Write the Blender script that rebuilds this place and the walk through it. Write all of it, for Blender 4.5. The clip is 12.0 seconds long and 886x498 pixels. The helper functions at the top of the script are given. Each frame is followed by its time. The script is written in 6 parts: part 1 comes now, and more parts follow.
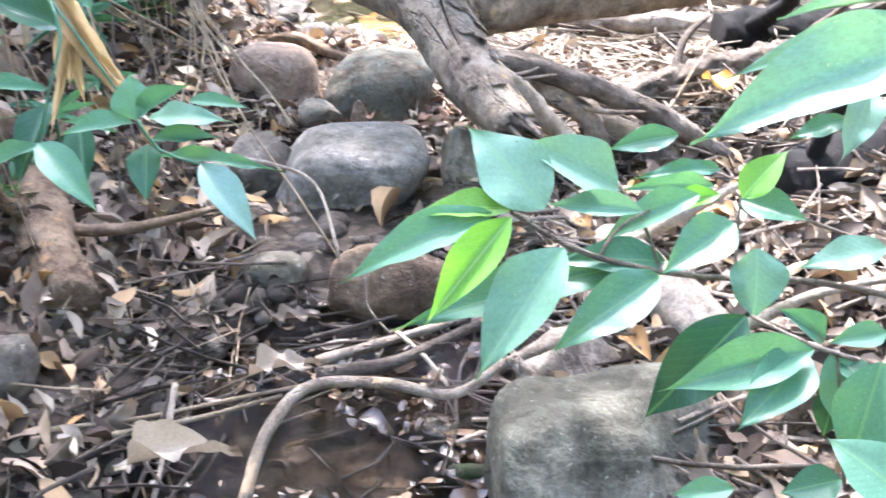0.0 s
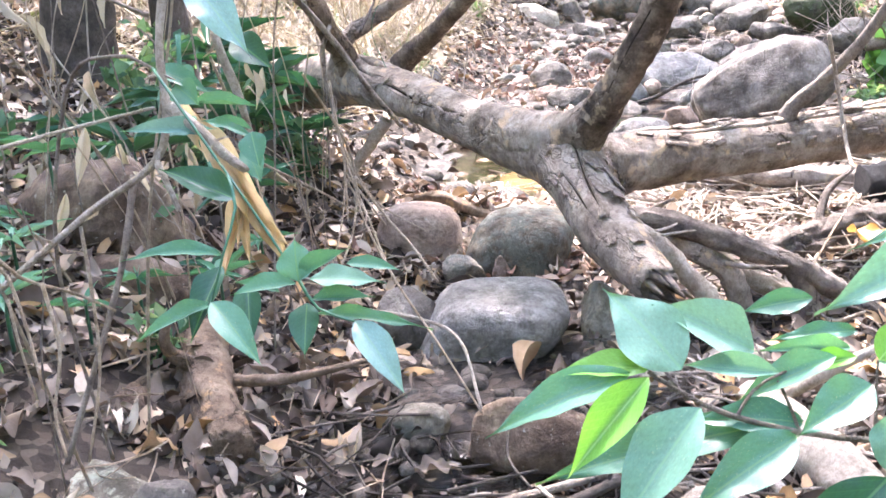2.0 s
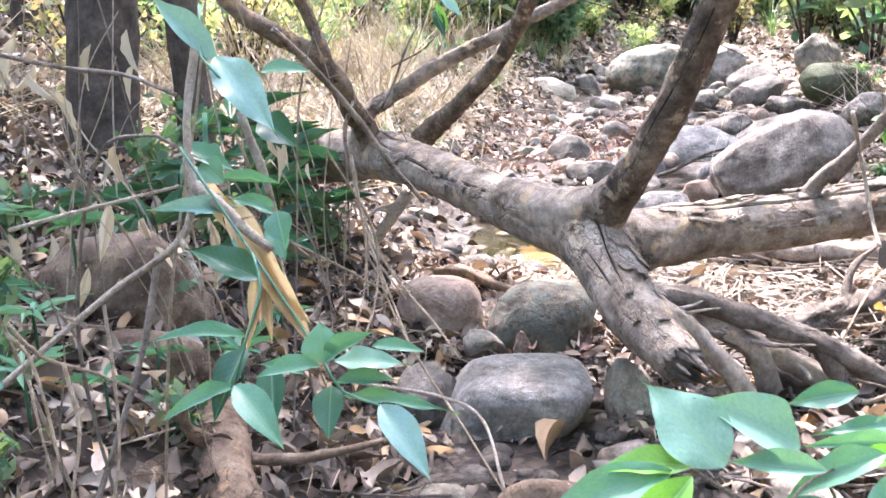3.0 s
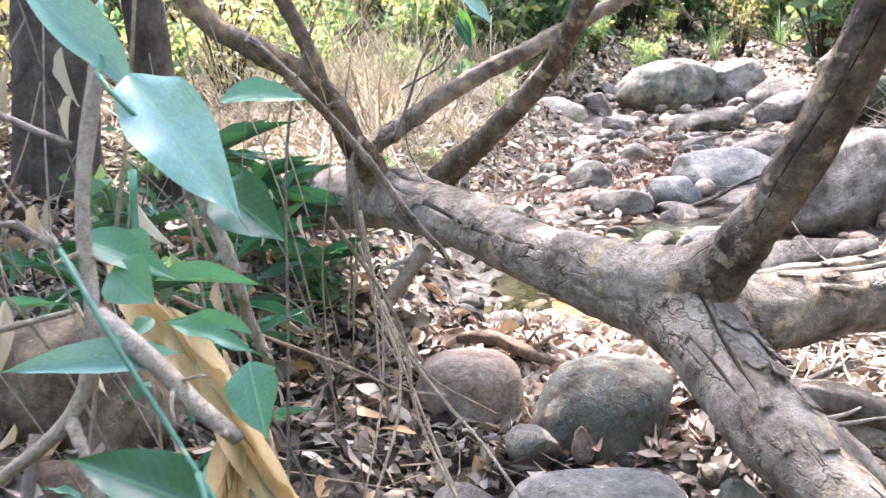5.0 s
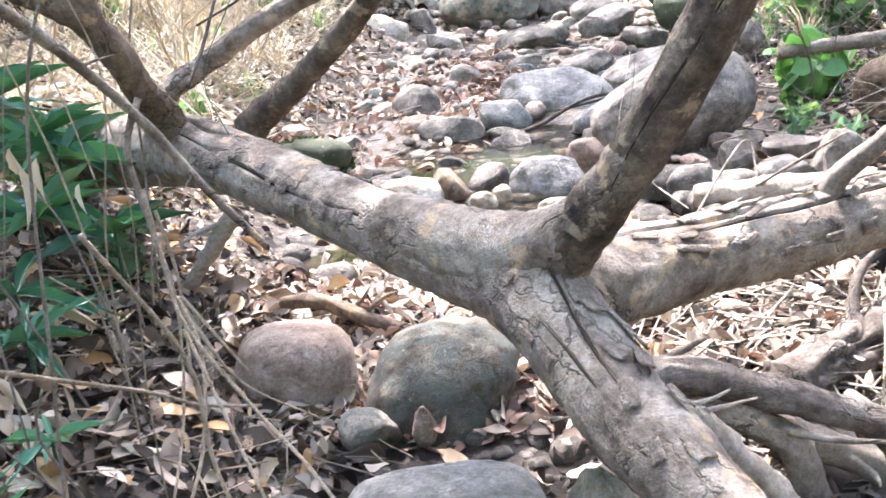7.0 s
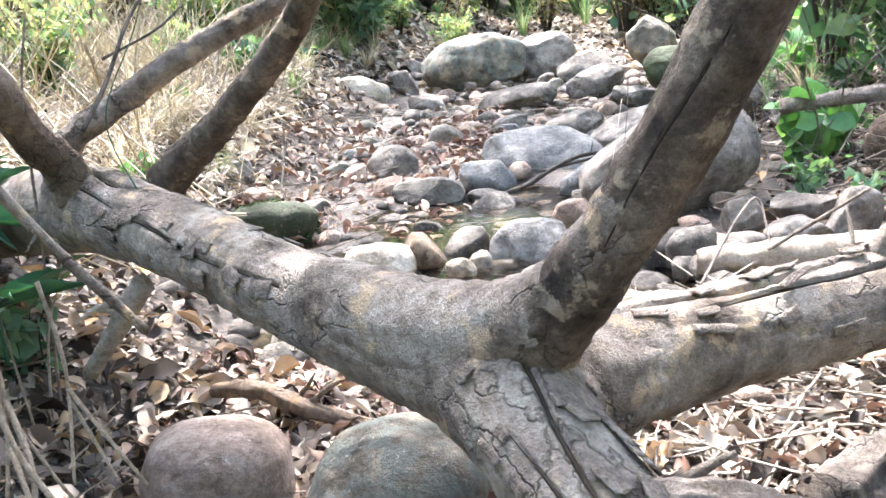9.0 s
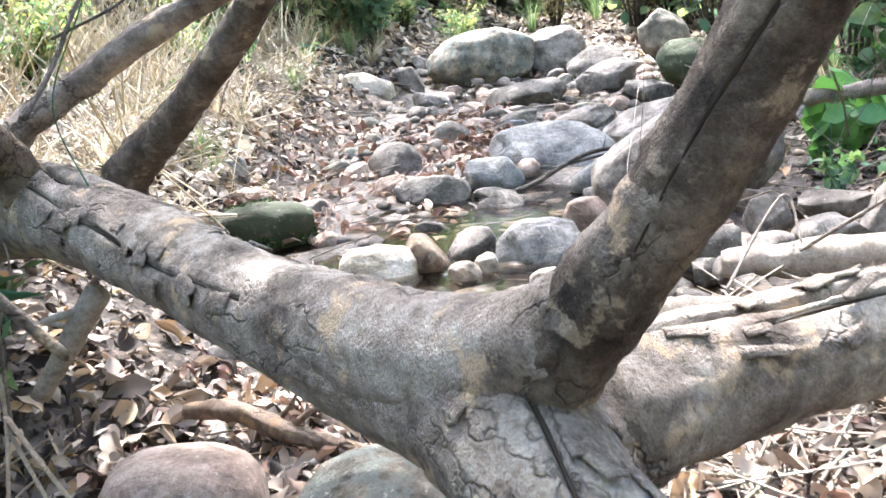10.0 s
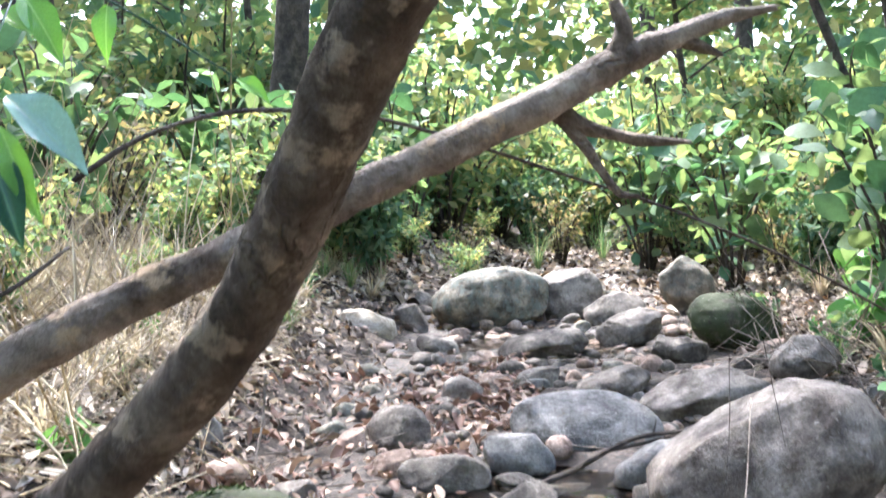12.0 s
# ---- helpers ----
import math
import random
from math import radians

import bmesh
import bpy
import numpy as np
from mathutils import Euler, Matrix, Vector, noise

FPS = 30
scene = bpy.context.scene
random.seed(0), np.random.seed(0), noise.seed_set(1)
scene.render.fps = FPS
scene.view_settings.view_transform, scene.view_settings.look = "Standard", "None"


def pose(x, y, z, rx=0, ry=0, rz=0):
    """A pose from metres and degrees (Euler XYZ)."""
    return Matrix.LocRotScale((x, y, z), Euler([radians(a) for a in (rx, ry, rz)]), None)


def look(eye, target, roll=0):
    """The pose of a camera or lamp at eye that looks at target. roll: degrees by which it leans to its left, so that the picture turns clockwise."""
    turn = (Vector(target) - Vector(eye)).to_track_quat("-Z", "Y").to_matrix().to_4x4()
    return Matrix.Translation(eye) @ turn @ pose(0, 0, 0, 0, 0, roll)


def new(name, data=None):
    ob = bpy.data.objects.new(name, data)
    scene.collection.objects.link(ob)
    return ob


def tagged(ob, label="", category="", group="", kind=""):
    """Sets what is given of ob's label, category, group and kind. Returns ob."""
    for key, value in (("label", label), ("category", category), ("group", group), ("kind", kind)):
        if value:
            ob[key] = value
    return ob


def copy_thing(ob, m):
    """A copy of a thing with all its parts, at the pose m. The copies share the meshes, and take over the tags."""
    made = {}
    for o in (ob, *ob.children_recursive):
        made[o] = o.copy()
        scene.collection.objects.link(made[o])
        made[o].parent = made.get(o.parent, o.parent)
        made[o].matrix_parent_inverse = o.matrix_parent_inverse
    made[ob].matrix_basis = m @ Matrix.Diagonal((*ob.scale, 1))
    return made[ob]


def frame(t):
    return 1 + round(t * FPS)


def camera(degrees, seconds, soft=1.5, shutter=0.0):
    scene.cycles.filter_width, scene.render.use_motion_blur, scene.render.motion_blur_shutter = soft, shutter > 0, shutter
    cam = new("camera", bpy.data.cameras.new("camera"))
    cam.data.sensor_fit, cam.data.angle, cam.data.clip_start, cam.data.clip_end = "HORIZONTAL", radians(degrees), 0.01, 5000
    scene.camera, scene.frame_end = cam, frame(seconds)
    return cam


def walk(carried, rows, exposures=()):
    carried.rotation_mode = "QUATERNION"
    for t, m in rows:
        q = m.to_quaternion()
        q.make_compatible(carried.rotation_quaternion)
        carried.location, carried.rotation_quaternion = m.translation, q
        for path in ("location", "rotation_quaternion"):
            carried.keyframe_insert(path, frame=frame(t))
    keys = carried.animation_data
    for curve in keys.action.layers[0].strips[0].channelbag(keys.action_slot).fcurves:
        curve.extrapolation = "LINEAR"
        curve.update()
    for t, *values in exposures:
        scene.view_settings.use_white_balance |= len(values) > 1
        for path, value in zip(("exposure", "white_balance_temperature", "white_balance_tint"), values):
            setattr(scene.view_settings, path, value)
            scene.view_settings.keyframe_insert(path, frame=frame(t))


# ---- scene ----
cam = camera(47.9, 12.0, 1.5, 0.35)
PATH = [
    (0, (0.261, 0.878, 1.33), (0.176, 2.661, 0.429), -0.4),
    (0.5, (0.265, 0.837, 1.347), (0.013, 2.636, 0.51), -2.6),
    (1, (0.261, 0.822, 1.36), (-0.053, 2.651, 0.614), -3.2),
    (1.5, (0.265, 0.817, 1.363), (-0.088, 2.667, 0.691), -3.4),
    (2, (0.265, 0.81, 1.371), (-0.1, 2.678, 0.756), -3.4),
    (2.5, (0.257, 0.811, 1.384), (-0.126, 2.695, 0.834), -3.4),
    (3, (0.241, 0.834, 1.386), (-0.154, 2.735, 0.906), -3.3),
    (3.5, (0.206, 0.875, 1.382), (-0.19, 2.791, 0.969), -3.2),
    (3.7, (0.196, 0.904, 1.379), (-0.198, 2.827, 0.996), -3.3),
    (5.3, (-0.079, 1.822, 1.334), (-0.438, 3.729, 0.848), -5.1),
    (5.5, (-0.072, 1.862, 1.353), (-0.393, 3.765, 0.828), -5.2),
    (6, (-0.048, 1.924, 1.36), (-0.274, 3.82, 0.765), -6.1),
    (6.5, (-0.076, 2.022, 1.363), (-0.209, 3.913, 0.725), -5.6),
    (7, (-0.068, 2.088, 1.375), (-0.123, 3.985, 0.744), -4.9),
    (7.5, (-0.019, 2.128, 1.385), (-0.02, 4.055, 0.849), -4.0),
    (7.7, (-0.01, 2.199, 1.383), (-0.001, 4.135, 0.879), -3.7),
    (9.3, (0.017, 2.719, 1.183), (-0.018, 4.655, 0.683), -5.2),
    (9.5, (0.025, 2.79, 1.17), (-0.015, 4.724, 0.663), -5.2),
    (10, (0.035, 2.921, 1.14), (-0.013, 4.858, 0.643), -5.4),
    (10.5, (0.015, 3.086, 1.16), (-0.025, 5.032, 0.702), -4.7),
    (11, (-0.012, 3.226, 1.181), (-0.028, 5.193, 0.821), -3.3),
    (11.5, (-0.099, 3.633, 1.2), (-0.092, 5.622, 0.992), -2.0),
    (12, (-0.11, 3.887, 1.264), (-0.106, 5.886, 1.196), -2.2),
]
walk(cam, [(t, look(eye, target, roll)) for t, eye, target, roll in PATH], [(0.0, 3.95, 5680, 18), (1.0, 3.96, 5740, 21), (2.5, 3.95, 5840, 24), (3.5, 3.8, 5840, 23), (5.5, 3.84, 5800, 21), (7.0, 3.9, 5740, 18), (7.5, 3.86, 5700, 16), (9.5, 3.74, 5660, 14), (11.0, 3.6, 5540, 13), (12.0, 3.28, 5540, 15)])

# ---- light ----
SUN_ELEVATION, SUN_AZIMUTH = radians(57), radians(-18)  # azimuth from ahead (+y) towards +x
world = bpy.data.worlds.new("sky")
scene.world = world
world.use_nodes = True
sky = world.node_tree.nodes.new("ShaderNodeTexSky")
sky.sky_type = "NISHITA"
sky.sun_disc = False
sky.dust_density, sky.ozone_density = 4.0, 0.6
sky.sun_elevation, sky.sun_rotation = SUN_ELEVATION, SUN_AZIMUTH
world.node_tree.links.new(sky.outputs["Color"], world.node_tree.nodes["Background"].inputs["Color"])
world.node_tree.nodes["Background"].inputs["Strength"].default_value = 0.15
sun_way = Vector((math.sin(SUN_AZIMUTH) * math.cos(SUN_ELEVATION), math.cos(SUN_AZIMUTH) * math.cos(SUN_ELEVATION), math.sin(SUN_ELEVATION)))
sun = new("sun", bpy.data.lights.new("sun", "SUN"))
sun.data.energy, sun.data.angle, sun.data.color = 2.1, radians(0.53), (1.0, 0.93, 0.82)
sun.matrix_world = look(sun_way * 40, (0, 0, 0))

# ---- materials ----
def mat(name, base=(0.5, 0.5, 0.5), rough=0.8, spec=0.4):
    m = bpy.data.materials.new(name)
    m.use_nodes = True
    n = m.node_tree.nodes
    b = n["Principled BSDF"]
    b.inputs["Base Color"].default_value = (*base, 1)
    b.inputs["Roughness"].default_value = rough
    b.inputs["Specular IOR Level"].default_value = spec
    return m, n, m.node_tree.links, b


def tex(n, l, kind, scale, detail=4, rough=0.6, stretch=None, coords="Object"):
    co = n.new("ShaderNodeTexCoord")
    out = co.outputs[coords]
    if stretch:
        mp = n.new("ShaderNodeMapping")
        mp.inputs["Scale"].default_value = stretch
        l.new(out, mp.inputs["Vector"])
        out = mp.outputs[0]
    t = n.new("ShaderNodeTex" + kind)
    t.inputs["Scale"].default_value = scale
    if kind == "Noise":
        t.inputs["Detail"].default_value, t.inputs["Roughness"].default_value = detail, rough
    l.new(out, t.inputs["Vector"])
    return t


def ramp(n, l, src, stops):
    r = n.new("ShaderNodeValToRGB")
    els = r.color_ramp.elements
    while len(els) < len(stops):
        els.new(0.5)
    for e, (p, c) in zip(els, stops):
        e.position, e.color = p, (*c, 1)
    l.new(src, r.inputs[0])
    return r.outputs[0]


def mix(n, l, a, b, fac, mode="MIX"):
    m = n.new("ShaderNodeMix")
    m.data_type, m.blend_type = "RGBA", mode
    for sock, v in ((m.inputs[0], fac), (m.inputs[6], a), (m.inputs[7], b)):
        if isinstance(v, (int, float)):
            sock.default_value = v
        elif isinstance(v, tuple):
            sock.default_value = (*v, 1)
        else:
            l.new(v, sock)
    return m.outputs[2]


def bump(n, l, b, src, strength, distance):
    bp = n.new("ShaderNodeBump")
    bp.inputs["Strength"].default_value, bp.inputs["Distance"].default_value = strength, distance
    l.new(src, bp.inputs["Height"])
    l.new(bp.outputs[0], b.inputs["Normal"])


def stone_mat(name, dark, mid, light, patch=None, patch_at=0.55, rough=0.8):
    m, n, l, b = mat(name, rough=rough, spec=0.3)
    oi = n.new("ShaderNodeObjectInfo")
    shift = n.new("ShaderNodeVectorMath")
    shift.operation = "MULTIPLY_ADD"
    shift.inputs[1].default_value = (9, 7, 5)
    l.new(oi.outputs["Random"], shift.inputs[0])
    l.new(n.new("ShaderNodeTexCoord").outputs["Object"], shift.inputs[2])

    def nz(scale, detail, r_):
        t = tex(n, l, "Noise", scale, detail, r_)
        l.new(shift.outputs[0], t.inputs["Vector"])
        return t.outputs[0]

    big, mid_n, fine, grain = nz(6, 5, 0.65), nz(22, 5, 0.7), nz(70, 6, 0.75), nz(300, 3, 0.7)
    col = ramp(n, l, big, [(0.38, dark), (0.5, mid), (0.62, light)])
    col = mix(n, l, col, ramp(n, l, mid_n, [(0.34, (0.5, 0.46, 0.4)), (0.5, (0.95, 0.94, 0.92)), (0.66, (1.3, 1.28, 1.24))]), 0.75, "MULTIPLY")
    col = mix(n, l, col, ramp(n, l, fine, [(0.36, (0.35, 0.33, 0.3)), (0.6, (1.15, 1.15, 1.15))]), 0.45, "MULTIPLY")
    col = mix(n, l, col, ramp(n, l, grain, [(0.32, (0.35, 0.35, 0.35)), (0.66, (1.15, 1.15, 1.15))]), 0.4, "MULTIPLY")
    if patch:
        col = mix(n, l, col, patch, ramp(n, l, nz(11, 7, 0.75), [(patch_at - 0.02, (0, 0, 0)), (patch_at + 0.06, (0.85, 0.85, 0.85))]))
    pale = nz(38, 5, 0.7)
    col = mix(n, l, col, (0.5, 0.49, 0.44), ramp(n, l, pale, [(0.63, (0, 0, 0)), (0.68, (0.6, 0.6, 0.6))]))
    col = mix(n, l, col, ramp(n, l, oi.outputs["Random"], [(0, (0.78, 0.73, 0.68)), (0.5, (0.98, 0.95, 0.91)), (1, (1.12, 1.08, 1.02))]), 1.0, "MULTIPLY")
    l.new(col, b.inputs["Base Color"])
    add = n.new("ShaderNodeMath")
    add.operation = "ADD"
    l.new(mid_n, add.inputs[0])
    l.new(fine, add.inputs[1])
    bump(n, l, b, add.outputs[0], 0.8, 0.02)
    return m


STONE = {
    "grey": stone_mat("grey_stone", (0.12, 0.105, 0.093), (0.225, 0.203, 0.183), (0.35, 0.322, 0.295), (0.12, 0.115, 0.1), 0.6),
    "blue": stone_mat("blue_grey_stone", (0.14, 0.14, 0.14), (0.25, 0.25, 0.25), (0.37, 0.365, 0.355), (0.17, 0.15, 0.12), 0.6),
    "dark": stone_mat("dark_stone", (0.08, 0.072, 0.064), (0.155, 0.14, 0.125), (0.26, 0.235, 0.21), (0.09, 0.095, 0.06), 0.6),
    "brown": stone_mat("brown_stone", (0.09, 0.06, 0.042), (0.18, 0.13, 0.095), (0.29, 0.225, 0.165), (0.26, 0.24, 0.18), 0.62),
    "pink": stone_mat("pinkish_stone", (0.22, 0.165, 0.135), (0.38, 0.29, 0.24), (0.52, 0.43, 0.365), (0.16, 0.13, 0.1), 0.62),
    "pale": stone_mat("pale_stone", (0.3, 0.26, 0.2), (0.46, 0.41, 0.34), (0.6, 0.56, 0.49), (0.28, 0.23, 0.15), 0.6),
    "mottle": stone_mat("mottled_stone", (0.14, 0.13, 0.11), (0.28, 0.26, 0.21), (0.45, 0.42, 0.36), (0.13, 0.14, 0.12), 0.52),
    "cool": stone_mat("cool_grey_stone", (0.17, 0.165, 0.155), (0.29, 0.282, 0.27), (0.41, 0.4, 0.385), (0.2, 0.19, 0.17), 0.6),
    "river": stone_mat("river_stone", (0.085, 0.08, 0.064), (0.21, 0.19, 0.15), (0.42, 0.38, 0.31), (0.13, 0.15, 0.135), 0.5),
    "green": stone_mat("algae_stone", (0.08, 0.08, 0.062), (0.165, 0.165, 0.135), (0.28, 0.28, 0.235), (0.075, 0.072, 0.057), 0.54),
    "mossy": stone_mat("mossy_stone", (0.05, 0.05, 0.036), (0.1, 0.097, 0.07), (0.18, 0.17, 0.13), (0.04, 0.055, 0.022), 0.42),
    "lichen": stone_mat("lichen_stone", (0.1, 0.09, 0.07), (0.2, 0.18, 0.14), (0.32, 0.3, 0.24), (0.44, 0.45, 0.36), 0.52),
}


def bark_mat(name, dark, mid, light, scale=1.0, inner=None, cracks=0.0):
    m, n, l, b = mat(name, rough=0.85, spec=0.3)
    big = tex(n, l, "Noise", 8 * scale, 5, 0.65)
    fib = tex(n, l, "Noise", 42 * scale, 6, 0.75)
    fine = tex(n, l, "Noise", 170 * scale, 4, 0.7)
    col = ramp(n, l, big.outputs[0], [(0.3, dark), (0.48, mid), (0.68, light)])
    col = mix(n, l, col, ramp(n, l, fib.outputs[0], [(0.36, (0.35, 0.31, 0.27)), (0.56, (1, 1, 1))]), 0.6, "MULTIPLY")
    col = mix(n, l, col, ramp(n, l, fine.outputs[0], [(0.35, (0.55, 0.5, 0.45)), (0.6, (1, 1, 1))]), 0.5, "MULTIPLY")
    if inner:
        pt = tex(n, l, "Noise", 9 * scale, 5, 0.65)
        col = mix(n, l, col, inner, ramp(n, l, pt.outputs[0], [(0.58, (0, 0, 0)), (0.64, (0.8, 0.8, 0.8))]))
    height = n.new("ShaderNodeMath")
    height.operation = "ADD"
    l.new(fib.outputs[0], height.inputs[0])
    l.new(fine.outputs[0], height.inputs[1])
    top = height.outputs[0]
    if cracks:
        # plates of bark, with open cracks between some of them
        warp = tex(n, l, "Noise", 14, 3, 0.6)
        co = n.new("ShaderNodeTexCoord")
        along = n.new("ShaderNodeMapping")
        along.inputs["Scale"].default_value = (1.0, 0.4, 1.0)
        l.new(co.outputs["UV"], along.inputs["Vector"])
        sh = n.new("ShaderNodeVectorMath")
        sh.operation = "MULTIPLY_ADD"
        sh.inputs[1].default_value = (0.08, 0.08, 0.08)
        l.new(warp.outputs["Color"], sh.inputs[0])
        l.new(along.outputs[0], sh.inputs[2])
        vo = n.new("ShaderNodeTexVoronoi")
        vo.feature = "DISTANCE_TO_EDGE"
        vo.inputs["Scale"].default_value = 15 * scale
        l.new(sh.outputs[0], vo.inputs["Vector"])
        line = ramp(n, l, vo.outputs["Distance"], [(0.0, (1, 1, 1)), (0.05, (0, 0, 0))])
        some = ramp(n, l, tex(n, l, "Noise", 6, 3, 0.6).outputs[0], [(0.5, (0, 0, 0)), (0.58, (1, 1, 1))])
        open_ = mix(n, l, line, some, 1.0, "MULTIPLY")
        col = mix(n, l, col, (0.03, 0.022, 0.016), mix(n, l, (0, 0, 0), open_, cracks))
        sub = n.new("ShaderNodeMath")
        sub.operation = "SUBTRACT"
        l.new(top, sub.inputs[0])
        l.new(open_, sub.inputs[1])
        top = sub.outputs[0]
    l.new(col, b.inputs["Base Color"])
    bump(n, l, b, top, 0.85, 0.014)
    return m


BARK = bark_mat("flaking_bark", (0.1, 0.073, 0.054), (0.3, 0.245, 0.195), (0.53, 0.465, 0.385), 1, (0.5, 0.36, 0.22), 0.65)
BARK_BROWN = bark_mat("brown_bark", (0.11, 0.075, 0.05), (0.22, 0.155, 0.105), (0.34, 0.26, 0.19), 1.3, (0.4, 0.25, 0.13), 0.8)
# brown bark with shade put into the colour, for limbs seen against the sun
BARK_SHADE = bark_mat("shaded_brown_bark", (0.045, 0.032, 0.023), (0.16, 0.12, 0.088), (0.36, 0.29, 0.22), 1.5, (0.46, 0.36, 0.25), 0.6)
BARK_ROT = bark_mat("rotten_grey_bark", (0.05, 0.04, 0.032), (0.17, 0.14, 0.115), (0.33, 0.285, 0.24), 1.4, None, 0.9)
BARK_DARK = bark_mat("dark_bark", (0.04, 0.032, 0.026), (0.09, 0.072, 0.058), (0.17, 0.14, 0.115))
WOOD_PALE = bark_mat("pale_dead_wood", (0.32, 0.26, 0.2), (0.5, 0.43, 0.34), (0.62, 0.55, 0.46), 2)
WOOD_GREY = bark_mat("grey_dead_wood", (0.16, 0.13, 0.105), (0.3, 0.25, 0.205), (0.42, 0.36, 0.3), 2)
STRAW = bark_mat("straw_stem", (0.3, 0.22, 0.14), (0.46, 0.36, 0.25), (0.58, 0.48, 0.36), 3)
# near-black of the charred log, used as well for the dark of a hollow
CHAR_AND_HOLLOW = bark_mat("char_and_hollow_dark", (0.003, 0.003, 0.003), (0.006, 0.005, 0.005), (0.015, 0.013, 0.012))
# near-black of the tubes that stand for shade deep in bark splits
CRACK, *_ = mat("crack_shade", (0.04, 0.03, 0.022), 0.95, 0.1)


def leaf_mat(name, stops, island=True, glow=0.3, rough=0.45, vein=None, spots=None, hue=None, spec=0.4):
    """A thin leaf: gloss on its face, light let through."""
    m, n, l, b = mat(name, rough=rough, spec=spec)
    if island:
        src = n.new("ShaderNodeNewGeometry").outputs["Random Per Island"]
    else:
        src = n.new("ShaderNodeObjectInfo").outputs["Random"]
    col = ramp(n, l, src, stops)
    blot = tex(n, l, "Noise", 28, 5, 0.7)
    col = mix(n, l, col, ramp(n, l, blot.outputs[0], [(0.35, (0.6, 0.56, 0.5)), (0.6, (1, 1, 1))]), 0.45, "MULTIPLY")
    if vein:
        uv = n.new("ShaderNodeTexCoord").outputs["UV"]
        sep = n.new("ShaderNodeSeparateXYZ")
        l.new(uv, sep.inputs[0])
        off = n.new("ShaderNodeMath")
        off.operation = "SUBTRACT"
        off.inputs[1].default_value = 0.5
        l.new(sep.outputs[0], off.inputs[0])
        ab = n.new("ShaderNodeMath")
        ab.operation = "ABSOLUTE"
        l.new(off.outputs[0], ab.inputs[0])
        rib = ramp(n, l, ab.outputs[0], [(0.012, (1, 1, 1)), (0.03, (0, 0, 0))])
        sl = n.new("ShaderNodeMath")
        sl.operation = "MULTIPLY_ADD"
        sl.inputs[1].default_value = -0.55
        l.new(ab.outputs[0], sl.inputs[0])
        l.new(sep.outputs[1], sl.inputs[2])
        wv = n.new("ShaderNodeMath")
        wv.operation = "PINGPONG"
        wv.inputs[1].default_value = 0.045
        l.new(sl.outputs[0], wv.inputs[0])
        side = ramp(n, l, wv.outputs[0], [(0.0, (0.22, 0.22, 0.22)), (0.009, (0, 0, 0))])
        lines = mix(n, l, rib, side, 1.0, "ADD")
        col = mix(n, l, col, vein, lines)
        bump(n, l, b, wv.outputs[0], 0.15, 0.015)
    if spots:
        sp = tex(n, l, "Noise", 55, 3, 0.5)
        col = mix(n, l, col, spots, ramp(n, l, sp.outputs[0], [(0.66, (0, 0, 0)), (0.7, (0.8, 0.8, 0.8))]))
    l.new(col, b.inputs["Base Color"])
    tr = n.new("ShaderNodeBsdfTranslucent")
    l.new(mix(n, l, col, hue or (1, 1, 1), 1.0, "MULTIPLY"), tr.inputs[0])
    ms = n.new("ShaderNodeMixShader")
    ms.inputs[0].default_value = glow
    l.new(b.outputs[0], ms.inputs[1])
    l.new(tr.outputs[0], ms.inputs[2])
    l.new(ms.outputs[0], n["Material Output"].inputs["Surface"])
    return m


GREEN = {
    "g": leaf_mat("green_leaf", [(0, (0.08, 0.205, 0.14)), (1, (0.13, 0.285, 0.195))], False, 0.35, 0.34, (0.14, 0.28, 0.15), (0.34, 0.4, 0.24), (1.1, 1.2, 0.5)),
    "b": leaf_mat("pale_blue_green_leaf", [(0, (0.165, 0.32, 0.235)), (1, (0.215, 0.38, 0.285))], False, 0.3, 0.38, (0.19, 0.35, 0.22), (0.36, 0.42, 0.28), (1.0, 1.1, 0.6)),
    "y": leaf_mat("young_green_leaf", [(0, (0.13, 0.36, 0.06)), (1, (0.2, 0.42, 0.09))], False, 0.45, 0.32, (0.28, 0.5, 0.16), None, (1.1, 1.1, 0.5)),
    "d": leaf_mat("dark_green_leaf", [(0, (0.028, 0.085, 0.05)), (1, (0.045, 0.125, 0.075))], False, 0.25, 0.3, (0.09, 0.19, 0.08), None, (1.1, 1.2, 0.5)),
    "p": leaf_mat("glossy_blue_green_leaf", [(0, (0.19, 0.33, 0.29)), (1, (0.26, 0.41, 0.36))], False, 0.25, 0.2, (0.22, 0.36, 0.26), (0.4, 0.45, 0.4), (1.0, 1.1, 0.7)),
}
DEAD = [(0.0, (0.022, 0.016, 0.012)), (0.28, (0.075, 0.052, 0.038)), (0.46, (0.22, 0.168, 0.128)), (0.72, (0.38, 0.315, 0.252)), (0.9, (0.36, 0.22, 0.1)), (1.0, (0.54, 0.47, 0.38))]
LITTER = leaf_mat("dead_leaves", DEAD, True, 0.08, 0.7, None, None, None, 0.2)
CRUMB = leaf_mat("dark_leaf_scraps", [(0, (0.015, 0.011, 0.008)), (0.5, (0.05, 0.036, 0.026)), (0.85, (0.12, 0.088, 0.064)), (1, (0.3, 0.24, 0.18))], True, 0.04, 0.75)
LITTER_RED = leaf_mat("reddish_dead_leaves", [(0, (0.12, 0.065, 0.045)), (0.5, (0.26, 0.155, 0.11)), (0.8, (0.4, 0.28, 0.2)), (1, (0.52, 0.41, 0.31))], True, 0.1, 0.7)
DEAD_ONE = leaf_mat("dead_leaf", DEAD, False, 0.18, 0.65, (0.3, 0.22, 0.15))
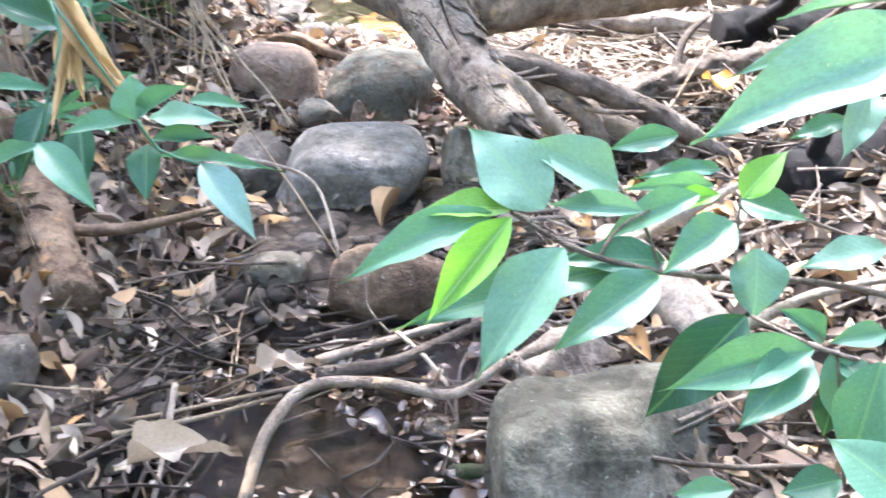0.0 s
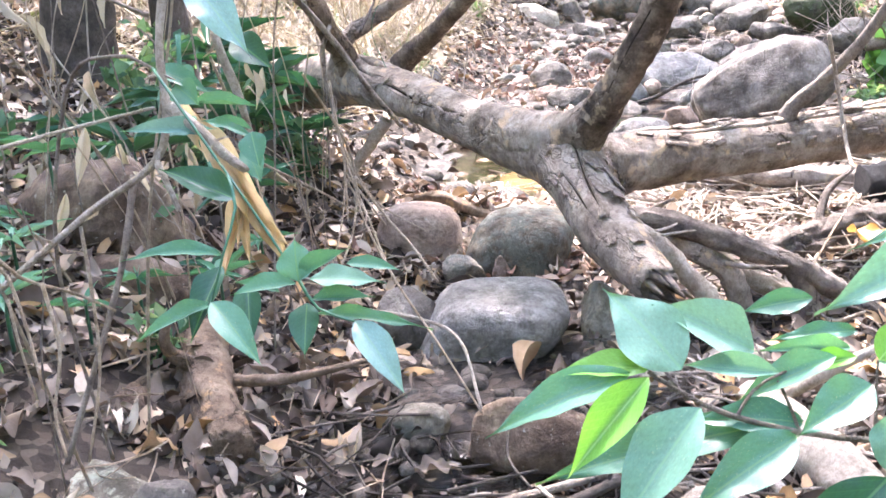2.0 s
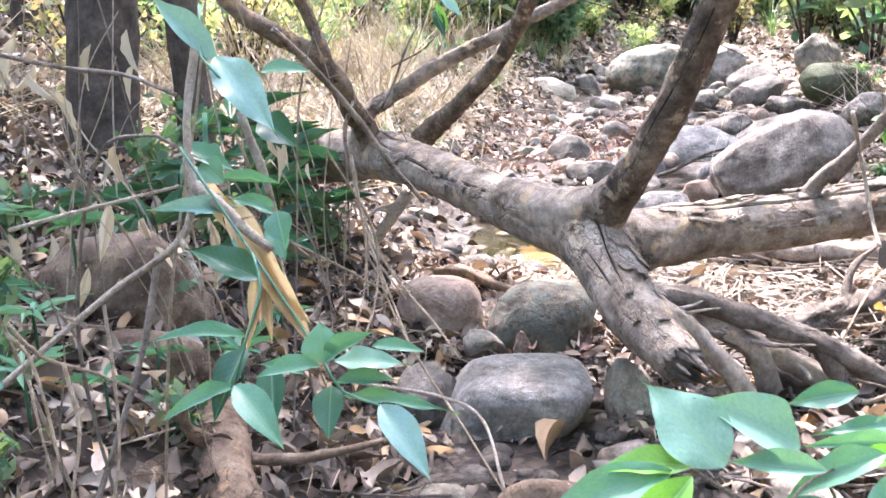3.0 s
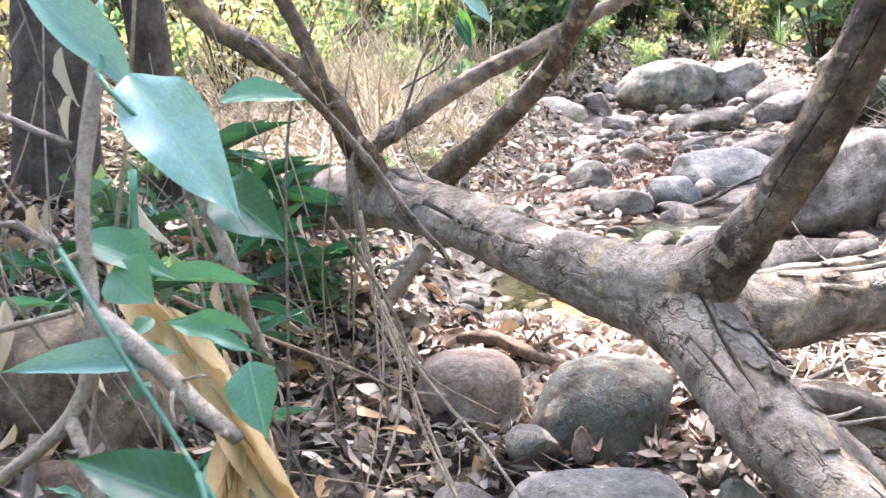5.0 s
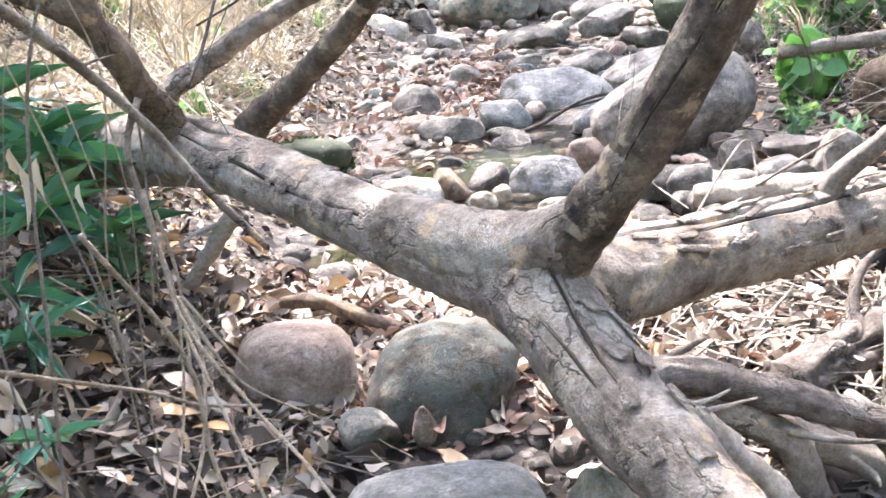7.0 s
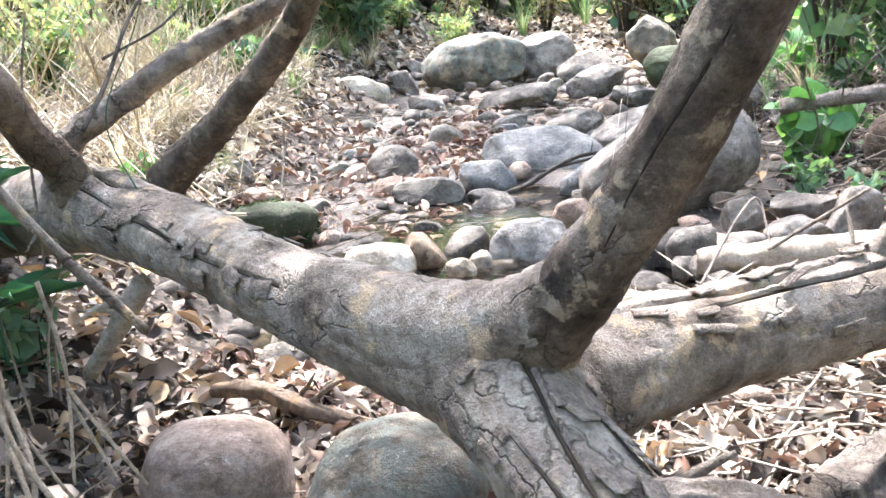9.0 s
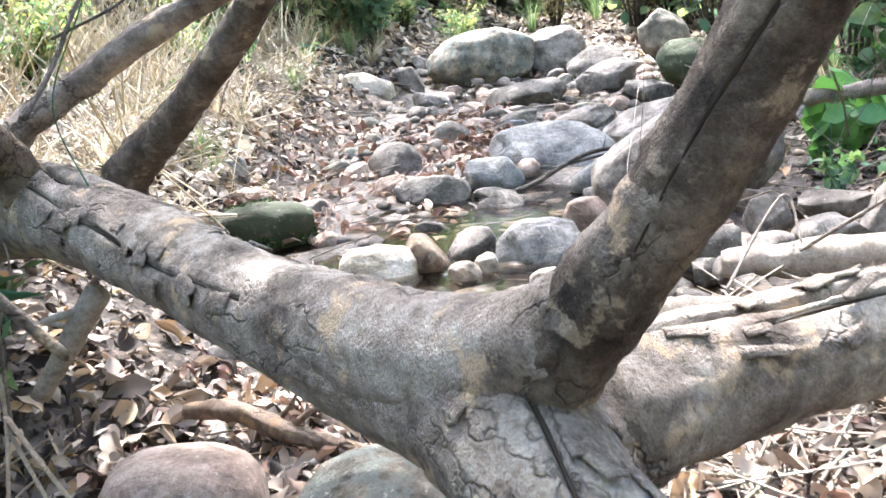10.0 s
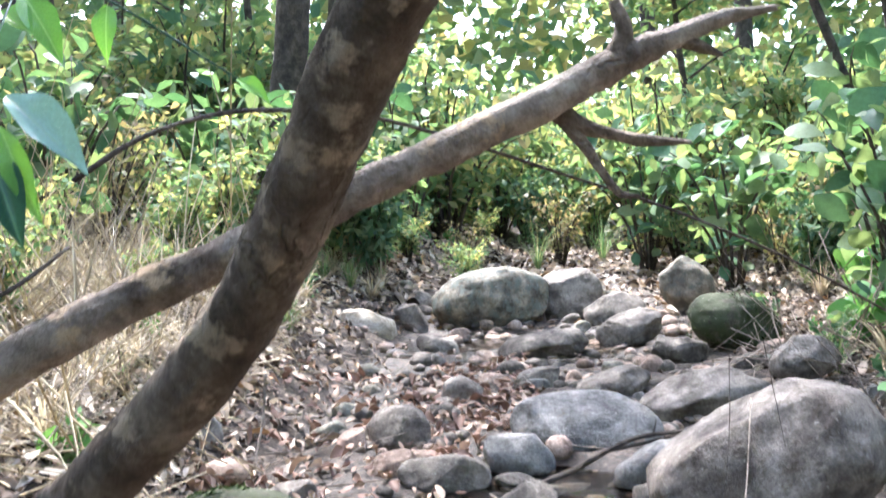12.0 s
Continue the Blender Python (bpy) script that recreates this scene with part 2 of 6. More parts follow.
DEAD_ORANGE = leaf_mat("orange_dead_leaf", [(0, (0.5, 0.25, 0.05)), (1, (0.55, 0.3, 0.07))], False, 0.25, 0.5, (0.6, 0.4, 0.15))
DRY_FROND = leaf_mat("dry_frond", [(0, (0.56, 0.42, 0.22)), (1, (0.7, 0.57, 0.34))], False, 0.5, 0.55, (0.6, 0.45, 0.25))
# sunlight and shade are put into the next two foliage colours
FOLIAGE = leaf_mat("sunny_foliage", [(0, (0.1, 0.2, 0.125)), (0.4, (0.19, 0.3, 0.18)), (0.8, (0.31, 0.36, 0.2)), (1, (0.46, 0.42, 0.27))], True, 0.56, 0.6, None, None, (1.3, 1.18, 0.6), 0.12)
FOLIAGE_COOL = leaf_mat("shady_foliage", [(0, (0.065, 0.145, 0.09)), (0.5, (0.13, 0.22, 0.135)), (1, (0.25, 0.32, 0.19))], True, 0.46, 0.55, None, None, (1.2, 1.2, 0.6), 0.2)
FOLIAGE_DRY = leaf_mat("yellowing_foliage", [(0, (0.17, 0.21, 0.1)), (0.4, (0.3, 0.3, 0.17)), (0.75, (0.4, 0.34, 0.23)), (1, (0.33, 0.26, 0.18))], True, 0.45, 0.5, None, None, (1.2, 1.1, 0.6))
DRY_PALE = leaf_mat("withered_blade", [(0, (0.34, 0.28, 0.19)), (1, (0.52, 0.45, 0.32))], False, 0.35, 0.6, (0.5, 0.42, 0.3))
HERB_LEAF = leaf_mat("herb_leaf", [(0, (0.1, 0.24, 0.08)), (0.7, (0.16, 0.32, 0.11)), (1, (0.24, 0.38, 0.14))], True, 0.4, 0.45, None, None, (1.1, 1.15, 0.6), 0.3)
MOSS = leaf_mat("moss", [(0, (0.02, 0.035, 0.012)), (0.6, (0.04, 0.065, 0.022)), (1, (0.09, 0.11, 0.04))], True, 0.2, 0.8, None, None, None, 0.1)
GRASS = leaf_mat("grass_blade", [(0, (0.06, 0.16, 0.05)), (0.5, (0.17, 0.28, 0.09)), (1, (0.46, 0.45, 0.22))], True, 0.4, 0.4)
GRASS_DRY = leaf_mat("dry_grass", [(0, (0.32, 0.25, 0.15)), (0.6, (0.48, 0.41, 0.27)), (1, (0.6, 0.54, 0.39))], True, 0.35, 0.6)

SOIL, n, l, b = mat("forest_soil", rough=0.9, spec=0.3)
c = ramp(n, l, tex(n, l, "Noise", 3.2, 6, 0.7).outputs[0], [(0.3, (0.014, 0.011, 0.008)), (0.5, (0.035, 0.026, 0.019)), (0.7, (0.08, 0.059, 0.042))])
g = tex(n, l, "Noise", 55, 6, 0.75)
c = mix(n, l, c, ramp(n, l, g.outputs[0], [(0.35, (0.4, 0.36, 0.32)), (0.62, (1, 1, 1))]), 0.7, "MULTIPLY")
chips = tex(n, l, "Voronoi", 38)
c = mix(n, l, c, ramp(n, l, chips.outputs["Color"], [(0.3, (0.03, 0.022, 0.016)), (0.6, (0.12, 0.09, 0.065)), (0.85, (0.28, 0.22, 0.165))]), 0.4)
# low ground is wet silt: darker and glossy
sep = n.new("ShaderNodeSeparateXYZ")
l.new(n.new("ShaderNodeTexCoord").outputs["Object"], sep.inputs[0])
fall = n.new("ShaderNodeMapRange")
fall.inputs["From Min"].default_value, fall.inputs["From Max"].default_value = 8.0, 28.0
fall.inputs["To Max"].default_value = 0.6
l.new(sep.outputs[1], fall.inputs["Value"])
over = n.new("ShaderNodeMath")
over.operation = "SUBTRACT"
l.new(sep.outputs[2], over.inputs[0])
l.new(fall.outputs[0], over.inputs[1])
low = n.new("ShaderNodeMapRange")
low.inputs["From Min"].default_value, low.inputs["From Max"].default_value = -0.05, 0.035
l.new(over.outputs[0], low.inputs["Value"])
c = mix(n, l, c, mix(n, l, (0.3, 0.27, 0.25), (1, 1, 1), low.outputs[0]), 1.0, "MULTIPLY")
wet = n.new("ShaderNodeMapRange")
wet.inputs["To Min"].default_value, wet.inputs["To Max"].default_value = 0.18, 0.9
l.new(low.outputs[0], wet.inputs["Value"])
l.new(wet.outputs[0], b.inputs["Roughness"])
l.new(c, b.inputs["Base Color"])
bump(n, l, b, g.outputs[0], 0.8, 0.02)

WATER, n, l, b = mat("stream_water", (0.64, 0.58, 0.46), 0.03, 0.5)
b.inputs["Transmission Weight"].default_value = 1.0
b.inputs["IOR"].default_value = 1.33
rip = tex(n, l, "Noise", 16, 3, 0.5)
bump(n, l, b, rip.outputs[0], 0.3, 0.012)
SILTY, n, l, b = mat("silty_water", (0.32, 0.28, 0.22), 0.03, 0.5)
b.inputs["Transmission Weight"].default_value = 1.0
b.inputs["IOR"].default_value = 1.33
rip = tex(n, l, "Noise", 42, 5, 0.65)
bump(n, l, b, rip.outputs[0], 0.9, 0.03)

# ---- builders ----
def link_mesh(name, me, material, parent=None, label=""):
    ob = new(name, me)
    if material and not me.materials:
        me.materials.append(material)
    if parent:
        ob.parent = parent
    if label:
        ob["label"] = label
    return ob


def part(name, bm, material, parent, label="", smooth=True):
    me = bpy.data.meshes.new(name)
    bm.to_mesh(me)
    bm.free()
    if smooth:
        me.shade_smooth()
    return link_mesh(name, me, material, parent, label)


def thing(name, label, category, group="", kind="", at=(0, 0, 0)):
    ob = new(name)
    ob.location = at
    ob.empty_display_size = 0.1
    return tagged(ob, label, category, group, kind)


def grid_mesh(name, V, nu, nv, wrap=False, caps=False, uv=None):
    """Quads over a grid of nu rows of nv points."""
    i = np.arange(nu - 1)[:, None] * nv
    j = np.arange(nv if wrap else nv - 1)[None, :]
    k = (j + 1) % nv
    F = np.stack([i + j, i + k, i + nv + k, i + nv + j], -1).reshape(-1, 4).tolist()
    if caps:
        F += [list(range(nv))[::-1], list(range((nu - 1) * nv, nu * nv))]
    me = bpy.data.meshes.new(name)
    me.from_pydata(V.tolist(), [], F)
    me.shade_smooth()
    return me


def smooth_path(pts, step):
    """Catmull-Rom through the points (x, y, z, r), resampled about every step."""
    P = np.array(pts, float)
    P = np.vstack([2 * P[0] - P[1], P, 2 * P[-1] - P[-2]])
    out = []
    for a, b_, c_, d in zip(P, P[1:], P[2:], P[3:]):
        m = max(2, int(np.linalg.norm(c_[:3] - b_[:3]) / step))
        for t in np.arange(m) / m:
            out.append(0.5 * (2 * b_ + (c_ - a) * t + (2 * a - 5 * b_ + 4 * c_ - d) * t * t + (3 * b_ - a - 3 * c_ + d) * t ** 3))
    out.append(P[-2])
    return np.array(out)


def tube_mesh(name, pts, sides=10, step=0.04, rough=0.0, seed=0.0, ragged=0.0, grooves=()):
    """A limb along (x, y, z, r); rough: relief as a share of the radius; grooves: (angle, wander, depth, width, from, to) along it."""
    Q = smooth_path(pts, step)
    C, R = Q[:, :3], Q[:, 3]
    T = np.gradient(C, axis=0)
    T /= np.linalg.norm(T, axis=1)[:, None]
    up = Vector((0.13, 0.2, 1.0)) if abs(T[0][2]) < 0.9 else Vector((1, 0.1, 0))
    nrm = (up - Vector(T[0]) * up.dot(Vector(T[0]))).normalized()
    V = []
    m = len(C)
    for i in range(m):
        t = Vector(T[i])
        nrm = (nrm - t * nrm.dot(t)).normalized()
        bi = t.cross(nrm)
        u = i / (m - 1)
        for k in range(sides):
            a = 2 * math.pi * k / sides
            d = nrm * math.cos(a) + bi * math.sin(a)
            p = Vector(C[i]) + d * R[i]
            r = R[i]
            if rough:
                q = p * (0.55 / max(r, 0.02)) + Vector((seed, seed, 0))
                r *= 1 + rough * (noise.noise(q * 0.5) * 1.3 + noise.noise(q * 2.2) * 0.6 + 0.35 * noise.noise(q * 6))
                plate = noise.noise(Vector((math.cos(a) * 3, math.sin(a) * 3, u * m * step * 9)) + Vector((seed, 0, 0)))
                r *= 1 + rough * 0.45 * (1 if plate > 0.12 else 0)
            for g_a, wander, depth, width, u0, u1 in grooves:
                if u0 < u < u1:
                    w = g_a + wander * noise.noise(Vector((u * 9, seed, g_a * 5)))
                    off = abs((a - w + math.pi) % (2 * math.pi) - math.pi)
                    if off < width:
                        r -= depth * (1 - off / width) * min(1, (u - u0) * 12, (u1 - u) * 12)
            p = Vector(C[i]) + d * r
            if ragged and (i == m - 1):
                p += t * ragged * (noise.noise(Vector((k * 1.7, seed, 2))) + 0.3)
            V.append(p)
    me = grid_mesh(name, np.array(V), m, sides, True, True)
    s = np.concatenate([[0], np.cumsum(np.linalg.norm(np.diff(C, axis=0), axis=1))])
    girth = 2 * math.pi * float(R.mean())
    I, J = np.meshgrid(np.arange(m - 1), np.arange(sides), indexing="ij")
    uv = np.zeros((len(me.loops), 2))
    quads = np.stack([np.stack([(J + a) * girth / sides, s[I + b_]], -1) for a, b_ in ((0, 0), (1, 0), (1, 1), (0, 1))], 2).reshape(-1, 2)
    uv[:len(quads)] = quads
    me.uv_layers.new(name="UVMap").data.foreach_set("uv", uv.ravel())
    return me


LEAF_V = np.array([(0, -0.05), (0.12, -0.26), (0.3, -0.46), (0.5, -0.5), (0.7, -0.38), (0.87, -0.18), (1, -0.012)])


def fine_leaf_mesh(name, fold, bend, wave, seed, blunt=0.0):
    """One leaf to be seen close: unit length along +y, unit width, pointed, with a wavy rim and a stalk-side notch."""
    nu, V, uv = 21, [], []
    for i in range(nu):
        y = i / (nu - 1)
        q = min(1.0, y / 0.93)
        h = 0.5 * (math.sin(math.pi * q ** 0.86) ** (0.95 + blunt)) * (1 - 0.2 * y) / 0.9 + 0.022 * (1 - y) + 0.003
        for s in (-1, -0.66, -0.33, 0, 0.33, 0.66, 1):
            z = -bend * y * y + fold * abs(s) * h + wave * (abs(s) ** 2) * noise.noise(Vector((s * 1.2, y * 5, seed)))
            V.append((s * h, y, z))
            uv.append((0.5 + s * h, y))
    me = grid_mesh(name, np.array(V), nu, 7)
    lay = me.uv_layers.new(name="UVMap")
    for lp in me.loops:
        lay.data[lp.index].uv = uv[lp.vertex_index]
    return me


def leaf_cloud(name, pos, length, ratio, normal, spin, fold=0.2, bend=(0.0, 0.4), detail=True, rng=None, crumple=0.0):
    """Many leaves in one mesh: positions, lengths, width ratio, face normals, turn in the plane."""
    k = len(pos)
    nrm = normal / np.linalg.norm(normal, axis=1)[:, None]
    ref = np.where(np.abs(nrm[:, 2:3]) > 0.9, np.array([[1.0, 0, 0]]), np.array([[0, 0, 1.0]]))
    ax = np.cross(ref, nrm)
    ax /= np.linalg.norm(ax, axis=1)[:, None]
    bx = np.cross(nrm, ax)
    cs, sn = np.cos(spin)[:, None], np.sin(spin)[:, None]
    Y, X = ax * cs + bx * sn, bx * cs - ax * sn
    bd = rng.uniform(bend[0], bend[1], k)
    fd = rng.uniform(-fold, fold * 1.5, k)
    tw = rng.uniform(-0.5, 0.5, k)
    wob = rng.uniform(0, 6.28, (2, k))
    if detail:
        tv = LEAF_V
        cols = (1, 0, -1)
        quads = [(3 * i + j, 3 * i + j + 1, 3 * i + j + 4, 3 * i + j + 3) for i in range(6) for j in range(2)]
    else:
        tv = LEAF_V[[0, 3, 6]]
        cols = (1, -1)
        quads = [(0, 1, 3, 2), (2, 3, 5, 4)]
    vs = []
    for y, h in tv:
        for s in cols:
            x = h * s * ratio * length
            z = length * (-bd * y * y + ratio * (fd * abs(h * s) + tw * h * s) + (crumple * np.sin(y * 7 + wob[0] + s * wob[1]) if detail else 0))
            x = x * (1 + 3 * crumple * np.sin(y * 9 + wob[1] * 2 + s))
            vs.append(pos + X * x[:, None] + Y * (length * (y - 0.5))[:, None] + nrm * z[:, None])
    V = np.stack(vs, 1).reshape(-1, 3)
    nv = len(tv) * len(cols)
    F = (np.arange(k)[:, None, None] * nv + np.array(quads)[None]).reshape(-1, 4)
    me = bpy.data.meshes.new(name)
    me.from_pydata(V.tolist(), [], F.tolist())
    me.shade_smooth()
    return me


# ---- lie of the land ----
def course(y):
    return np.interp(y, [-4, 2, 4, 6, 7.5, 9, 12, 16, 22, 40], [-0.2, -0.2, -0.2, 0.1, 0.3, 0.5, 0.9, 1.7, 2.6, 5.0])


def half_width(y):
    return np.interp(y, [0, 3, 4.5, 6.5, 8, 12, 20], [0.5, 0.42, 0.55, 1.1, 1.35, 1.6, 1.5])


def bowl(x, y, cx, cy, rx, ry, depth):
    q = ((x - cx) / rx) ** 2 + ((y - cy) / ry) ** 2
    return -depth * np.exp(-q ** 2)


def ground_z(x, y):
    x, y = np.asarray(x, float), np.asarray(y, float)
    c, h = course(y), half_width(y)
    left, right = np.maximum(0, c - h - x), np.maximum(0, x - c - h)
    z = 0.03 * np.clip(y - 8, 0, 60)
    z = z + 0.5 * np.minimum(left, 0.8) + 0.2 * np.clip(left - 0.8, 0, 6) + 0.03 * np.clip(left - 6.8, 0, 60)
    z = z + 0.1 * np.minimum(right, 1.0) + 0.3 * np.clip(right - 1.0, 0, 4) + 0.03 * np.clip(right - 5, 0, 60)
    z = z + bowl(x, y, 0.1, 6.7, 0.8, 1.0, 0.13) + bowl(x, y, 0.3, 8.1, 0.6, 0.7, 0.1) + bowl(x, y, -0.05, 2.62, 0.48, 0.72, 0.12) + bowl(x, y, 0.9, 12.6, 1.0, 0.7, 0.1)
    near = np.exp(-((x / 9) ** 2 + ((y - 7) / 14) ** 2))
    z = z + near * (0.022 * np.sin(5.1 * x + 1.3 * y) * np.sin(4.3 * y - 1.7 * x) + 0.012 * np.sin(13 * x + 2) * np.sin(11 * y + x * 3))
    return z


def gz(x, y):
    return float(ground_z(x, y))


gx = np.concatenate([-np.geomspace(400, 6.2, 26), np.arange(-6, 6.01, 0.07), np.geomspace(6.2, 400, 26)])
gy = np.concatenate([-np.geomspace(400, 3.2, 26), np.arange(-3, 20.01, 0.08), np.geomspace(20.3, 500, 30)])
GX, GY = np.meshgrid(gx, gy)
GZ = ground_z(GX, GY)
lump = np.array([noise.noise(Vector((a * 2.3, b_ * 2.3, 0))) * 0.03 + noise.noise(Vector((a * 9, b_ * 9, 3))) * 0.012 if abs(a) < 7 and -4 < b_ < 21 else 0.0 for a, b_ in zip(GX.ravel(), GY.ravel())])
G = np.stack([GX.ravel(), GY.ravel(), GZ.ravel() + lump], -1)
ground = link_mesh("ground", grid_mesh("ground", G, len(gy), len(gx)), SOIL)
tagged(ground, "brown forest soil and silt of a stream bed between leafy banks", "ground", kind="structure")


def water_sheet(name, x0, x1, y0, y1, z, label, material=WATER):
    xs, ys = np.arange(x0, x1, 0.06), np.arange(y0, y1, 0.06)
    X, Y = np.meshgrid(xs, ys)
    V = np.stack([X.ravel(), Y.ravel(), np.full(X.size, z)], -1)
    ob = link_mesh(name, grid_mesh(name, V, len(ys), len(xs)), material)
    ob.visible_shadow = False
    return tagged(ob, label, "water", kind="structure")


water_sheet("water", -0.9, 1.15, 5.6, 9.1, -0.012, "shallow clear stream water over brown silt and stones")
water_sheet("water", -0.6, 0.4, 1.6, 3.4, -0.045, "thin wet trickle of stream water over dark silt", SILTY)
# ochre silt on the floor of the near pool
su, sv = np.meshgrid(np.arange(-0.62, 0.78, 0.03), np.arange(5.75, 7.0, 0.03))
sq = ((su - 0.08) / 0.66) ** 2 + ((sv - 6.35) / 0.56) ** 2
SP = np.stack([su.ravel(), sv.ravel(), (ground_z(su, sv) + 0.03 - 0.045 * sq).ravel()], -1)
SAND, n, l, b = mat("ochre_silt", rough=0.8, spec=0.3)
c = ramp(n, l, tex(n, l, "Noise", 9, 5, 0.65).outputs[0], [(0.3, (0.06, 0.034, 0.014)), (0.5, (0.19, 0.1, 0.036)), (0.7, (0.34, 0.2, 0.08))])
c = mix(n, l, c, ramp(n, l, tex(n, l, "Noise", 60, 5, 0.7).outputs[0], [(0.38, (0.4, 0.35, 0.28)), (0.55, (1, 1, 1))]), 0.6, "MULTIPLY")
l.new(c, b.inputs["Base Color"])
tagged(link_mesh("silt", grid_mesh("silt", SP, su.shape[0], su.shape[1]), SAND), "ochre silt on the floor of the shallow pool", "silt", kind="stuff")
water_sheet("water", -0.2, 2.0, 11.8, 13.4, 0.105, "dark still pool of stream water between rocks")

# ---- stones ----
FOOT = []
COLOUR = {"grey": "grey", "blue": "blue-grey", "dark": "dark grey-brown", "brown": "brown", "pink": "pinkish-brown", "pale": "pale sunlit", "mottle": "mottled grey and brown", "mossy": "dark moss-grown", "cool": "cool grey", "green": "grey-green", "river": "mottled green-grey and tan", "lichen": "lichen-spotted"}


def stone(x, y, z, w, d, h, look_, seed=None, block=0.0, turn=None, lean=None, cut=5):
    """A water-worn stone whose visible top is h over z; its foot is sunk in the bed."""
    s = seed if seed is not None else x * 7.3 + y * 3.1
    r = random.Random(int(abs(s) * 1000))
    bm = bmesh.new()
    bmesh.ops.create_icosphere(bm, subdivisions=5 if w > 0.4 else 4, radius=1)
    sink = min(0.35 * h + 0.03, 0.12)
    hh = (h + sink) / 2
    power = r.uniform(0.66, 0.88) - block
    o = Vector((s, s * 0.7, 0))
    ang = turn if turn is not None else r.uniform(-0.35, 0.35)
    tilt = Euler((r.uniform(-0.12, 0.12), r.uniform(-0.16, 0.16) if lean is None else lean, ang))
    cuts = [(Vector((r.uniform(-1, 1), r.uniform(-1, 1), r.uniform(-0.2, 0.9))).normalized(), r.uniform(0.68, 0.92)) for _ in range(cut)]
    shear, soft = (r.uniform(-0.3, 0.3), r.uniform(-0.25, 0.15)), 0.13 if cut else 0.07
    for v in bm.verts:
        p = v.co.copy()
        p = Vector([math.copysign(abs(a) ** power, a) for a in p])
        for nrm, lim in cuts:
            over = p.dot(nrm) - lim
            if over > 0:
                p -= nrm * over * 0.88
        p.x += shear[0] * p.z
        p.y += shear[1] * p.z
        f = 1 + soft * noise.noise(p * 0.9 + o) + 0.45 * soft * noise.noise(p * 2.6 + o) + 0.15 * soft * noise.noise(p * 8 + o) + 0.009 * noise.noise(p * 24 + o)
        p *= f
        v.co = Vector((p.x * w / 2, p.y * d / 2, p.z * hh))
    name = "boulder" if w > 0.3 else "stone"
    size = "large" if w > 0.6 else "rounded" if w > 0.3 else "small"
    me = bpy.data.meshes.new(name)
    bm.to_mesh(me)
    bm.free()
    me.shade_smooth()
    ob = link_mesh(name, me, STONE[look_])
    ob.matrix_world = Matrix.Translation((x, y, z + hh - sink)) @ tilt.to_matrix().to_4x4()
    FOOT.append((x, y, w * 0.46, d * 0.46))
    where = "in the stream water" if abs(y - 7.2) < 1.4 and -0.6 < x < 1 else "in the leaf-strewn stream bed"
    return tagged(ob, f"{size} {COLOUR[look_]} water-worn {name} {where}", name, "stream stones")


stone(-0.2, 3.98, 0.0, 0.45, 0.42, 0.19, "cool", 3.3, 0.26, 0.1, 0.03, 0)
stone(-0.19, 4.74, -0.02, 0.42, 0.4, 0.265, "river", 8.1, 0.02, 0.0, 0.05, 0)
stone(-0.63, 4.88, 0.03, 0.36, 0.34, 0.21, "pink", 3.9, 0.0, 0.1, 0.0, 0)
stone(-0.38, 4.52, 0.05, 0.18, 0.14, 0.07, "mottle")
stone(-0.23, 4.52, 0.05, 0.07, 0.07, 0.07, "pink")
stone(-0.5, 4.02, 0.0, 0.22, 0.3, 0.17, "dark")
stone(0.2, 4.0, 0.00, 0.2, 0.18, 0.2, "mottle")
stone(0.18, 3.64, 0.0, 0.18, 0.15, 0.075, "pink")
stone(0.35, 3.62, 0.0, 0.19, 0.15, 0.065, "mottle")
stone(-0.34, 3.34, -0.02, 0.21, 0.15, 0.08, "mottle")
stone(-0.42, 3.54, -0.02, 0.11, 0.08, 0.04, "dark")
stone(-0.28, 3.56, -0.02, 0.14, 0.11, 0.04, "dark")
stone(0.02, 3.26, -0.03, 0.39, 0.21, 0.16, "brown")
stone(-1.00, 2.73, 0.02, 0.45, 0.34, 0.17, "lichen")
stone(-1.53, 3.93, 0.35, 0.63, 0.47, 0.33, "brown")
stone(-1.09, 3.05, 0.15, 0.18, 0.14, 0.07, "brown")
stone(-1.29, 3.58, 0.30, 0.38, 0.22, 0.13, "brown")
stone(0.5, 2.49, -0.05, 0.46, 0.38, 0.25, "green", 5.7, 0.34, 0.2, 0.05, 3)
stone(0.46, 2.87, -0.02, 0.30, 0.23, 0.13, "grey")
stone(0.89, 2.63, 0.00, 0.26, 0.15, 0.19, "brown")
stone(-0.01, 2.56, -0.12, 0.28, 0.22, 0.07, "brown")
stone(0.23, 2.55, -0.05, 0.08, 0.06, 0.04, "mossy")
stone(-0.79, 2.65, 0.10, 0.16, 0.13, 0.11, "dark")
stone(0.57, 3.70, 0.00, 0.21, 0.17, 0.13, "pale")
stone(0.39, 13.8, 0.2, 1.14, 0.85, 0.52, "river", 6.4, -0.2, 0.0, 0.06, 4)
stone(1.18, 13.97, 0.22, 0.64, 0.50, 0.45, "grey")
stone(1.52, 13.42, 0.20, 0.58, 0.46, 0.25, "dark")
stone(1.49, 12.48, 0.17, 0.58, 0.40, 0.20, "grey")
stone(1.65, 11.43, 0.14, 0.48, 0.38, 0.14, "dark")
stone(0.67, 11.76, 0.12, 0.74, 0.50, 0.20, "dark")
stone(-0.17, 12.29, 0.13, 0.36, 0.28, 0.13, "grey")
stone(2.35, 13.9, 0.3, 0.56, 0.45, 0.45, "mottle", 4.2, -0.15, 0.0, 0.2, 5)
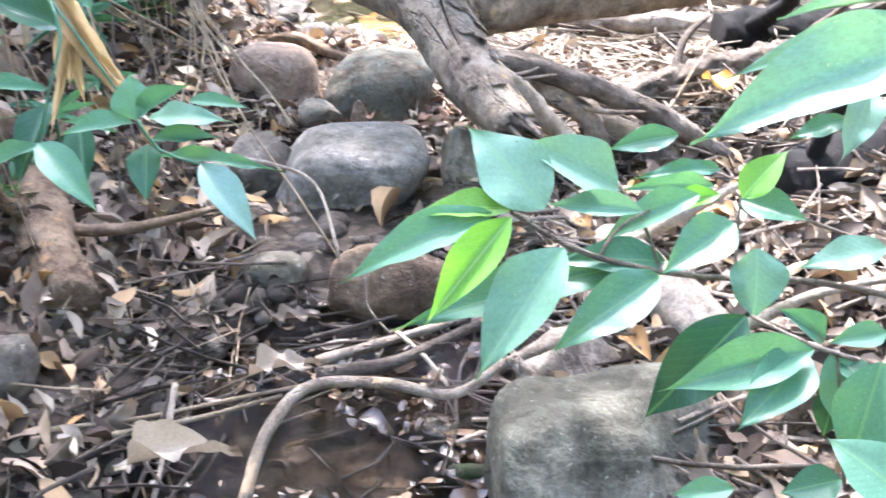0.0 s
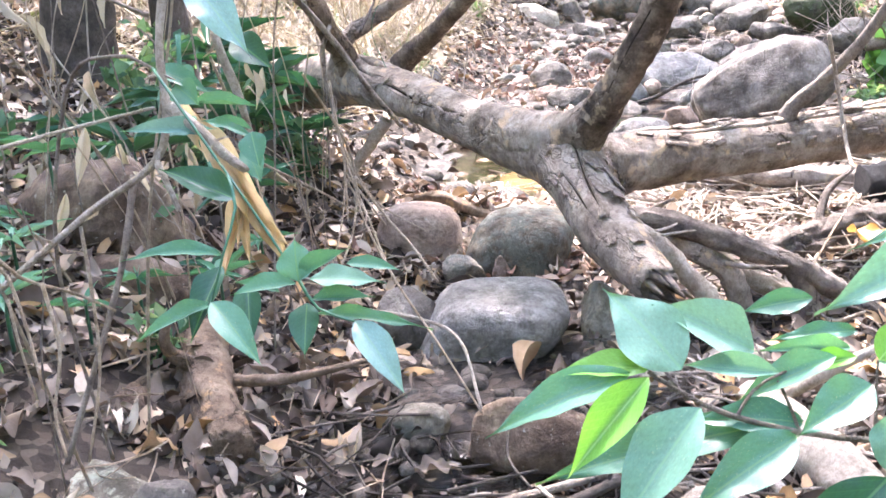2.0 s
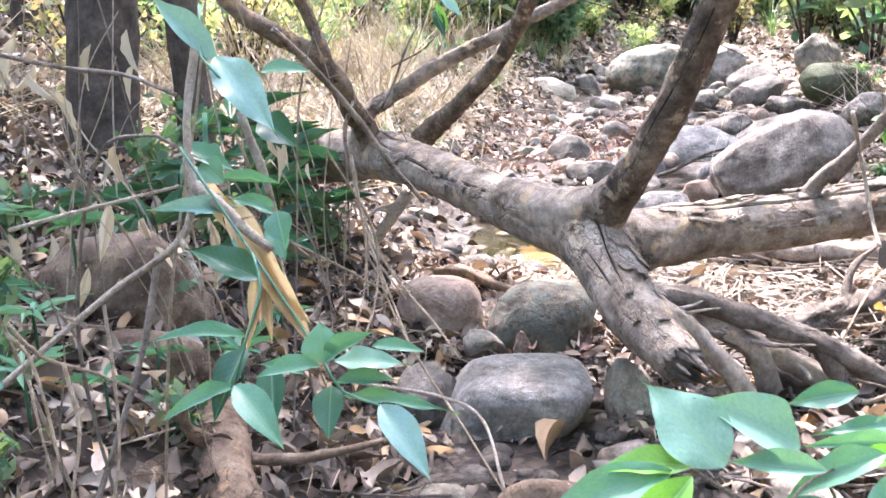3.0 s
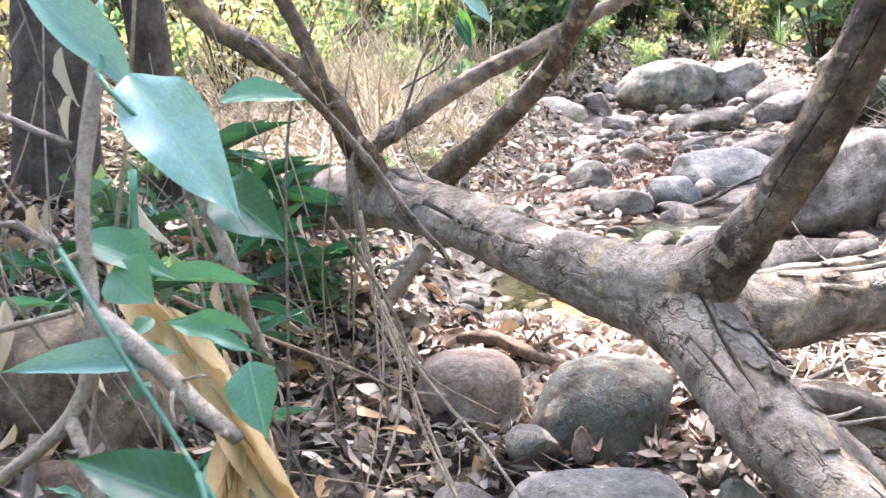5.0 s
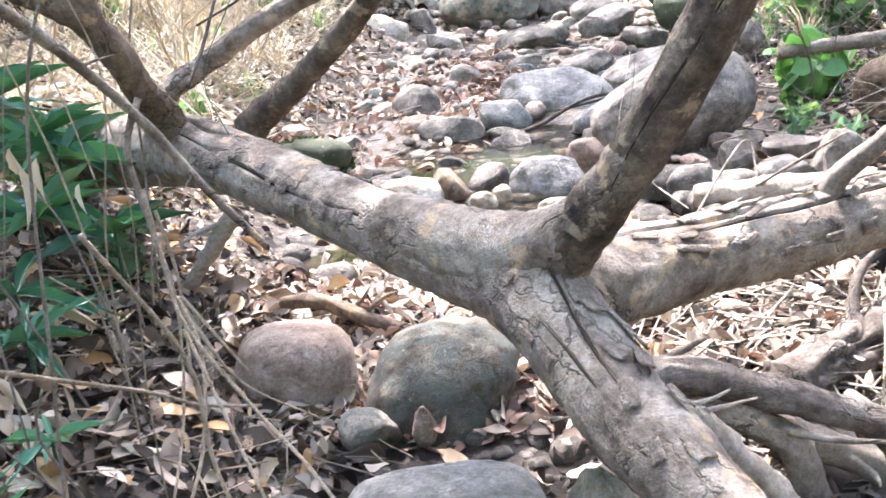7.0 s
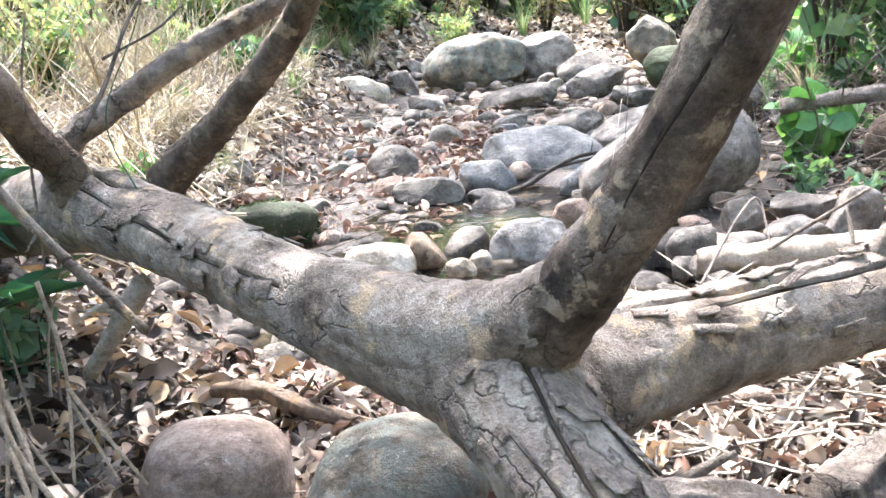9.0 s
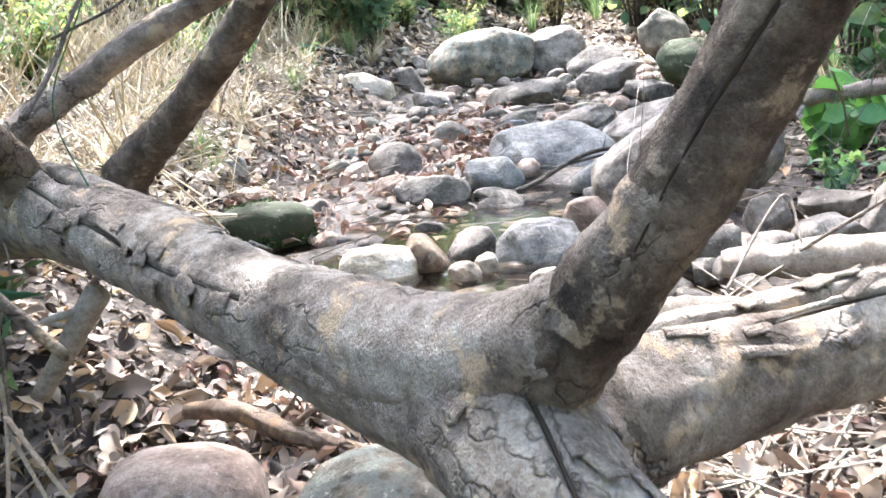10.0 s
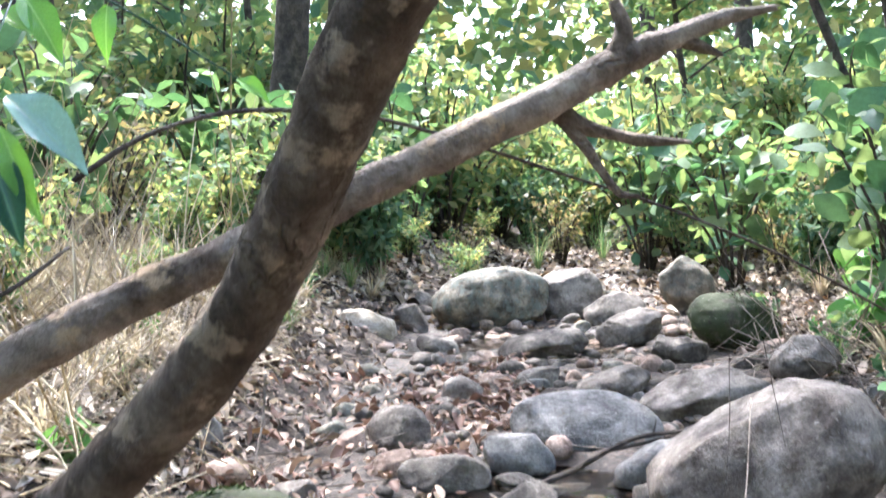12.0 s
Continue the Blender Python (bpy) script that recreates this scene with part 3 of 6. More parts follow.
stone(2.2, 11.8, 0.2, 0.75, 0.5, 0.36, "mossy", 4.9, -0.2, 0.0, 0.1, 4)
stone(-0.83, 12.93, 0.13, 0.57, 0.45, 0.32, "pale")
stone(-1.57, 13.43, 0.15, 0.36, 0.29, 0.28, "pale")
stone(-1.21, 12.88, 0.12, 0.33, 0.26, 0.21, "pink")
stone(0.98, 10.37, 0.08, 0.52, 0.40, 0.14, "grey")
stone(1.43, 9.70, 0.08, 0.76, 0.51, 0.22, "grey")
stone(0.63, 9.22, 0.03, 0.73, 0.53, 0.25, "blue")
stone(0.53, 10.69, 0.08, 0.32, 0.25, 0.12, "grey")
stone(0.21, 10.70, 0.06, 0.25, 0.20, 0.11, "pink")
stone(1.16, 7.83, 0.02, 0.98, 0.62, 0.5, "grey", 2.2, -0.18, 0.0, -0.3, 2)
stone(-0.37, 9.29, 0.05, 0.35, 0.29, 0.19, "dark")
stone(-0.40, 8.72, 0.02, 0.25, 0.17, 0.10, "pink")
stone(-0.14, 8.55, 0.01, 0.43, 0.21, 0.12, "dark")
stone(0.24, 8.80, 0.02, 0.33, 0.26, 0.15, "blue")
stone(0.20, 8.54, 0.00, 0.18, 0.14, 0.04, "dark")
stone(0.84, 8.48, 0.02, 0.39, 0.23, 0.16, "blue")
stone(0.60, 7.42, 0.00, 0.23, 0.18, 0.20, "pink")
stone(0.37, 7.15, -0.06, 0.42, 0.32, 0.21, "blue")
stone(-0.15, 7.16, -0.03, 0.21, 0.19, 0.16, "brown")
stone(0.06, 7.31, -0.02, 0.23, 0.18, 0.12, "dark")
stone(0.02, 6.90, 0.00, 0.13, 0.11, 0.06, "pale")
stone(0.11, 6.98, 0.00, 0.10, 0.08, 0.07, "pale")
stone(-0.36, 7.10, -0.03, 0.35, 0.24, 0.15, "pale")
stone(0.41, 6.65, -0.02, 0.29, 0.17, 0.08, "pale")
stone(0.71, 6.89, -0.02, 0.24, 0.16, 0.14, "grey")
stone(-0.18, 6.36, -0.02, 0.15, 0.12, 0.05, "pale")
stone(-0.99, 7.81, 0.02, 0.53, 0.36, 0.19, "mossy", 7.7, -0.05, 0.1, 0.05, 0)
stone(-1.37, 7.93, 0.05, 0.19, 0.15, 0.13, "dark")
stone(-1.23, 9.36, 0.10, 0.25, 0.20, 0.12, "grey")
stone(-0.61, 9.12, 0.04, 0.18, 0.14, 0.12, "pink")
stone(1.34, 7.12, 0.05, 0.20, 0.16, 0.12, "dark")
stone(1.61, 7.05, 0.12, 0.33, 0.23, 0.08, "grey")
stone(1.47, 6.73, 0.05, 0.31, 0.24, 0.12, "grey")
stone(1.02, 6.80, 0.00, 0.28, 0.22, 0.15, "dark")
stone(1.24, 6.74, 0.02, 0.21, 0.17, 0.10, "grey")
stone(1.70, 6.74, 0.10, 0.25, 0.20, 0.18, "grey")
stone(0.86, 6.89, -0.02, 0.55, 0.27, 0.16, "dark")
stone(1.38, 7.30, 0.00, 0.20, 0.15, 0.11, "grey")
stone(1.39, 7.55, 0.03, 0.19, 0.15, 0.09, "pink")
stone(0.80, 5.22, 0.00, 0.15, 0.12, 0.08, "pink")
stone(2.48, 7.69, 0.15, 0.58, 0.40, 0.32, "brown")
stone(-0.42, 13.48, 0.20, 0.31, 0.24, 0.22, "grey")
stone(-1.02, 11.10, 0.08, 0.18, 0.15, 0.10, "pink")
stone(2.21, 10.29, 0.20, 0.44, 0.30, 0.19, "grey")

def moss(x, y, z, w, d, h, count):
    """A ragged skin of moss over the top of a stone."""
    pick = np.random.default_rng(int(x * 100) ** 2)
    a, e = pick.uniform(0, 6.28, count), np.arcsin(pick.uniform(0.05, 1.0, count))
    up = np.stack([np.cos(a) * np.cos(e), np.sin(a) * np.cos(e), np.sin(e)], -1)
    lump = 1 + 0.08 * np.sin(up[:, 0] * 9) * np.sin(up[:, 1] * 8 + 1)
    pos = np.array([x, y, z]) + up * np.array([w / 2, d / 2, h]) * lump[:, None]
    me = leaf_cloud("moss", pos, pick.uniform(0.012, 0.035, count), pick.uniform(0.3, 0.6, count), up + pick.normal(0, 0.5, (count, 3)), pick.uniform(0, 6.28, count), 0.3, (0, 0.5), False, pick)
    return tagged(link_mesh("moss", me, MOSS), "dark green moss growing over a stone beside the pool", "moss", kind="stuff")


moss(-0.99, 7.81, 0.0, 0.54, 0.38, 0.21, 2600)
moss(2.2, 11.8, 0.16, 0.74, 0.5, 0.4, 900)

# cobbles between the boulders
cob = random.Random(8)
tries = 0
while len(FOOT) < 215 and tries < 4000:
    tries += 1
    y = cob.uniform(6.2, 15.5)
    x = float(course(y)) + cob.gauss(0.1, 0.62) * float(half_width(y))
    w = cob.choice((0.08, 0.1, 0.13, 0.16, 0.2, 0.26))
    if any(((x - fx) / (fa + w * 0.4)) ** 2 + ((y - fy) / (fb + w * 0.4)) ** 2 < 1 for fx, fy, fa, fb in FOOT):
        continue
    if 5.9 < y < 7.0 and abs(x - 0.1) < 0.5:
        continue
    stone(round(x, 2), round(y, 2), gz(x, y) - 0.01, w, w * cob.uniform(0.6, 0.95), w * cob.uniform(0.35, 0.6), cob.choice(("grey", "dark", "dark", "pink", "mottle", "blue")))

# small pebbles of the bed, past counting
rng = np.random.default_rng(5)


def pebble_cloud(name, count, xr, yr, size, look_, label):
    base = bmesh.new()
    bmesh.ops.create_icosphere(base, subdivisions=2, radius=1)
    bv = np.array([v.co[:] for v in base.verts])
    bf = np.array([[v.index for v in f.verts] for f in base.faces])
    base.free()
    V, F = [], []
    for _ in range(count):
        y = rng.uniform(*yr)
        x = float(course(y)) + rng.normal(0, 0.55) * float(half_width(y)) if xr is None else rng.uniform(*xr)
        s = rng.uniform(*size) * (1 if rng.random() < 0.8 else 1.7)
        sc = s * np.array([1, rng.uniform(0.6, 1), rng.uniform(0.4, 0.75)])
        a = rng.uniform(0, math.pi)
        p = bv * (1 + 0.14 * np.sin(bv[:, [1, 2, 0]] * 3 + rng.uniform(0, 6, 3))) * sc
        p = p @ np.array([[math.cos(a), math.sin(a), 0], [-math.sin(a), math.cos(a), 0], [0, 0, 1]])
        F.append(bf + len(V) * len(bv))
        V.append(p + np.array([x, y, gz(x, y) + sc[2] * 0.35]))
    me = bpy.data.meshes.new(name)
    me.from_pydata(np.vstack(V).tolist(), [], np.vstack(F).tolist())
    me.shade_smooth()
    return tagged(link_mesh(name, me, STONE[look_]), label, "pebbles", kind="stuff")


pebble_cloud("pebbles", 500, None, (5.4, 16), (0.02, 0.08), "dark", "dark pebbles and cobbles scattered over the stream bed")
pebble_cloud("pebbles", 420, None, (5.4, 16), (0.02, 0.07), "pink", "pinkish-brown pebbles scattered over the stream bed")
pebble_cloud("pebbles", 520, None, (1.5, 5.4), (0.008, 0.035), "dark", "dark wet pebbles along the trickle of water")

# ---- the fallen, forked tree ----
tree = thing("fallen_tree", "fallen forked tree with flaking grey-brown bark lying across the stream", "tree", at=(0.05, 4.1, 0.0))


def limb(name, pts, material, parent, label="", sides=40, rough=0.07, seed=0.0, ragged=0.0, grooves=(), step=0.012):
    ob = link_mesh(name, tube_mesh(name, pts, sides, step, rough, seed, ragged, grooves), material, parent, label)
    ob.matrix_parent_inverse = Matrix.Translation(-parent.location)
    for groove in grooves:
        dark_crack_tube(pts, step, groove, seed, ob)
    return ob


def dark_crack_tube(pts, step, groove, seed, parent):
    """A dark tube laid in a split of the bark, for the shade inside it."""
    g_a, wander, depth, width, u0, u1 = groove
    Q = smooth_path(pts, step)
    C, R = Q[:, :3], Q[:, 3]
    T = np.gradient(C, axis=0)
    T /= np.linalg.norm(T, axis=1)[:, None]
    nrm = Vector((0.13, 0.2, 1.0)) if abs(T[0][2]) < 0.9 else Vector((1, 0.1, 0))
    line = []
    for i in range(len(C)):
        t = Vector(T[i])
        nrm = (nrm - t * nrm.dot(t)).normalized()
        u = i / (len(C) - 1)
        if u0 + 0.015 < u < u1 - 0.015 and i % 2 == 0:
            w = g_a + wander * noise.noise(Vector((u * 9, seed, g_a * 5)))
            f_ = min(1, (u - u0) * 12, (u1 - u) * 12)
            d = nrm * math.cos(w) + t.cross(nrm) * math.sin(w)
            p = Vector(C[i]) + d * (R[i] - depth * 0.55 * f_)
            thick = 0.0055 * f_ * (0.75 + 0.5 * noise.noise(Vector((u * 40, seed, 1))))
            line.append((*p, max(0.0008, thick)))
    if len(line) > 3:
        link_mesh("crack", tube_mesh("crack", line, 7, 0.012, 0.0, seed), CRACK, parent)


limb("trunk", [(-2.1, 6.6, 0.42, 0.12), (-1.5, 5.85, 0.6, 0.125), (-1.0, 5.3, 0.72, 0.115), (-0.72, 5.0, 0.71, 0.1), (-0.4, 4.63, 0.66, 0.092), (-0.1, 4.3, 0.61, 0.096), (0.06, 4.12, 0.585, 0.112), (0.14, 3.92, 0.52, 0.1),
               (0.21, 3.74, 0.46, 0.088), (0.29, 3.57, 0.42, 0.075), (0.34, 3.46, 0.4, 0.06)], BARK, tree, "", 150, 0.06, 1.3, 0.06,
     [(0.35, 0.9, 0.026, 0.09, 0.36, 0.62), (-0.25, 0.8, 0.024, 0.08, 0.4, 0.66), (0.9, 0.8, 0.02, 0.08, 0.5, 0.66), (0.5, 0.8, 0.022, 0.09, 0.7, 0.95), (1.1, 0.7, 0.016, 0.07, 0.42, 0.53), (0.85, 0.9, 0.016, 0.07, 0.63, 0.74), (1.2, 0.8, 0.014, 0.06, 0.84, 0.95)])
limb("limb", [(0.02, 4.16, 0.57, 0.105), (0.2, 4.2, 0.56, 0.105), (0.45, 4.3, 0.575, 0.098), (0.75, 4.42, 0.575, 0.095), (1.15, 4.58, 0.6, 0.09), (1.7, 4.75, 0.66, 0.08), (2.3, 4.95, 0.62, 0.07), (3.1, 5.3, 0.45, 0.05)], BARK, tree,
     "thick low limb with split bark", 150, 0.06, 4.7, 0.03, [(0.25, 0.45, 0.035, 0.1, 0.04, 0.5), (-0.35, 0.6, 0.018, 0.07, 0.1, 0.5), (0.8, 0.6, 0.018, 0.07, 0.1, 0.4)])
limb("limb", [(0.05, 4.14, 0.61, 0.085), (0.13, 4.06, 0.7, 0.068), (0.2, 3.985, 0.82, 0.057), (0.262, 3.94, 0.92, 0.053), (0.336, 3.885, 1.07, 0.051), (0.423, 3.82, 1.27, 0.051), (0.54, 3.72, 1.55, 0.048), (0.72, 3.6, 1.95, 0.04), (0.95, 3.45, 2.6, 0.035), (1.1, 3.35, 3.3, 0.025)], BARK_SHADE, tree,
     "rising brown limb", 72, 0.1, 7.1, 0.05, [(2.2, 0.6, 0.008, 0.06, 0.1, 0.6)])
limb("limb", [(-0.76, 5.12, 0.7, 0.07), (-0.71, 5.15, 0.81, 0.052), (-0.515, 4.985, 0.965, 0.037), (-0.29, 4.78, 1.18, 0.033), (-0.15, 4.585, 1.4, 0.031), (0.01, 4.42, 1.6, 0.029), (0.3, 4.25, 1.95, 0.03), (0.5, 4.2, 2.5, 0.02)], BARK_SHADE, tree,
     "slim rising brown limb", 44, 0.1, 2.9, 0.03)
limb("limb", [(-1.05, 5.28, 0.74, 0.055), (-1.0, 5.25, 0.9, 0.038), (-0.81, 5.29, 1.025, 0.034), (-0.65, 5.3, 1.115, 0.032), (-0.36, 5.3, 1.242, 0.029), (-0.09, 5.35, 1.363, 0.027), (0.06, 5.38, 1.428, 0.026), (0.13, 5.395, 1.465, 0.026), (0.19, 5.41, 1.495, 0.024), (0.27, 5.42, 1.525, 0.016), (0.34, 5.44, 1.552, 0.013), (0.42, 5.45, 1.566, 0.005)], BARK, tree,
     "slim bare limb with a broken grey tip", 36, 0.12, 9.4, 0.02)
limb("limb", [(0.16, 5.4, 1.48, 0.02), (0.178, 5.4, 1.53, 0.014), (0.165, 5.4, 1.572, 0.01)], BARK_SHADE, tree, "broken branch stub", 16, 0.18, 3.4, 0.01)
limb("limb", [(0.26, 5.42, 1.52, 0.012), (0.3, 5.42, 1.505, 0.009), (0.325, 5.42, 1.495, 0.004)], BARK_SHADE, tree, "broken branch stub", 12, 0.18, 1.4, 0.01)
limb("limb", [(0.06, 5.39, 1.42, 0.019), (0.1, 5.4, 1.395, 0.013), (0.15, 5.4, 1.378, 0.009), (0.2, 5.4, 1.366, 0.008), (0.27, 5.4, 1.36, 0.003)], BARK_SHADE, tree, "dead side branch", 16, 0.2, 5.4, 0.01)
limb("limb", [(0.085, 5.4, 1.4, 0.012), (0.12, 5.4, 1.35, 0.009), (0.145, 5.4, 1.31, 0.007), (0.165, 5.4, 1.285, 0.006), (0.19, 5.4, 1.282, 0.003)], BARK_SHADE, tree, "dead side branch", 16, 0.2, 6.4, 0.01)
# swollen wood that joins the limbs at the fork
limb("fork_collar", [(-0.42, 4.64, 0.66, 0.06), (-0.2, 4.4, 0.66, 0.084), (-0.04, 4.22, 0.655, 0.095), (0.08, 4.11, 0.685, 0.086), (0.165, 4.02, 0.77, 0.06), (0.225, 3.96, 0.87, 0.049), (0.275, 3.925, 0.96, 0.044), (0.31, 3.9, 1.03, 0.036)], BARK, tree, "", 64, 0.08, 1.9)
limb("fork_collar", [(0.17, 3.86, 0.49, 0.05), (0.12, 4.0, 0.53, 0.085), (0.14, 4.12, 0.555, 0.1), (0.26, 4.2, 0.56, 0.095), (0.45, 4.295, 0.57, 0.07)], BARK, tree, "", 64, 0.08, 2.7)
for k in range(7):
    a_ = k * 0.9
    limb("splinter", [(0.31 + 0.03 * math.cos(a_), 3.52, 0.405 + 0.03 * math.sin(a_), 0.016), (0.35 + 0.035 * math.cos(a_), 3.44 - 0.01 * (k % 3), 0.395 + 0.035 * math.sin(a_), 0.012), (0.385 + 0.03 * math.cos(a_), 3.39 - 0.02 * (k % 2), 0.385 + 0.03 * math.sin(a_), 0.003)], WOOD_GREY if k % 2 else BARK_DARK, tree, "", 8, 0.15, k)
limb("limb", [(-0.97, 5.22, 0.7, 0.072), (-0.975, 5.15, 0.85, 0.054), (-1.005, 5.05, 0.95, 0.047), (-1.03, 4.96, 1.075, 0.045), (-1.08, 4.9, 1.18, 0.043), (-1.15, 4.87, 1.235, 0.04), (-1.25, 4.86, 1.295, 0.037), (-1.385, 4.85, 1.385, 0.035), (-1.5, 4.84, 1.52, 0.033), (-1.58, 4.83, 1.66, 0.03), (-1.75, 4.8, 2.1, 0.022)], BARK_BROWN, tree,
     "crooked brown limb", 40, 0.1, 8.2)
limb("limb", [(-1.065, 4.91, 1.16, 0.036), (-1.075, 4.89, 1.25, 0.028), (-1.1, 4.87, 1.34, 0.026), (-1.15, 4.85, 1.46, 0.024), (-1.23, 4.8, 1.61, 0.022), (-1.32, 4.74, 1.95, 0.015)], BARK_BROWN, tree,
     "thin crooked brown limb", 28, 0.12, 6.1)
limb("limb", [(0.8, 4.44, 0.62, 0.04), (0.83, 4.43, 0.7, 0.028), (0.92, 4.39, 0.8, 0.022), (1.03, 4.34, 0.94, 0.019), (1.12, 4.3, 1.12, 0.015), (1.18, 4.27, 1.3, 0.01)], WOOD_GREY, tree, "thin grey side branch", 20, 0.1, 5.2)


def flake(at, normal, along, w, d, tip, material):
    """A curled plate of loose bark lying on the wood."""
    V = []
    for i in range(7):
        for j in range(5):
            u, v = i / 6 - 0.5, j / 4 - 0.5
            jag = 0.3 * noise.noise(Vector((u * 5 + at[0] * 9, v * 5, at[2] * 7)))
            V.append((u * w * (1 + jag), v * d * (1 + jag), 0.12 * d * (1 - 4 * v * v) + tip * (u + 0.5) ** 2 * w))
    ob = link_mesh("bark_flake", grid_mesh("bark_flake", np.array(V), 7, 5), material, tree)
    ob.matrix_parent_inverse = Matrix.Translation(-tree.location)
    z, x = Vector(normal).normalized(), Vector(along)
    x = (x - z * x.dot(z)).normalized()
    ob.matrix_basis = Matrix.Translation(at) @ Matrix((x, z.cross(x), z)).transposed().to_4x4()
    m_ = ob.modifiers.new("thick", "SOLIDIFY")
    m_.thickness = 0.004
    return ob


flake_pick = random.Random(31)
for p0, p1, r0, r1, count, material in (((-0.9, 5.2, 0.715), (-0.1, 4.3, 0.61), 0.108, 0.096, 40, BARK), ((0.06, 4.12, 0.585), (0.29, 3.57, 0.42), 0.108, 0.076, 18, BARK), ((0.3, 4.23, 0.565), (1.1, 4.56, 0.6), 0.102, 0.09, 32, BARK)):
    axis = Vector(p1) - Vector(p0)
    side = axis.cross(Vector((0, 0, 1))).normalized()
    up = side.cross(axis).normalized()
    for _ in range(count):
        t, a_ = flake_pick.random(), flake_pick.uniform(-1.3, 1.6)
        nrm = up * math.cos(a_) + side * math.sin(a_) * (1 if side.y < 0 else -1)
        c_ = Vector(p0).lerp(Vector(p1), t) + nrm * ((r0 + (r1 - r0) * t) * 1.0)
        flake(c_, nrm, axis + side * flake_pick.uniform(-2, 2) * axis.length * 0.3, flake_pick.uniform(0.025, 0.075), flake_pick.uniform(0.014, 0.038), flake_pick.uniform(0.0, 0.09), material)

def side_shoots(ob, pts, material, count, seed):
    """Broken side twigs along a dead branch; its points are (x, y, z, radius)."""
    pick = random.Random(int(seed * 100) + 7)
    for _ in range(count):
        i = pick.randrange(len(pts) - 1)
        a, b_ = Vector(pts[i]), Vector(pts[i + 1])
        q = a.lerp(b_, pick.uniform(0.15, 0.85))
        axis = Vector((b_.x - a.x, b_.y - a.y, b_.z - a.z)).normalized()
        out = Vector((pick.uniform(-1, 1), pick.uniform(-1, 0.4), pick.uniform(0.1, 1)))
        out = (out - axis * out.dot(axis)).normalized() + axis * pick.uniform(0.2, 0.9)
        ln, rr = pick.uniform(2.0, 5.5) * q.w, q.w * pick.uniform(0.22, 0.4)
        c_ = Vector((q.x, q.y, q.z))
        bend = Vector((pick.uniform(-0.25, 0.25), pick.uniform(-0.25, 0.25), pick.uniform(-0.2, 0.3)))
        tube = [(*(c_ + out * q.w * 0.5), rr), (*(c_ + out * (q.w + ln * 0.5)), rr * 0.75), (*(c_ + (out + bend) * (q.w + ln)), rr * 0.35)]
        link_mesh("side_twig", tube_mesh("side_twig", tube, 9, 0.02, 0.16, seed, rr * 0.4), material, ob)


# ---- dead logs of the tangle on the far side of the fork ----
def log(pts, material, label, name="log", sides=32, rough=0.17, seed=0.0, ragged=0.05, grooves=(), shoots=3):
    ob = link_mesh(name, tube_mesh(name, pts, sides, 0.014, rough, seed, ragged, grooves), material)
    side_shoots(ob, pts, material, shoots, seed)
    return tagged(ob, label, "log" if name == "log" else "branch", "dead wood of the tangle")


log([(0.15, 4.05, 0.45, 0.045), (0.24, 4.0, 0.44, 0.038), (0.383, 4.0, 0.415, 0.039), (0.553, 4.0, 0.36, 0.037), (0.721, 4.0, 0.295, 0.036), (0.837, 4.0, 0.24, 0.037), (0.93, 4.0, 0.185, 0.033), (1.12, 3.98, 0.07, 0.028), (1.3, 3.95, 0.04, 0.024)], BARK_ROT, "grey dead branch slanting down from the fallen tree", "branch", seed=2, shoots=2, grooves=((0.4, 0.8, 0.01, 0.12, 0.1, 0.7),))
log([(0.73, 4.45, 0.13, 0.07), (0.85, 4.54, 0.15, 0.08), (0.98, 4.63, 0.15, 0.078), (1.26, 4.84, 0.16, 0.075), (1.6, 5.06, 0.17, 0.07), (1.95, 5.25, 0.18, 0.06)], BARK_ROT, "thick dark rotten log with a torn end", seed=5, rough=0.24, ragged=0.16, grooves=((0.2, 0.9, 0.03, 0.2, 0.02, 0.8), (0.9, 0.8, 0.026, 0.16, 0.02, 0.6), (-0.6, 0.9, 0.02, 0.16, 0.02, 0.7), (1.5, 0.7, 0.025, 0.18, 0.0, 0.5)))
log([(0.2, 4.1, 0.41, 0.03), (0.3, 4.05, 0.365, 0.036), (0.4, 4.02, 0.345, 0.036), (0.486, 4.0, 0.312, 0.037), (0.588, 4.0, 0.241, 0.037), (0.639, 4.0, 0.11, 0.035), (0.68, 4.0, -0.01, 0.03)], BARK, "peeling grey branch bending down to the bed", "branch", seed=7, shoots=2)
log([(0.2, 3.9, 0.5, 0.02), (0.275, 3.85, 0.455, 0.026), (0.36, 3.85, 0.385, 0.028), (0.435, 3.85, 0.3, 0.03), (0.505, 3.85, 0.22, 0.032), (0.58, 3.84, 0.1, 0.032), (0.64, 3.83, 0.0, 0.03)], WOOD_PALE, "pale barkless branch under the broken trunk", "branch", seed=17, shoots=2)
log([(0.79, 4.0, 0.26, 0.034), (0.83, 3.99, 0.19, 0.03), (0.873, 3.98, 0.11, 0.027), (0.925, 3.97, 0.01, 0.022)], BARK_ROT, "dark prop of dead branch standing in the tangle", "branch", seed=18, shoots=2)
log([(0.45, 4.12, 0.33, 0.022), (0.55, 4.08, 0.275, 0.028), (0.645, 4.06, 0.215, 0.032), (0.74, 4.05, 0.17, 0.034), (0.82, 4.04, 0.12, 0.034), (0.91, 4.02, 0.02, 0.026)], WOOD_PALE, "pale barkless branch lying across the tangle", "branch", seed=13, shoots=2)
log([(0.62, 4.2, 0.12, 0.03), (0.74, 4.1, 0.07, 0.034), (0.95, 3.95, 0.04, 0.03), (1.2, 3.8, 0.04, 0.026)], BARK_DARK, "dark rotten branch low in the tangle", "branch", seed=21)
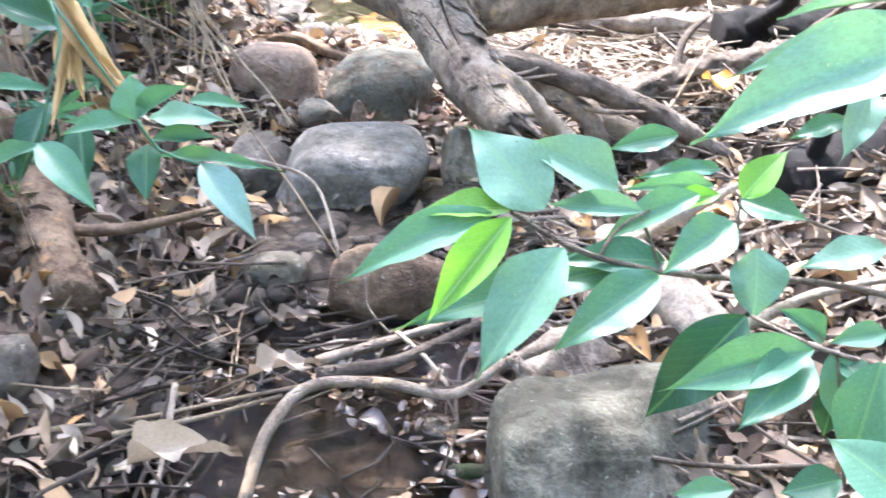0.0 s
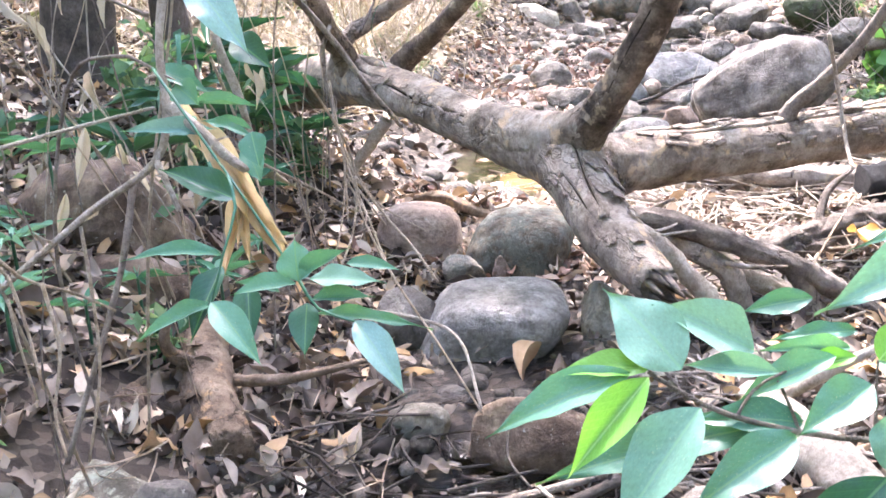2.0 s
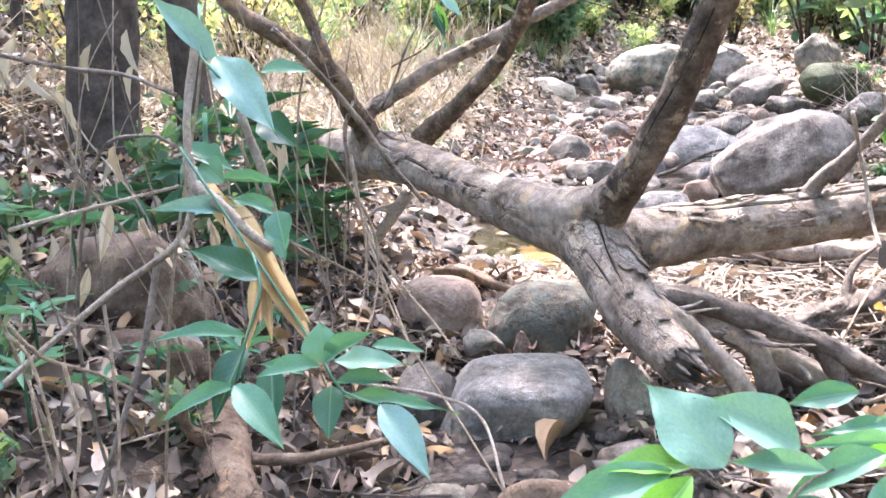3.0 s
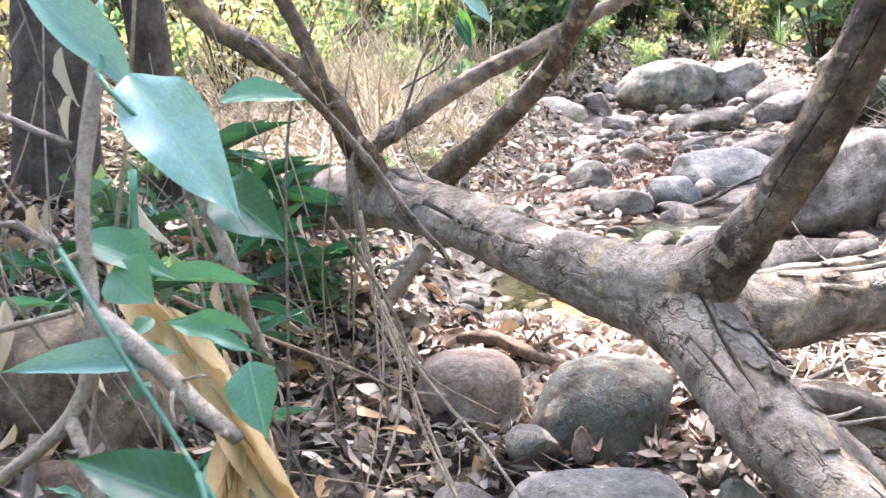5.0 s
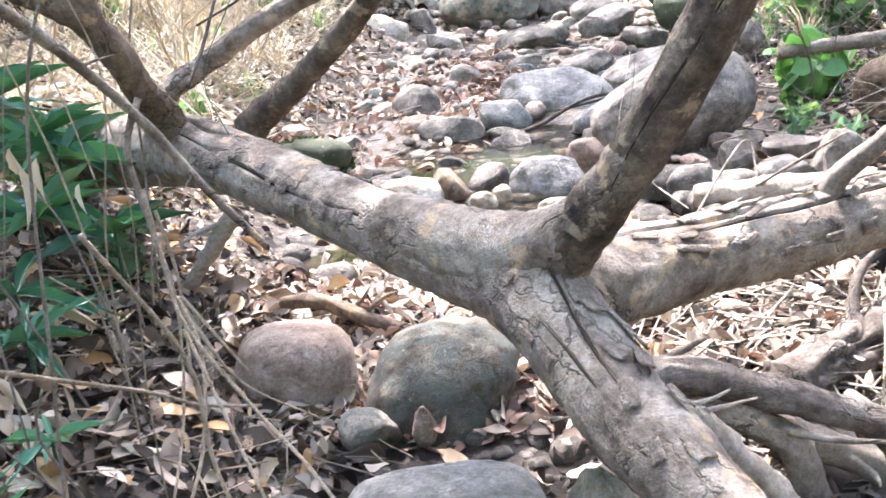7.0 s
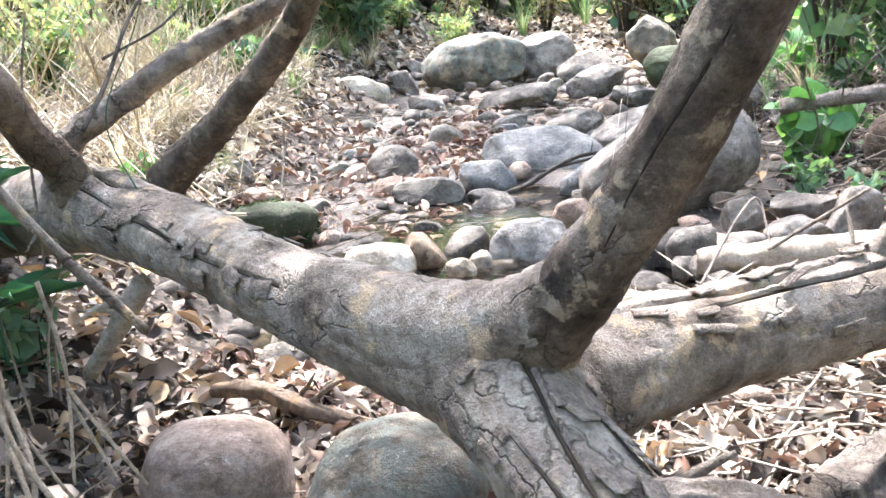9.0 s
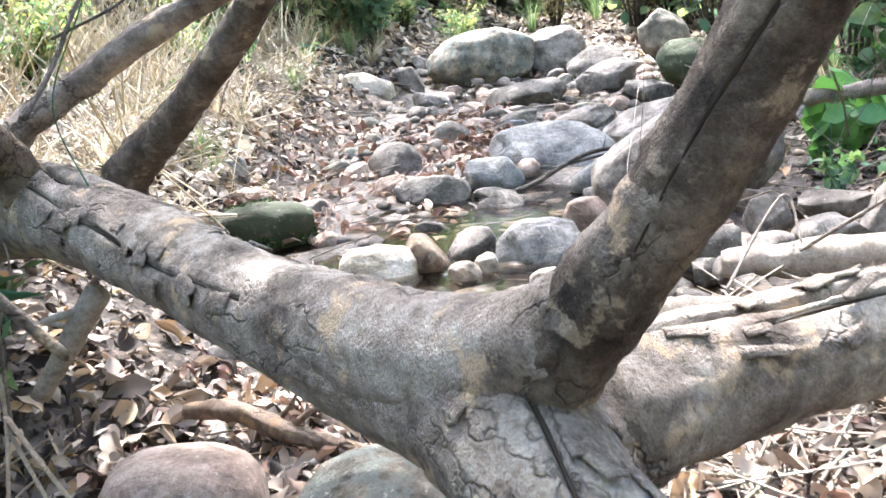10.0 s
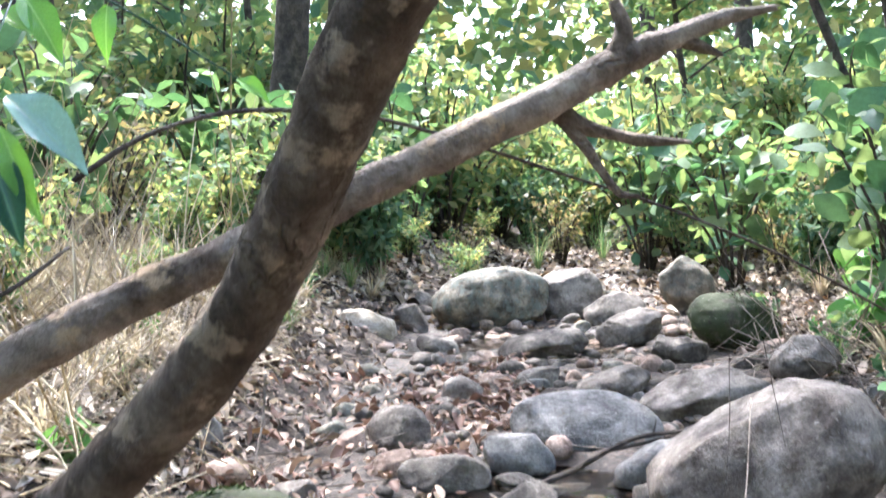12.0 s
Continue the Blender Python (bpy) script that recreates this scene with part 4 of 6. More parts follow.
log([(0.45, 6.0, 0.1, 0.05), (0.86, 5.72, 0.13, 0.055), (1.35, 5.64, 0.13, 0.055), (1.52, 5.62, 0.13, 0.052)], BARK, "short pale-ended dead log lying on sunlit litter", seed=11, ragged=0.02)
log([(0.79, 4.3, 0.14, 0.02), (0.8, 4.05, 0.09, 0.02), (0.9, 3.88, 0.05, 0.018)], WOOD_GREY, "thin grey dead branch in the tangle", "branch", seed=19)
log([(1.05, 3.4, 0.1, 0.028), (1.2, 3.2, 0.09, 0.028), (1.4, 3.06, 0.06, 0.025)], WOOD_PALE, "pale dead branch in the tangle", "branch", seed=23)
log([(0.9, 3.76, 0.06, 0.022), (1.1, 3.4, 0.08, 0.025), (1.4, 3.28, 0.07, 0.02)], BARK, "peeling brown branch in the tangle", "branch", seed=27)
log([(1.28, 5.33, 0.16, 0.12), (1.5, 5.36, 0.16, 0.13), (1.9, 5.4, 0.16, 0.12)], CHAR_AND_HOLLOW, "short black charred log", seed=33)
# solid log: the darkness of a hollow is put into its colour
log([(1.15, 3.75, 0.1, 0.1), (1.5, 3.9, 0.14, 0.12), (2.1, 4.1, 0.2, 0.12)], CHAR_AND_HOLLOW, "log end coloured black for the dark hollow at the edge of the tangle", seed=35)
log([(0.6, 3.42, 0.08, 0.05), (0.67, 3.22, 0.1, 0.062), (0.74, 3.02, 0.1, 0.068), (0.82, 2.8, 0.09, 0.066), (0.9, 2.58, 0.06, 0.06)], WOOD_PALE, "bleached chunk of dead wood on the stones", seed=37, ragged=0.05)
log([(0.95, 6.4, 0.1, 0.055), (1.4, 6.25, 0.14, 0.06), (2.2, 6.1, 0.2, 0.06)], WOOD_PALE, "long pale dead log on the far side of the fork", seed=41)
log([(-0.75, 5.4, 0.12, 0.02), (-0.6, 5.3, 0.15, 0.028), (-0.42, 5.22, 0.1, 0.024), (-0.25, 5.2, 0.05, 0.015)], BARK_BROWN, "short reddish root in the sunlit litter", "branch", seed=43)
log([(-1.02, 3.45, 0.22, 0.07), (-0.9, 3.2, 0.15, 0.075), (-0.76, 2.98, 0.1, 0.07)], BARK_BROWN, "leaning reddish-brown slab of rotten wood in the litter", seed=47, rough=0.15)
log([(1.9, 8.25, 0.42, 0.04), (2.5, 8.3, 0.45, 0.045), (3.6, 8.5, 0.5, 0.04)], WOOD_GREY, "grey dead log on the far bank", seed=51)

# ---- vines, twigs and stems ----
WOODS = {"pale": WOOD_PALE, "grey": WOOD_GREY, "bark": BARK, "dark": BARK_DARK, "straw": STRAW, "green": GREEN["g"]}
tangle = thing("dry_vine", "tangle of dry straw-coloured vines hanging from the bank", "vine", at=(-0.9, 4.3, 0.2))


def twig(parent, pts, r, material=None, name="stem", sides=7):
    taper = [(*p, r * (1 - 0.35 * i / max(1, len(pts) - 1))) for i, p in enumerate(pts)]
    ob = link_mesh(name, tube_mesh(name, taper, sides, 0.03, 0.1, pts[0][0] * 9), material or WOOD_GREY, parent)
    ob.matrix_parent_inverse = Matrix.Translation(-parent.location)
    return ob


def stick(pts, r, look_):
    if look_ in ("straw", "green"):
        return twig(tangle, pts, r, WOODS[look_])
    taper = [(*p, r * (1 - 0.3 * i / max(1, len(pts) - 1))) for i, p in enumerate(pts)]
    ob = link_mesh("dead_twig", tube_mesh("dead_twig", taper, 9 if r < 0.01 else 14, 0.022, 0.14, pts[0][0] * 9, r), WOODS[look_])
    if r >= 0.007:
        side_shoots(ob, taper, WOODS[look_], 3, abs(pts[0][0]) * 10)
    words = {"pale": "bare bleached twig caught among leaves and litter", "grey": "bare grey twig caught among stems", "bark": "crooked brown twig lying over the stream bed", "dark": "thin dark dead twig"}
    return tagged(ob, words[look_], "twig", "dead twigs")


stick([(-0.631, 2.748, 1.365), (-0.638, 2.662, 1.184), (-0.617, 2.611, 1.069), (-0.629, 2.560, 0.973), (-0.745, 2.479, 0.889), (-0.904, 2.355, 0.757)], 0.009, "pale")
stick([(-0.629, 2.560, 0.973), (-0.592, 2.523, 0.932), (-0.565, 2.496, 0.895)], 0.007, "pale")
stick([(-0.703, 2.607, 0.934), (-0.716, 2.541, 0.789), (-0.734, 2.471, 0.673), (-0.789, 2.339, 0.437)], 0.008, "grey")
stick([(-1.082, 2.752, 1.330), (-0.942, 2.770, 1.294), (-0.826, 2.788, 1.275), (-0.697, 2.749, 1.233)], 0.006, "grey")
stick([(-0.998, 2.565, 0.994), (-0.841, 2.627, 1.025), (-0.664, 2.652, 1.060)], 0.005, "pale")
stick([(-0.873, 2.338, 0.857), (-0.833, 2.334, 0.816), (-0.786, 2.295, 0.723), (-0.745, 2.247, 0.638)], 0.004, "straw")
stick([(-0.773, 2.342, 0.802), (-0.732, 2.297, 0.691), (-0.731, 2.248, 0.594), (-0.679, 2.180, 0.546)], 0.004, "straw")
stick([(-0.756, 2.471, 0.869), (-0.725, 2.419, 0.740), (-0.699, 2.357, 0.619), (-0.694, 2.266, 0.485)], 0.004, "straw")
stick([(-0.772, 2.239, 0.810), (-0.754, 2.220, 0.735), (-0.726, 2.199, 0.641)], 0.003, "straw")
stick([(-0.873, 2.344, 0.877), (-0.825, 2.355, 0.808), (-0.740, 2.391, 0.763), (-0.668, 2.395, 0.728)], 0.004, "straw")
stick([(-0.564, 3.300, 1.028), (-0.476, 3.362, 0.817), (-0.446, 3.321, 0.654), (-0.334, 3.194, 0.506), (-0.201, 3.075, 0.370), (-0.083, 2.958, 0.248)], 0.004, "straw")
stick([(-0.838, 3.724, 1.332), (-0.783, 3.908, 1.204), (-0.704, 4.082, 1.025), (-0.618, 4.155, 0.857), (-0.519, 4.186, 0.716)], 0.012, "bark")
stick([(-0.723, 4.045, 0.901), (-0.692, 4.004, 0.735), (-0.646, 3.932, 0.635), (-0.518, 3.859, 0.484), (-0.409, 3.753, 0.413), (-0.309, 3.642, 0.330)], 0.0055, "straw")
stick([(-0.722, 4.066, 0.787), (-0.676, 3.989, 0.671), (-0.654, 3.836, 0.484), (-0.659, 3.637, 0.334)], 0.004, "straw")
stick([(-0.675, 3.993, 0.683), (-0.623, 3.921, 0.584), (-0.607, 3.783, 0.454), (-0.636, 3.640, 0.332)], 0.005, "straw")
stick([(-0.670, 3.987, 0.658), (-0.562, 3.961, 0.497), (-0.399, 3.960, 0.395)], 0.003, "straw")
stick([(-0.652, 3.931, 0.635), (-0.601, 3.864, 0.552), (-0.504, 3.733, 0.398), (-0.452, 3.666, 0.316)], 0.0045, "straw")
stick([(-0.864, 3.285, 0.898), (-0.804, 3.470, 0.773), (-0.683, 3.754, 0.586), (-0.616, 3.848, 0.505), (-0.515, 3.907, 0.466)], 0.005, "straw")
stick([(-0.655, 2.975, 1.172), (-0.637, 2.979, 1.100), (-0.619, 2.992, 1.022), (-0.607, 3.002, 0.935), (-0.588, 3.009, 0.873)], 0.011, "pale")
stick([(-0.715, 4.095, 1.077), (-0.745, 4.062, 0.979), (-0.728, 4.072, 0.814), (-0.692, 4.004, 0.735)], 0.008, "bark")
stick([(-0.735, 2.961, 1.172), (-0.730, 2.935, 1.073), (-0.697, 2.894, 0.979), (-0.612, 2.793, 0.869)], 0.006, "green")
stick([(-0.685, 3.007, 1.117), (-0.654, 3.014, 1.009), (-0.618, 3.007, 0.886), (-0.543, 2.882, 0.768)], 0.004, "straw")
stick([(-0.599, 2.589, 1.072), (-0.534, 2.576, 1.024), (-0.489, 2.562, 0.984), (-0.449, 2.551, 0.958)], 0.012, "pale")
stick([(-1.212, 4.120, 1.093), (-1.087, 4.164, 1.174), (-0.951, 4.199, 1.217)], 0.005, "straw")
stick([(-0.205, 2.376, 0.011), (-0.174, 2.478, 0.098), (-0.108, 2.607, 0.126), (0.047, 2.660, 0.104), (0.195, 2.614, 0.111), (0.313, 2.650, 0.172), (0.435, 2.720, 0.187), (0.589, 2.890, 0.176)], 0.014, "bark")
stick([(0.325, 2.656, 0.182), (0.425, 2.530, 0.145), (0.488, 2.452, 0.095), (0.527, 2.370, 0.040)], 0.008, "bark")
stick([(0.425, 2.530, 0.145), (0.516, 2.531, 0.139), (0.632, 2.463, 0.104)], 0.004, "bark")
stick([(0.488, 2.459, 0.110), (0.601, 2.409, 0.112), (0.677, 2.396, 0.078)], 0.004, "bark")
stick([(-0.648, 2.543, 0.050), (-0.492, 2.642, 0.010), (-0.293, 2.712, 0.019), (-0.120, 2.693, 0.075)], 0.006, "straw")
stick([(-0.517, 2.543, 0.039), (-0.368, 2.648, 0.009), (-0.192, 2.720, 0.024)], 0.007, "straw")
stick([(-0.418, 2.679, 0.076), (-0.409, 2.532, 0.006), (-0.398, 2.406, -0.022)], 0.007, "pale")
stick([(-0.124, 2.784, 0.035), (0.053, 2.849, 0.035), (0.251, 2.943, 0.091)], 0.018, "dark")
stick([(-0.141, 2.883, 0.009), (0.044, 2.958, 0.030), (0.222, 3.034, 0.053)], 0.014, "bark")
stick([(0.048, 2.925, 0.074), (0.120, 2.858, 0.047), (0.176, 2.789, 0.016)], 0.006, "pale")
stick([(-0.034, 3.074, 0.155), (-0.027, 2.993, 0.104), (0.034, 2.921, 0.068)], 0.004, "dark")
stick([(-0.595, 3.558, 0.279), (-0.343, 3.461, 0.285), (-0.199, 3.347, 0.267), (-0.120, 3.178, 0.148)], 0.006, "pale")
stick([(-0.151, 2.821, 0.111), (-0.022, 2.842, 0.139), (0.056, 2.854, 0.156)], 0.005, "dark")
stick([(0.252, 2.777, 0.206), (0.337, 2.651, 0.171), (0.371, 2.579, 0.137)], 0.007, "bark")
stick([(0.728, 2.708, 0.025), (0.791, 2.586, -0.001), (0.813, 2.460, -0.029)], 0.012, "bark")
stick([(0.775, 2.804, -0.011), (0.828, 2.690, -0.020), (0.792, 2.575, -0.023), (0.744, 2.562, -0.044)], 0.008, "bark")
stick([(0.840, 2.696, -0.009), (0.911, 2.575, -0.034)], 0.006, "pale")
stick([(0.591, 2.964, 0.101), (0.651, 2.888, 0.055), (0.696, 2.812, 0.012)], 0.014, "bark")
stick([(1.441, 7.394, 0.131), (1.230, 7.187, 0.143)], 0.004, "straw")
stick([(0.694, 6.508, 0.750), (0.642, 6.379, 0.604), (0.599, 6.255, 0.485), (0.623, 6.134, 0.379), (0.694, 6.015, 0.279), (0.782, 5.952, 0.210)], 0.0014, "pale")
stick([(0.873, 7.323, 0.752), (0.821, 7.164, 0.515), (0.746, 7.002, 0.270)], 0.0018, "dark")
stick([(1.125, 7.733, 0.725), (1.135, 7.544, 0.359)], 0.0018, "dark")
stick([(0.255, 8.369, 0.012), (0.468, 8.487, 0.056), (0.630, 8.509, 0.134), (0.791, 8.525, 0.191), (1.027, 8.534, 0.209)], 0.014, "dark")
stick([(0.630, 8.509, 0.134), (0.820, 8.520, 0.165), (1.060, 8.632, 0.184)], 0.009, "dark")
stick([(0.477, 11.582, 0.108), (0.957, 11.585, 0.079), (1.359, 11.692, 0.063)], 0.012, "pale")
stick([(-0.850, 4.975, 0.965), (-0.819, 5.102, 1.065), (-0.790, 5.235, 1.194), (-0.759, 5.361, 1.288)], 0.006, "dark")
stick([(-0.856, 5.216, 1.118), (-0.743, 5.335, 1.177), (-0.694, 5.452, 1.235)], 0.004, "dark")
stick([(-0.962, 8.574, 0.551), (-0.970, 8.531, 0.369), (-0.993, 8.376, 0.147)], 0.007, "grey")
stick([(-0.549, 5.091, 1.322), (-0.480, 5.142, 1.375), (-0.398, 5.193, 1.406), (-0.317, 5.243, 1.414), (-0.206, 5.293, 1.406), (-0.087, 5.392, 1.379), (0.093, 5.489, 1.321), (0.296, 5.587, 1.254), (0.521, 5.683, 1.159), (0.733, 5.779, 1.050)], 0.0035, "dark")
stick([(1.185, 6.272, 0.161), (1.340, 6.202, 0.278), (1.504, 6.134, 0.398)], 0.008, "grey")
stick([(0.870, 6.047, 0.117), (1.073, 6.301, 0.280), (1.193, 6.419, 0.328), (1.196, 6.274, 0.170)], 0.006, "grey")
stick([(0.747, 6.174, 0.215), (0.820, 5.959, 0.181)], 0.003, "pale")
stick([(-0.952, 4.805, 0.652), (-0.916, 4.772, 0.521), (-0.901, 4.745, 0.416), (-0.864, 4.597, 0.244)], 0.006, "straw")
stick([(-0.902, 4.743, 0.411), (-0.818, 4.674, 0.339), (-0.706, 4.596, 0.230)], 0.006, "straw")
stick([(-0.903, 4.739, 0.393), (-0.763, 4.597, 0.235)], 0.005, "straw")
stick([(-0.773, 4.997, 0.578), (-0.867, 5.014, 0.456), (-0.956, 5.034, 0.341)], 0.03, "pale")
stick([(1.166, 4.924, 0.240), (1.003, 4.504, 0.222), (0.857, 4.171, 0.145)], 0.005, "straw")
stick([(0.863, 4.040, 0.995), (0.910, 4.092, 0.817), (0.936, 4.037, 0.650), (0.932, 3.913, 0.608)], 0.007, "pale")

# ---- leafy plants close to the path ----
SHAPES = [fine_leaf_mesh("leaf", f_, b_, w_, s_, bl) for f_, b_, w_, s_, bl in ((0.25, 0.1, 0.05, 1, 0), (0.12, 0.22, 0.07, 2, 0.1), (0.3, 0.05, 0.04, 3, 0.15), (0.18, 0.3, 0.06, 4, 0))]
LEAVES = {(i, k): me.copy() for i, me in enumerate(SHAPES) for k in GREEN}
for (i, k), me in LEAVES.items():
    me.materials.append(GREEN[k])
leaf_pick = random.Random(11)


def green_leaf(plant, base, tip, width, look_, facing=(0.0, -0.62, 0.78)):
    b_, t_ = Vector(base), Vector(tip)
    y = (t_ - b_).normalized()
    face = Vector(facing) + Vector([leaf_pick.uniform(-0.22, 0.22) for _ in range(3)])
    z = (face - y * face.dot(y)).normalized()
    x = y.cross(z)
    size = (t_ - b_).length * 1.02
    ob = new("leaf", LEAVES[(leaf_pick.randrange(4), look_)])
    ob.parent = plant
    ob.matrix_parent_inverse = Matrix.Translation(-plant.location)
    m = Matrix((x, y, z)).transposed().to_4x4() @ Matrix.Diagonal((width * 1.0, size, size, 1))
    ob.matrix_basis = Matrix.Translation(b_) @ m
    return ob


shrub = thing("broadleaf_shrub", "leafy shrub branch with long pointed blue-green leaves", "shrub", at=(1.2, 1.9, 0.0))
twig(shrub, [(1.2, 1.9, 0.0), (1.15, 1.85, 0.4), (1.0, 1.82, 0.8), (0.83, 1.8, 0.92)], 0.007, BARK_DARK)
twig(shrub, [(0.738, 1.762, 0.816), (0.666, 1.787, 0.827), (0.577, 1.798, 0.836), (0.486, 1.804, 0.834), (0.402, 1.798, 0.851), (0.342, 1.795, 0.874), (0.286, 1.790, 0.912)], 0.004)
twig(shrub, [(0.444, 1.806, 0.840), (0.428, 1.835, 0.877), (0.395, 1.888, 0.919)], 0.002)
twig(shrub, [(0.521, 1.806, 0.834), (0.526, 1.839, 0.877), (0.526, 1.843, 0.907)], 0.002)
twig(shrub, [(0.378, 1.799, 0.856), (0.397, 1.822, 0.877), (0.433, 1.842, 0.892), (0.507, 1.865, 0.907)], 0.002)
twig(shrub, [(0.691, 1.642, 0.804), (0.628, 1.667, 0.816), (0.568, 1.682, 0.828), (0.518, 1.718, 0.838)], 0.003)
twig(shrub, [(0.589, 1.682, 0.827), (0.595, 1.658, 0.777), (0.588, 1.600, 0.731)], 0.0025)
green_leaf(shrub, (0.286, 1.791, 0.915), (0.198, 1.754, 0.941), 0.033, "y")
green_leaf(shrub, (0.267, 1.769, 0.918), (0.117, 1.727, 0.886), 0.044, "g")
green_leaf(shrub, (0.285, 1.742, 0.928), (0.205, 1.666, 0.853), 0.042, "y")
green_leaf(shrub, (0.334, 1.704, 0.915), (0.252, 1.638, 0.819), 0.063, "b")
green_leaf(shrub, (0.320, 1.792, 0.915), (0.247, 1.820, 0.998), 0.074, "b")
green_leaf(shrub, (0.400, 1.851, 0.912), (0.299, 1.819, 0.980), 0.062, "b")
green_leaf(shrub, (0.435, 1.767, 0.853), (0.335, 1.684, 0.830), 0.051, "g")
green_leaf(shrub, (0.410, 1.815, 0.840), (0.161, 1.787, 0.793), 0.053, "g")
green_leaf(shrub, (0.449, 1.818, 0.843), (0.342, 1.785, 0.874), 0.041, "g")
green_leaf(shrub, (0.515, 1.813, 0.892), (0.436, 1.751, 0.868), 0.049, "g")
green_leaf(shrub, (0.419, 1.796, 0.912), (0.321, 1.813, 0.912), 0.027, "b")
green_leaf(shrub, (0.508, 1.885, 0.902), (0.407, 1.860, 0.912), 0.021, "g")
green_leaf(shrub, (0.507, 1.853, 0.906), (0.431, 1.848, 0.888), 0.025, "y")
green_leaf(shrub, (0.523, 1.825, 0.915), (0.558, 1.829, 0.969), 0.036, "y")
green_leaf(shrub, (0.533, 1.784, 0.878), (0.535, 1.743, 0.816), 0.062, "b")
green_leaf(shrub, (0.528, 1.851, 0.901), (0.587, 1.801, 0.902), 0.037, "g")
green_leaf(shrub, (0.663, 1.790, 0.877), (0.576, 1.773, 0.872), 0.037, "b")
green_leaf(shrub, (0.468, 1.908, 0.952), (0.392, 1.909, 0.940), 0.029, "g")
green_leaf(shrub, (0.519, 1.912, 0.911), (0.426, 1.891, 0.918), 0.023, "g")
green_leaf(shrub, (0.510, 1.709, 0.843), (0.414, 1.659, 0.755), 0.062, "d")
green_leaf(shrub, (0.565, 1.672, 0.830), (0.424, 1.644, 0.802), 0.047, "g")
green_leaf(shrub, (0.563, 1.678, 0.820), (0.487, 1.600, 0.795), 0.050, "g")
green_leaf(shrub, (0.587, 1.681, 0.824), (0.601, 1.645, 0.751), 0.041, "g")
green_leaf(shrub, (0.644, 1.708, 0.828), (0.586, 1.691, 0.828), 0.025, "g")
green_leaf(shrub, (0.596, 1.729, 0.807), (0.545, 1.709, 0.853), 0.029, "g")
green_leaf(shrub, (0.577, 1.600, 1.131), (0.405, 1.513, 1.104), 0.064, "b")
green_leaf(shrub, (0.590, 1.640, 1.142), (0.448, 1.633, 1.121), 0.027, "b")
green_leaf(shrub, (0.547, 1.607, 1.103), (0.522, 1.562, 1.065), 0.027, "p")
green_leaf(shrub, (0.542, 1.633, 1.067), (0.497, 1.624, 1.058), 0.018, "g")
green_leaf(shrub, (0.620, 1.558, 0.756), (0.566, 1.588, 0.797), 0.051, "g")
green_leaf(shrub, (0.585, 1.603, 0.736), (0.529, 1.593, 0.728), 0.033, "g")
green_leaf(shrub, (0.501, 1.635, 0.696), (0.442, 1.641, 0.684), 0.025, "g")
green_leaf(shrub, (0.595, 1.677, 0.815), (0.613, 1.642, 0.808), 0.025, "d")
green_leaf(shrub, (0.597, 1.684, 0.785), (0.588, 1.662, 0.734), 0.034, "d")
green_leaf(shrub, (0.594, 1.698, 1.146), (0.491, 1.666, 1.146), 0.014, "b")
green_leaf(shrub, (0.484, 1.843, 0.910), (0.381, 1.832, 0.865), 0.037, "g")
green_leaf(shrub, (0.612, 1.635, 0.842), (0.587, 1.597, 0.747), 0.058, "g")
sapling = thing("sapling", "slender sapling with glossy narrow green leaves among dry stems", "sapling", at=(-0.75, 2.6, 0.2))
twig(sapling, [(-0.604, 2.551, 1.151), (-0.533, 2.493, 1.087), (-0.430, 2.427, 0.978), (-0.358, 2.383, 0.898), (-0.289, 2.346, 0.809)], 0.003, GREEN["g"])
twig(sapling, [(-0.430, 2.427, 0.978), (-0.405, 2.386, 0.928), (-0.417, 2.340, 0.860), (-0.436, 2.307, 0.780)], 0.003, GREEN["g"])
twig(sapling, [(-0.289, 2.346, 0.809), (-0.256, 2.334, 0.762), (-0.188, 2.315, 0.747)], 0.003, GREEN["g"])
twig(sapling, [(-0.607, 2.712, 1.407), (-0.580, 2.640, 1.324), (-0.548, 2.586, 1.300), (-0.469, 2.624, 1.193)], 0.003, GREEN["g"])
twig(sapling, [(-0.95, 2.75, 0.2), (-0.98, 2.72, 0.7), (-0.86, 2.68, 1.1), (-0.7, 2.6, 1.17), (-0.604, 2.551, 1.151)], 0.005, WOOD_GREY)
green_leaf(sapling, (-0.278, 2.314, 0.819), (-0.288, 2.325, 0.890), 0.066, "g")
green_leaf(sapling, (-0.281, 2.323, 0.817), (-0.180, 2.278, 0.891), 0.040, "g")
green_leaf(sapling, (-0.269, 2.344, 0.812), (-0.142, 2.318, 0.834), 0.043, "b")
green_leaf(sapling, (-0.289, 2.327, 0.810), (-0.379, 2.264, 0.816), 0.040, "g")
green_leaf(sapling, (-0.263, 2.330, 0.781), (-0.156, 2.322, 0.795), 0.031, "g")
green_leaf(sapling, (-0.286, 2.365, 0.759), (-0.275, 2.288, 0.696), 0.052, "d")
green_leaf(sapling, (-0.271, 2.362, 0.740), (-0.073, 2.340, 0.750), 0.027, "g")
green_leaf(sapling, (-0.193, 2.333, 0.740), (-0.091, 2.246, 0.671), 0.056, "p")
green_leaf(sapling, (-0.453, 2.344, 0.765), (-0.554, 2.253, 0.741), 0.034, "g")
green_leaf(sapling, (-0.413, 2.259, 0.800), (-0.311, 2.178, 0.749), 0.052, "g")
green_leaf(sapling, (-0.453, 2.406, 0.812), (-0.477, 2.285, 0.726), 0.053, "d")
green_leaf(sapling, (-0.394, 2.373, 0.793), (-0.365, 2.280, 0.707), 0.048, "d")
